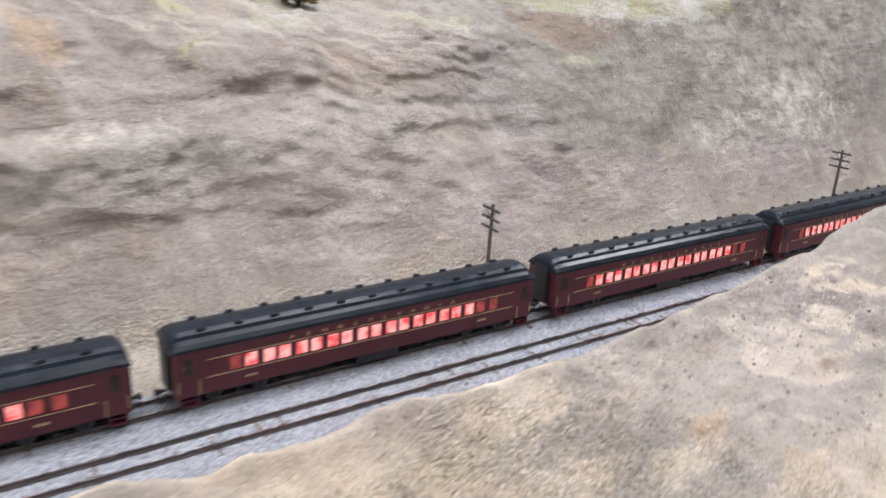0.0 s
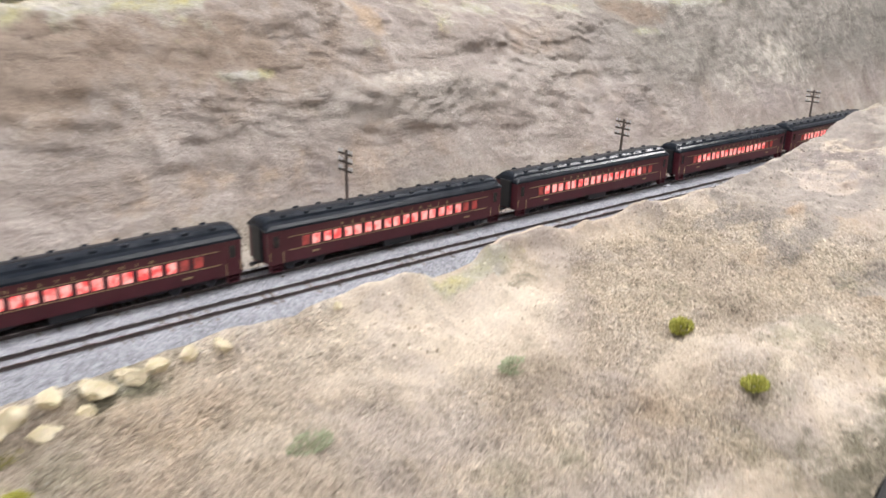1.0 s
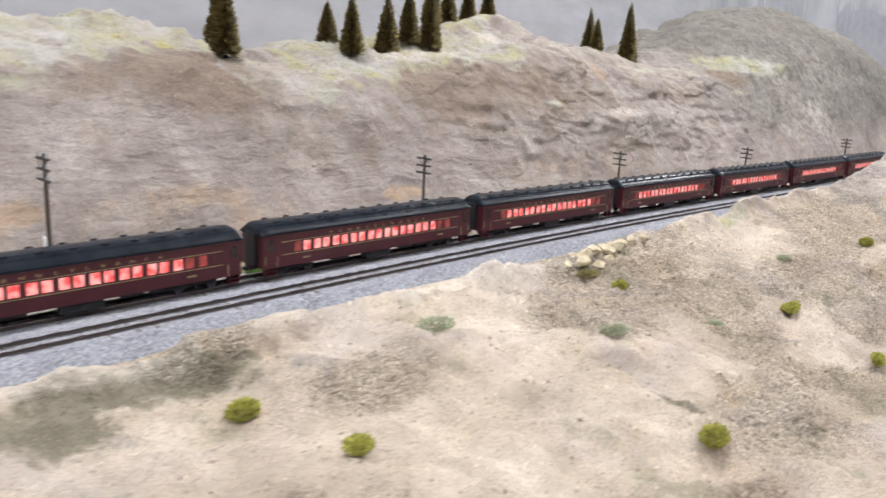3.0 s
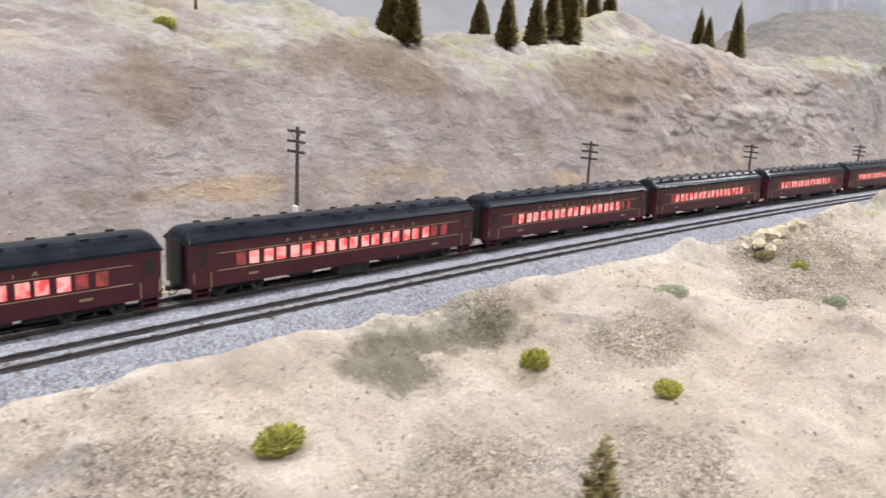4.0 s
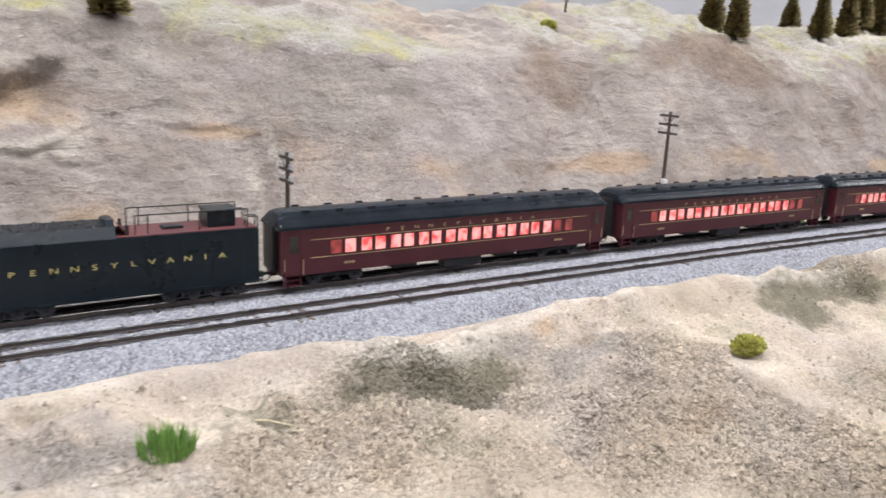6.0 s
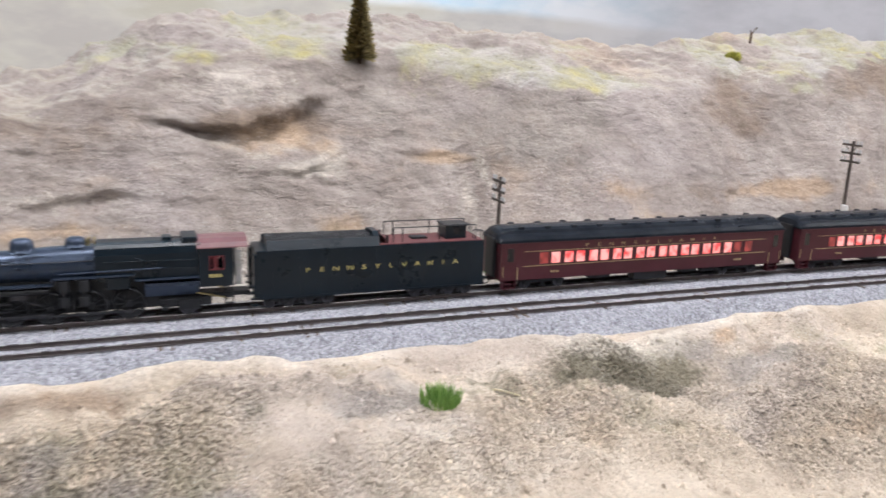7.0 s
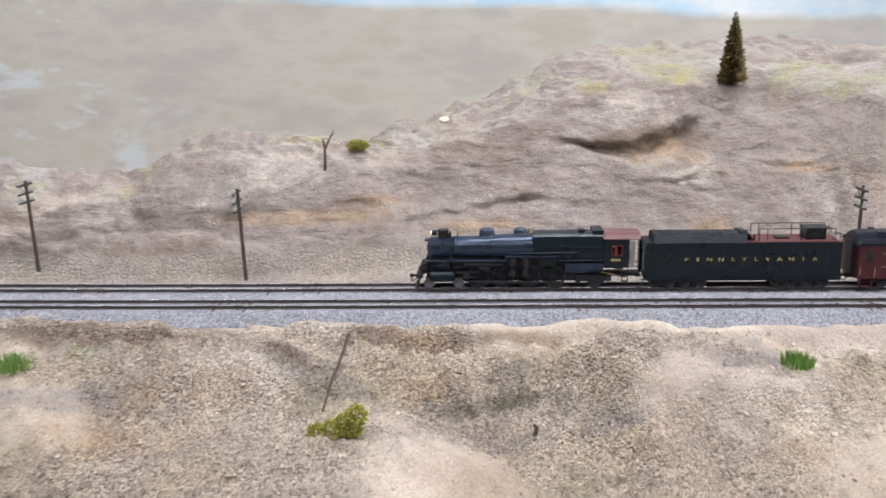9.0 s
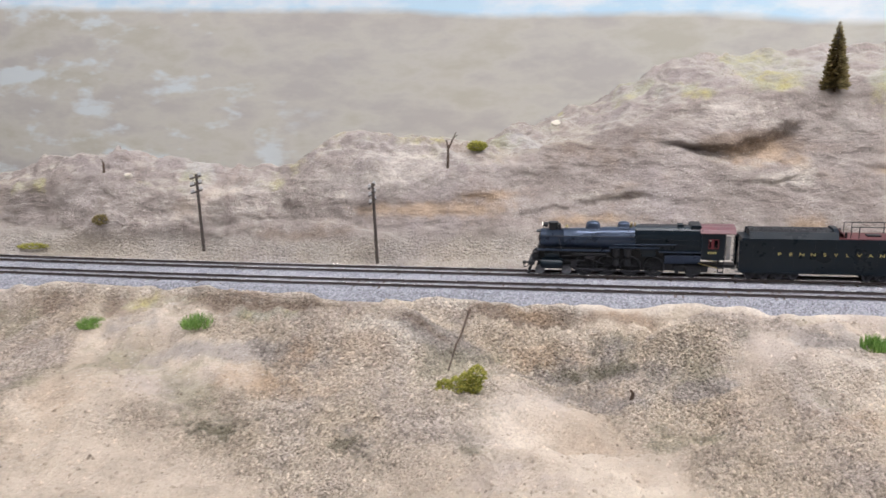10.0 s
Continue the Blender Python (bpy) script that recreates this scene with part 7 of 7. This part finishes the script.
TREES = ((-0.278, 0.292, 0.080, 0.028), (-0.082, -0.300, 0.105, 0.036),
         (0.485, 0.300, 0.075, 0.030), (0.544, 0.384, 0.080, 0.034), (0.709, 0.388, 0.046, 0.026), (0.700, 0.336, 0.068, 0.030), (0.772, 0.348, 0.070, 0.031), (0.832, 0.366, 0.068, 0.030),
         (0.862, 0.352, 0.075, 0.031), (0.94, 0.42, 0.070, 0.030), (1.02, 0.46, 0.065, 0.030), (1.08, 0.47, 0.060, 0.028), (1.14, 0.47, 0.062, 0.029),
         (1.425, 0.46, 0.088, 0.032), (1.403, 0.426, 0.056, 0.026), (1.505, 0.421, 0.105, 0.038))
for n, (x, d, h, w) in enumerate(TREES):
    conifer(x, d, h * (1.25 if n > 1 else 1.0), w * (1.2 if n > 1 else 1.1), 400 + n)


def snag(x, d, h, seed, fork=True):
    gx0, gy0, gz0 = ground_at(x, d)
    top = empty("dead_tree", pose(gx0, gy0, gz0 - 0.002), "bare grey dead snag standing on the slope", "dead tree", "snags")
    bm = rod((0, 0, 0), (0.001, 0, h * 0.6), 0.0018, 0.0014, 7)
    bm = rod((0.001, 0, h * 0.58), (-0.001, 0, h * 0.8), 0.0013, 0.0008, 6, bm)
    if fork:
        bm = rod((0.001, 0, h * 0.55), (0.011, 0.001, h), 0.0012, 0.0006, 6, bm)
        bm = rod((0.008, 0.001, h * 0.86), (0.0125, 0.001, h * 0.93), 0.0007, 0.0004, 5, bm)
    part("trunk", bm, M_BARK, top)
    return top


snag(-0.740, 0.200, 0.044, 1)
snag(-1.188, 0.165, 0.024, 2, False)
snag(0.245, 0.345, 0.022, 3)
snag(-0.583, -0.150, 0.012, 4, False)


def boulder(x, d, r, seed, material=None, sink=0.3):
    gx0, gy0, gz0 = ground_at(x, d)
    bm = bmesh.new()
    bmesh.ops.create_icosphere(bm, subdivisions=3, radius=1)
    rnd = random.Random(seed)
    cuts = [(Vector((rnd.uniform(-1, 1), rnd.uniform(-1, 1), rnd.uniform(-0.3, 1))).normalized(), rnd.uniform(0.55, 0.85)) for _ in range(7)]
    for v in bm.verts:
        p = v.co * 1.6 + Vector((seed * 7.1, seed * 3.3, 0))
        v.co *= 1 + 0.35 * noise.noise(p) + 0.18 * noise.noise(p * 2.7)
        for axis, far in cuts:
            v.co -= axis * max(0.0, v.co.dot(axis) - far)
        v.co *= 1 + 0.10 * noise.noise(p * 5.5)
        v.co = Vector((v.co.x * r * 1.15, v.co.y * r * 0.8, v.co.z * r * 0.66))
    me = bpy.data.meshes.new("rock")
    bm.to_mesh(me)
    bm.free()
    me.materials.append(material or M_CHALK)
    ob = new("rock", me)
    ob.matrix_world = pose(gx0, gy0, gz0 + r * (0.5 - sink), 0, 0, seed * 57 % 360)
    return tagged(ob, "pale cream plaster rock lying at the slope's foot", "rock", "pale rocks")


M_CHALK = surface("cream_plaster_rock", [(0.44, 0.36, 0.20), (0.80, 0.72, 0.55)], 75, 0.9, grain=420, relief=0.7, depth=0.002)
for n, (x, d, r) in enumerate(((-0.185, 0.136, 15), (-0.162, 0.134, 12), (-0.135, 0.130, 12), (-0.118, 0.127, 9), (-0.075, 0.130, 11), (-0.060, 0.126, 8), (-0.03, 0.132, 13), (0.0, 0.130, 11),
                               (0.025, 0.132, 13), (0.035, 0.142, 7), (0.06, 0.130, 10), (0.085, 0.130, 7), (-0.10, 0.118, 5), (-0.045, 0.116, 5), (0.01, 0.118, 5), (-0.37, 0.155, 9), (-0.34, 0.158, 8), (-0.40, 0.165, 6),
                               (0.650, -0.054, 12), (0.676, -0.050, 10), (0.704, -0.047, 11), (0.634, -0.063, 10), (0.618, -0.056, 7), (0.728, -0.045, 10), (0.665, -0.064, 9), (0.642, -0.046, 7), (0.69, -0.059, 8), (0.748, -0.043, 9), (0.768, -0.044, 8), (0.790, -0.045, 8), (0.612, -0.036, 4), (0.885, -0.047, 5))):
    boulder(x, d, r * MM, n + 1, sink=0.62 if d > 0 else 0.50)

for n, (x, d, r) in enumerate(((-1.153, 0.163, 6), (-0.599, 0.321, 8))):
    boulder(x, d, r * MM, 60 + n, M_PALE, sink=0.2)
clump("bush", 0.628, -0.075, 0.020, 0.010, 0.006, 700, 0.0020, M_MOSSY, "low olive-brown moss beside the cream rocks", "bush", "bushes", 143)
clump("bush", -1.182, 0.136, 0.011, 0.009, 0.011, 500, 0.0020, M_NEEDLE, "small brown-olive dry bush below the ridge", "bush", "bushes", 141)
clump("bush", -1.287, 0.130, 0.022, 0.010, 0.005, 500, 0.0020, M_LEAF, "flat yellow-green moss bush beside the track", "bush", "bushes", 142)


def stick(name, x0, d0, x1, d1, r, lift, material, label, seed, bow=0.0):
    """A bent twig lying on the ground from one place to another."""
    a, b = Vector(ground_at(x0, d0)), Vector(ground_at(x1, d1))
    pts = []
    for k in range(7):
        t = k / 6
        p = a.lerp(b, t)
        z = max(p.z, ground_at(p.x, p.y - float(yt(p.x)))[2], -0.010 if p.y - float(yt(p.x)) > -0.036 else -1)
        pts.append(Vector((p.x, p.y + bow * math.sin(math.pi * t) + 0.0003 * math.sin(seed + 5 * k), z + lift)))
    bm = None
    for k, (p, q) in enumerate(zip(pts, pts[1:])):
        bm = rod(p, q + (q - p) * 0.12, r * (1 - 0.07 * k), r * (0.93 - 0.07 * k), 7, bm)
    me = bpy.data.meshes.new(name)
    bm.to_mesh(me)
    bm.free()
    me.materials.append(material)
    return tagged(new(name, me), label, "twig")


stick("twig", -0.520, -0.030, -0.496, -0.026, 0.0019, 0.001, M_BARK, "dark broken twig lying on the grey ballast", 1)
stick("twig", -0.711, -0.058, -0.728, -0.140, 0.0011, 0.0006, M_BARK, "thin dark stick leaning down the soil bank", 2)
stick("twig", -0.352, -0.094, -0.337, -0.101, 0.0007, 0.0008, M_CHALK, "short pale curved twig on dark gravel", 3, 0.003)

# ---- loose stones ----
rng = np.random.RandomState(11)


def scatter(n, x0, x1, d0, d1, s0, s1, bias=1.0):
    x, d = rng.uniform(x0, x1, n), rng.uniform(d0, d1, n) if not callable(d0) else None
    return x, d, s0 + (s1 - s0) * rng.uniform(0, 1, n) ** bias


# ballast stones, thinned between the rails where ties show
n = 110000
x, d, s = scatter(n, -1.35, 1.45, -0.036, 0.085, 0.00055, 0.00125, 1.4)
lo2, hi2 = -0.034 + 0.008 * fbm(x * 18, 0 * x, 3, 91), 0.098 + 0.008 * fbm(x * 18, 0 * x + 9, 3, 93)
on_rail = np.min([np.abs(d - o) for o in (0, GAUGE, SPACING, SPACING + GAUGE)], axis=0) < 0.0016
keep = (d > lo2) & (d < hi2) & ~on_rail
x, d, s = x[keep], d[keep], s[keep]
z = -0.0035 - 0.016 * (np.clip(-0.008 - d, 0, 1) / 0.024) ** 1.3 - 0.012 * np.clip(d - 0.08, 0, 1) / 0.02
stones = swarm("loose_ballast", np.stack([x, yt(x) + d, z + s * 0.35 - 0.0003, s, rng.uniform(0, 6.28, len(x))], -1), stone_shapes(8, 21), M_STONE)
tagged(stones, "loose grey and white crushed ballast stones", "ballast stones", kind="stuff")

# grit and clods on the soil, in drifts
def strew(name, x, d, s, seed, label, category):
    z, ln = ground_shape(x, d)
    shapes = stone_shapes(8, seed)
    ob = swarm(name, np.stack([x, yt(x) + d + ln, z + s * 0.28, s, rng.uniform(0, 6.28, len(x))], -1), shapes, M_GRIT)
    V = np.empty(len(ob.data.vertices) * 3, np.float32)
    ob.data.vertices.foreach_get("co", V)
    V = V.reshape(-1, 3).astype(float)
    add_tones(ob, V[:, 0], V[:, 1] - yt(V[:, 0]), V[:, 2])
    return tagged(ob, label, category, kind="stuff")


n = 230000
x = rng.uniform(-1.45, 1.6, n)
d = -0.050 - 0.33 * rng.uniform(0, 1, n) ** 1.15
s = 0.0005 + 0.0016 * rng.uniform(0, 1, n) ** 2.8
keep = (stony(x, d) > rng.uniform(0.10, 1.0, n)) & (yt(x) + d > edge_y(x) + 0.004)
strew("soil_grit", x[keep], d[keep], s[keep], 31, "tan and brown grit scattered over the foreground soil", "grit")
n = 80000
x = rng.uniform(-1.4, 1.9, n)
d = 0.105 + 0.28 * rng.uniform(0, 1, n) ** 1.3
s = 0.0004 + 0.0012 * rng.uniform(0, 1, n) ** 4
keep = fbm(x * 8, d * 8, 3, 137) + rng.uniform(-0.5, 0.5, n) > 0.12
strew("hill_scree", x[keep], d[keep], s[keep], 41, "small stones and scree on the hillside", "scree")

# ---- ties, half buried in the ballast ----
tie_bm = box(-0.0013, 0.0013, -0.0155, 0.0155, -0.0050, -0.0028)
tie_me = bpy.data.meshes.new("tie")
tie_bm.to_mesh(tie_me)
tie_bm.free()
tie_me.materials.append(M_TIE)
PITCH = 0.0068

for base, parent in ((GAUGE / 2, near_track), (SPACING + GAUGE / 2, far_track)):
    far_pts = []
    for k in range(int((3.2 + 2.0) / PITCH)):
        x = -2.0 + k * PITCH
        m = train_pose(x, base, 0.0009 * vnoise(x * 300, base * 100, 141) - 0.0012)
        if -1.25 < x < 0.78:
            ob = new("tie", tie_me)
            ob.parent = parent
            ob.matrix_basis = m
        else:
            far_pts.append(m)
    bm = bmesh.new()
    vs = [v.co.copy() for v in tie_me.vertices]
    fs = [tuple(p.vertices) for p in tie_me.polygons]
    allv = [m @ v for m in far_pts for v in vs]
    allf = [tuple(i + 8 * q for i in f) for q in range(len(far_pts)) for f in fs]
    ob = mesh_object("tie_bed", allv, allf, M_TIE_FAR)
    ob.parent = parent
    tagged(ob, "brown ties half buried in ballast", kind="stuff")
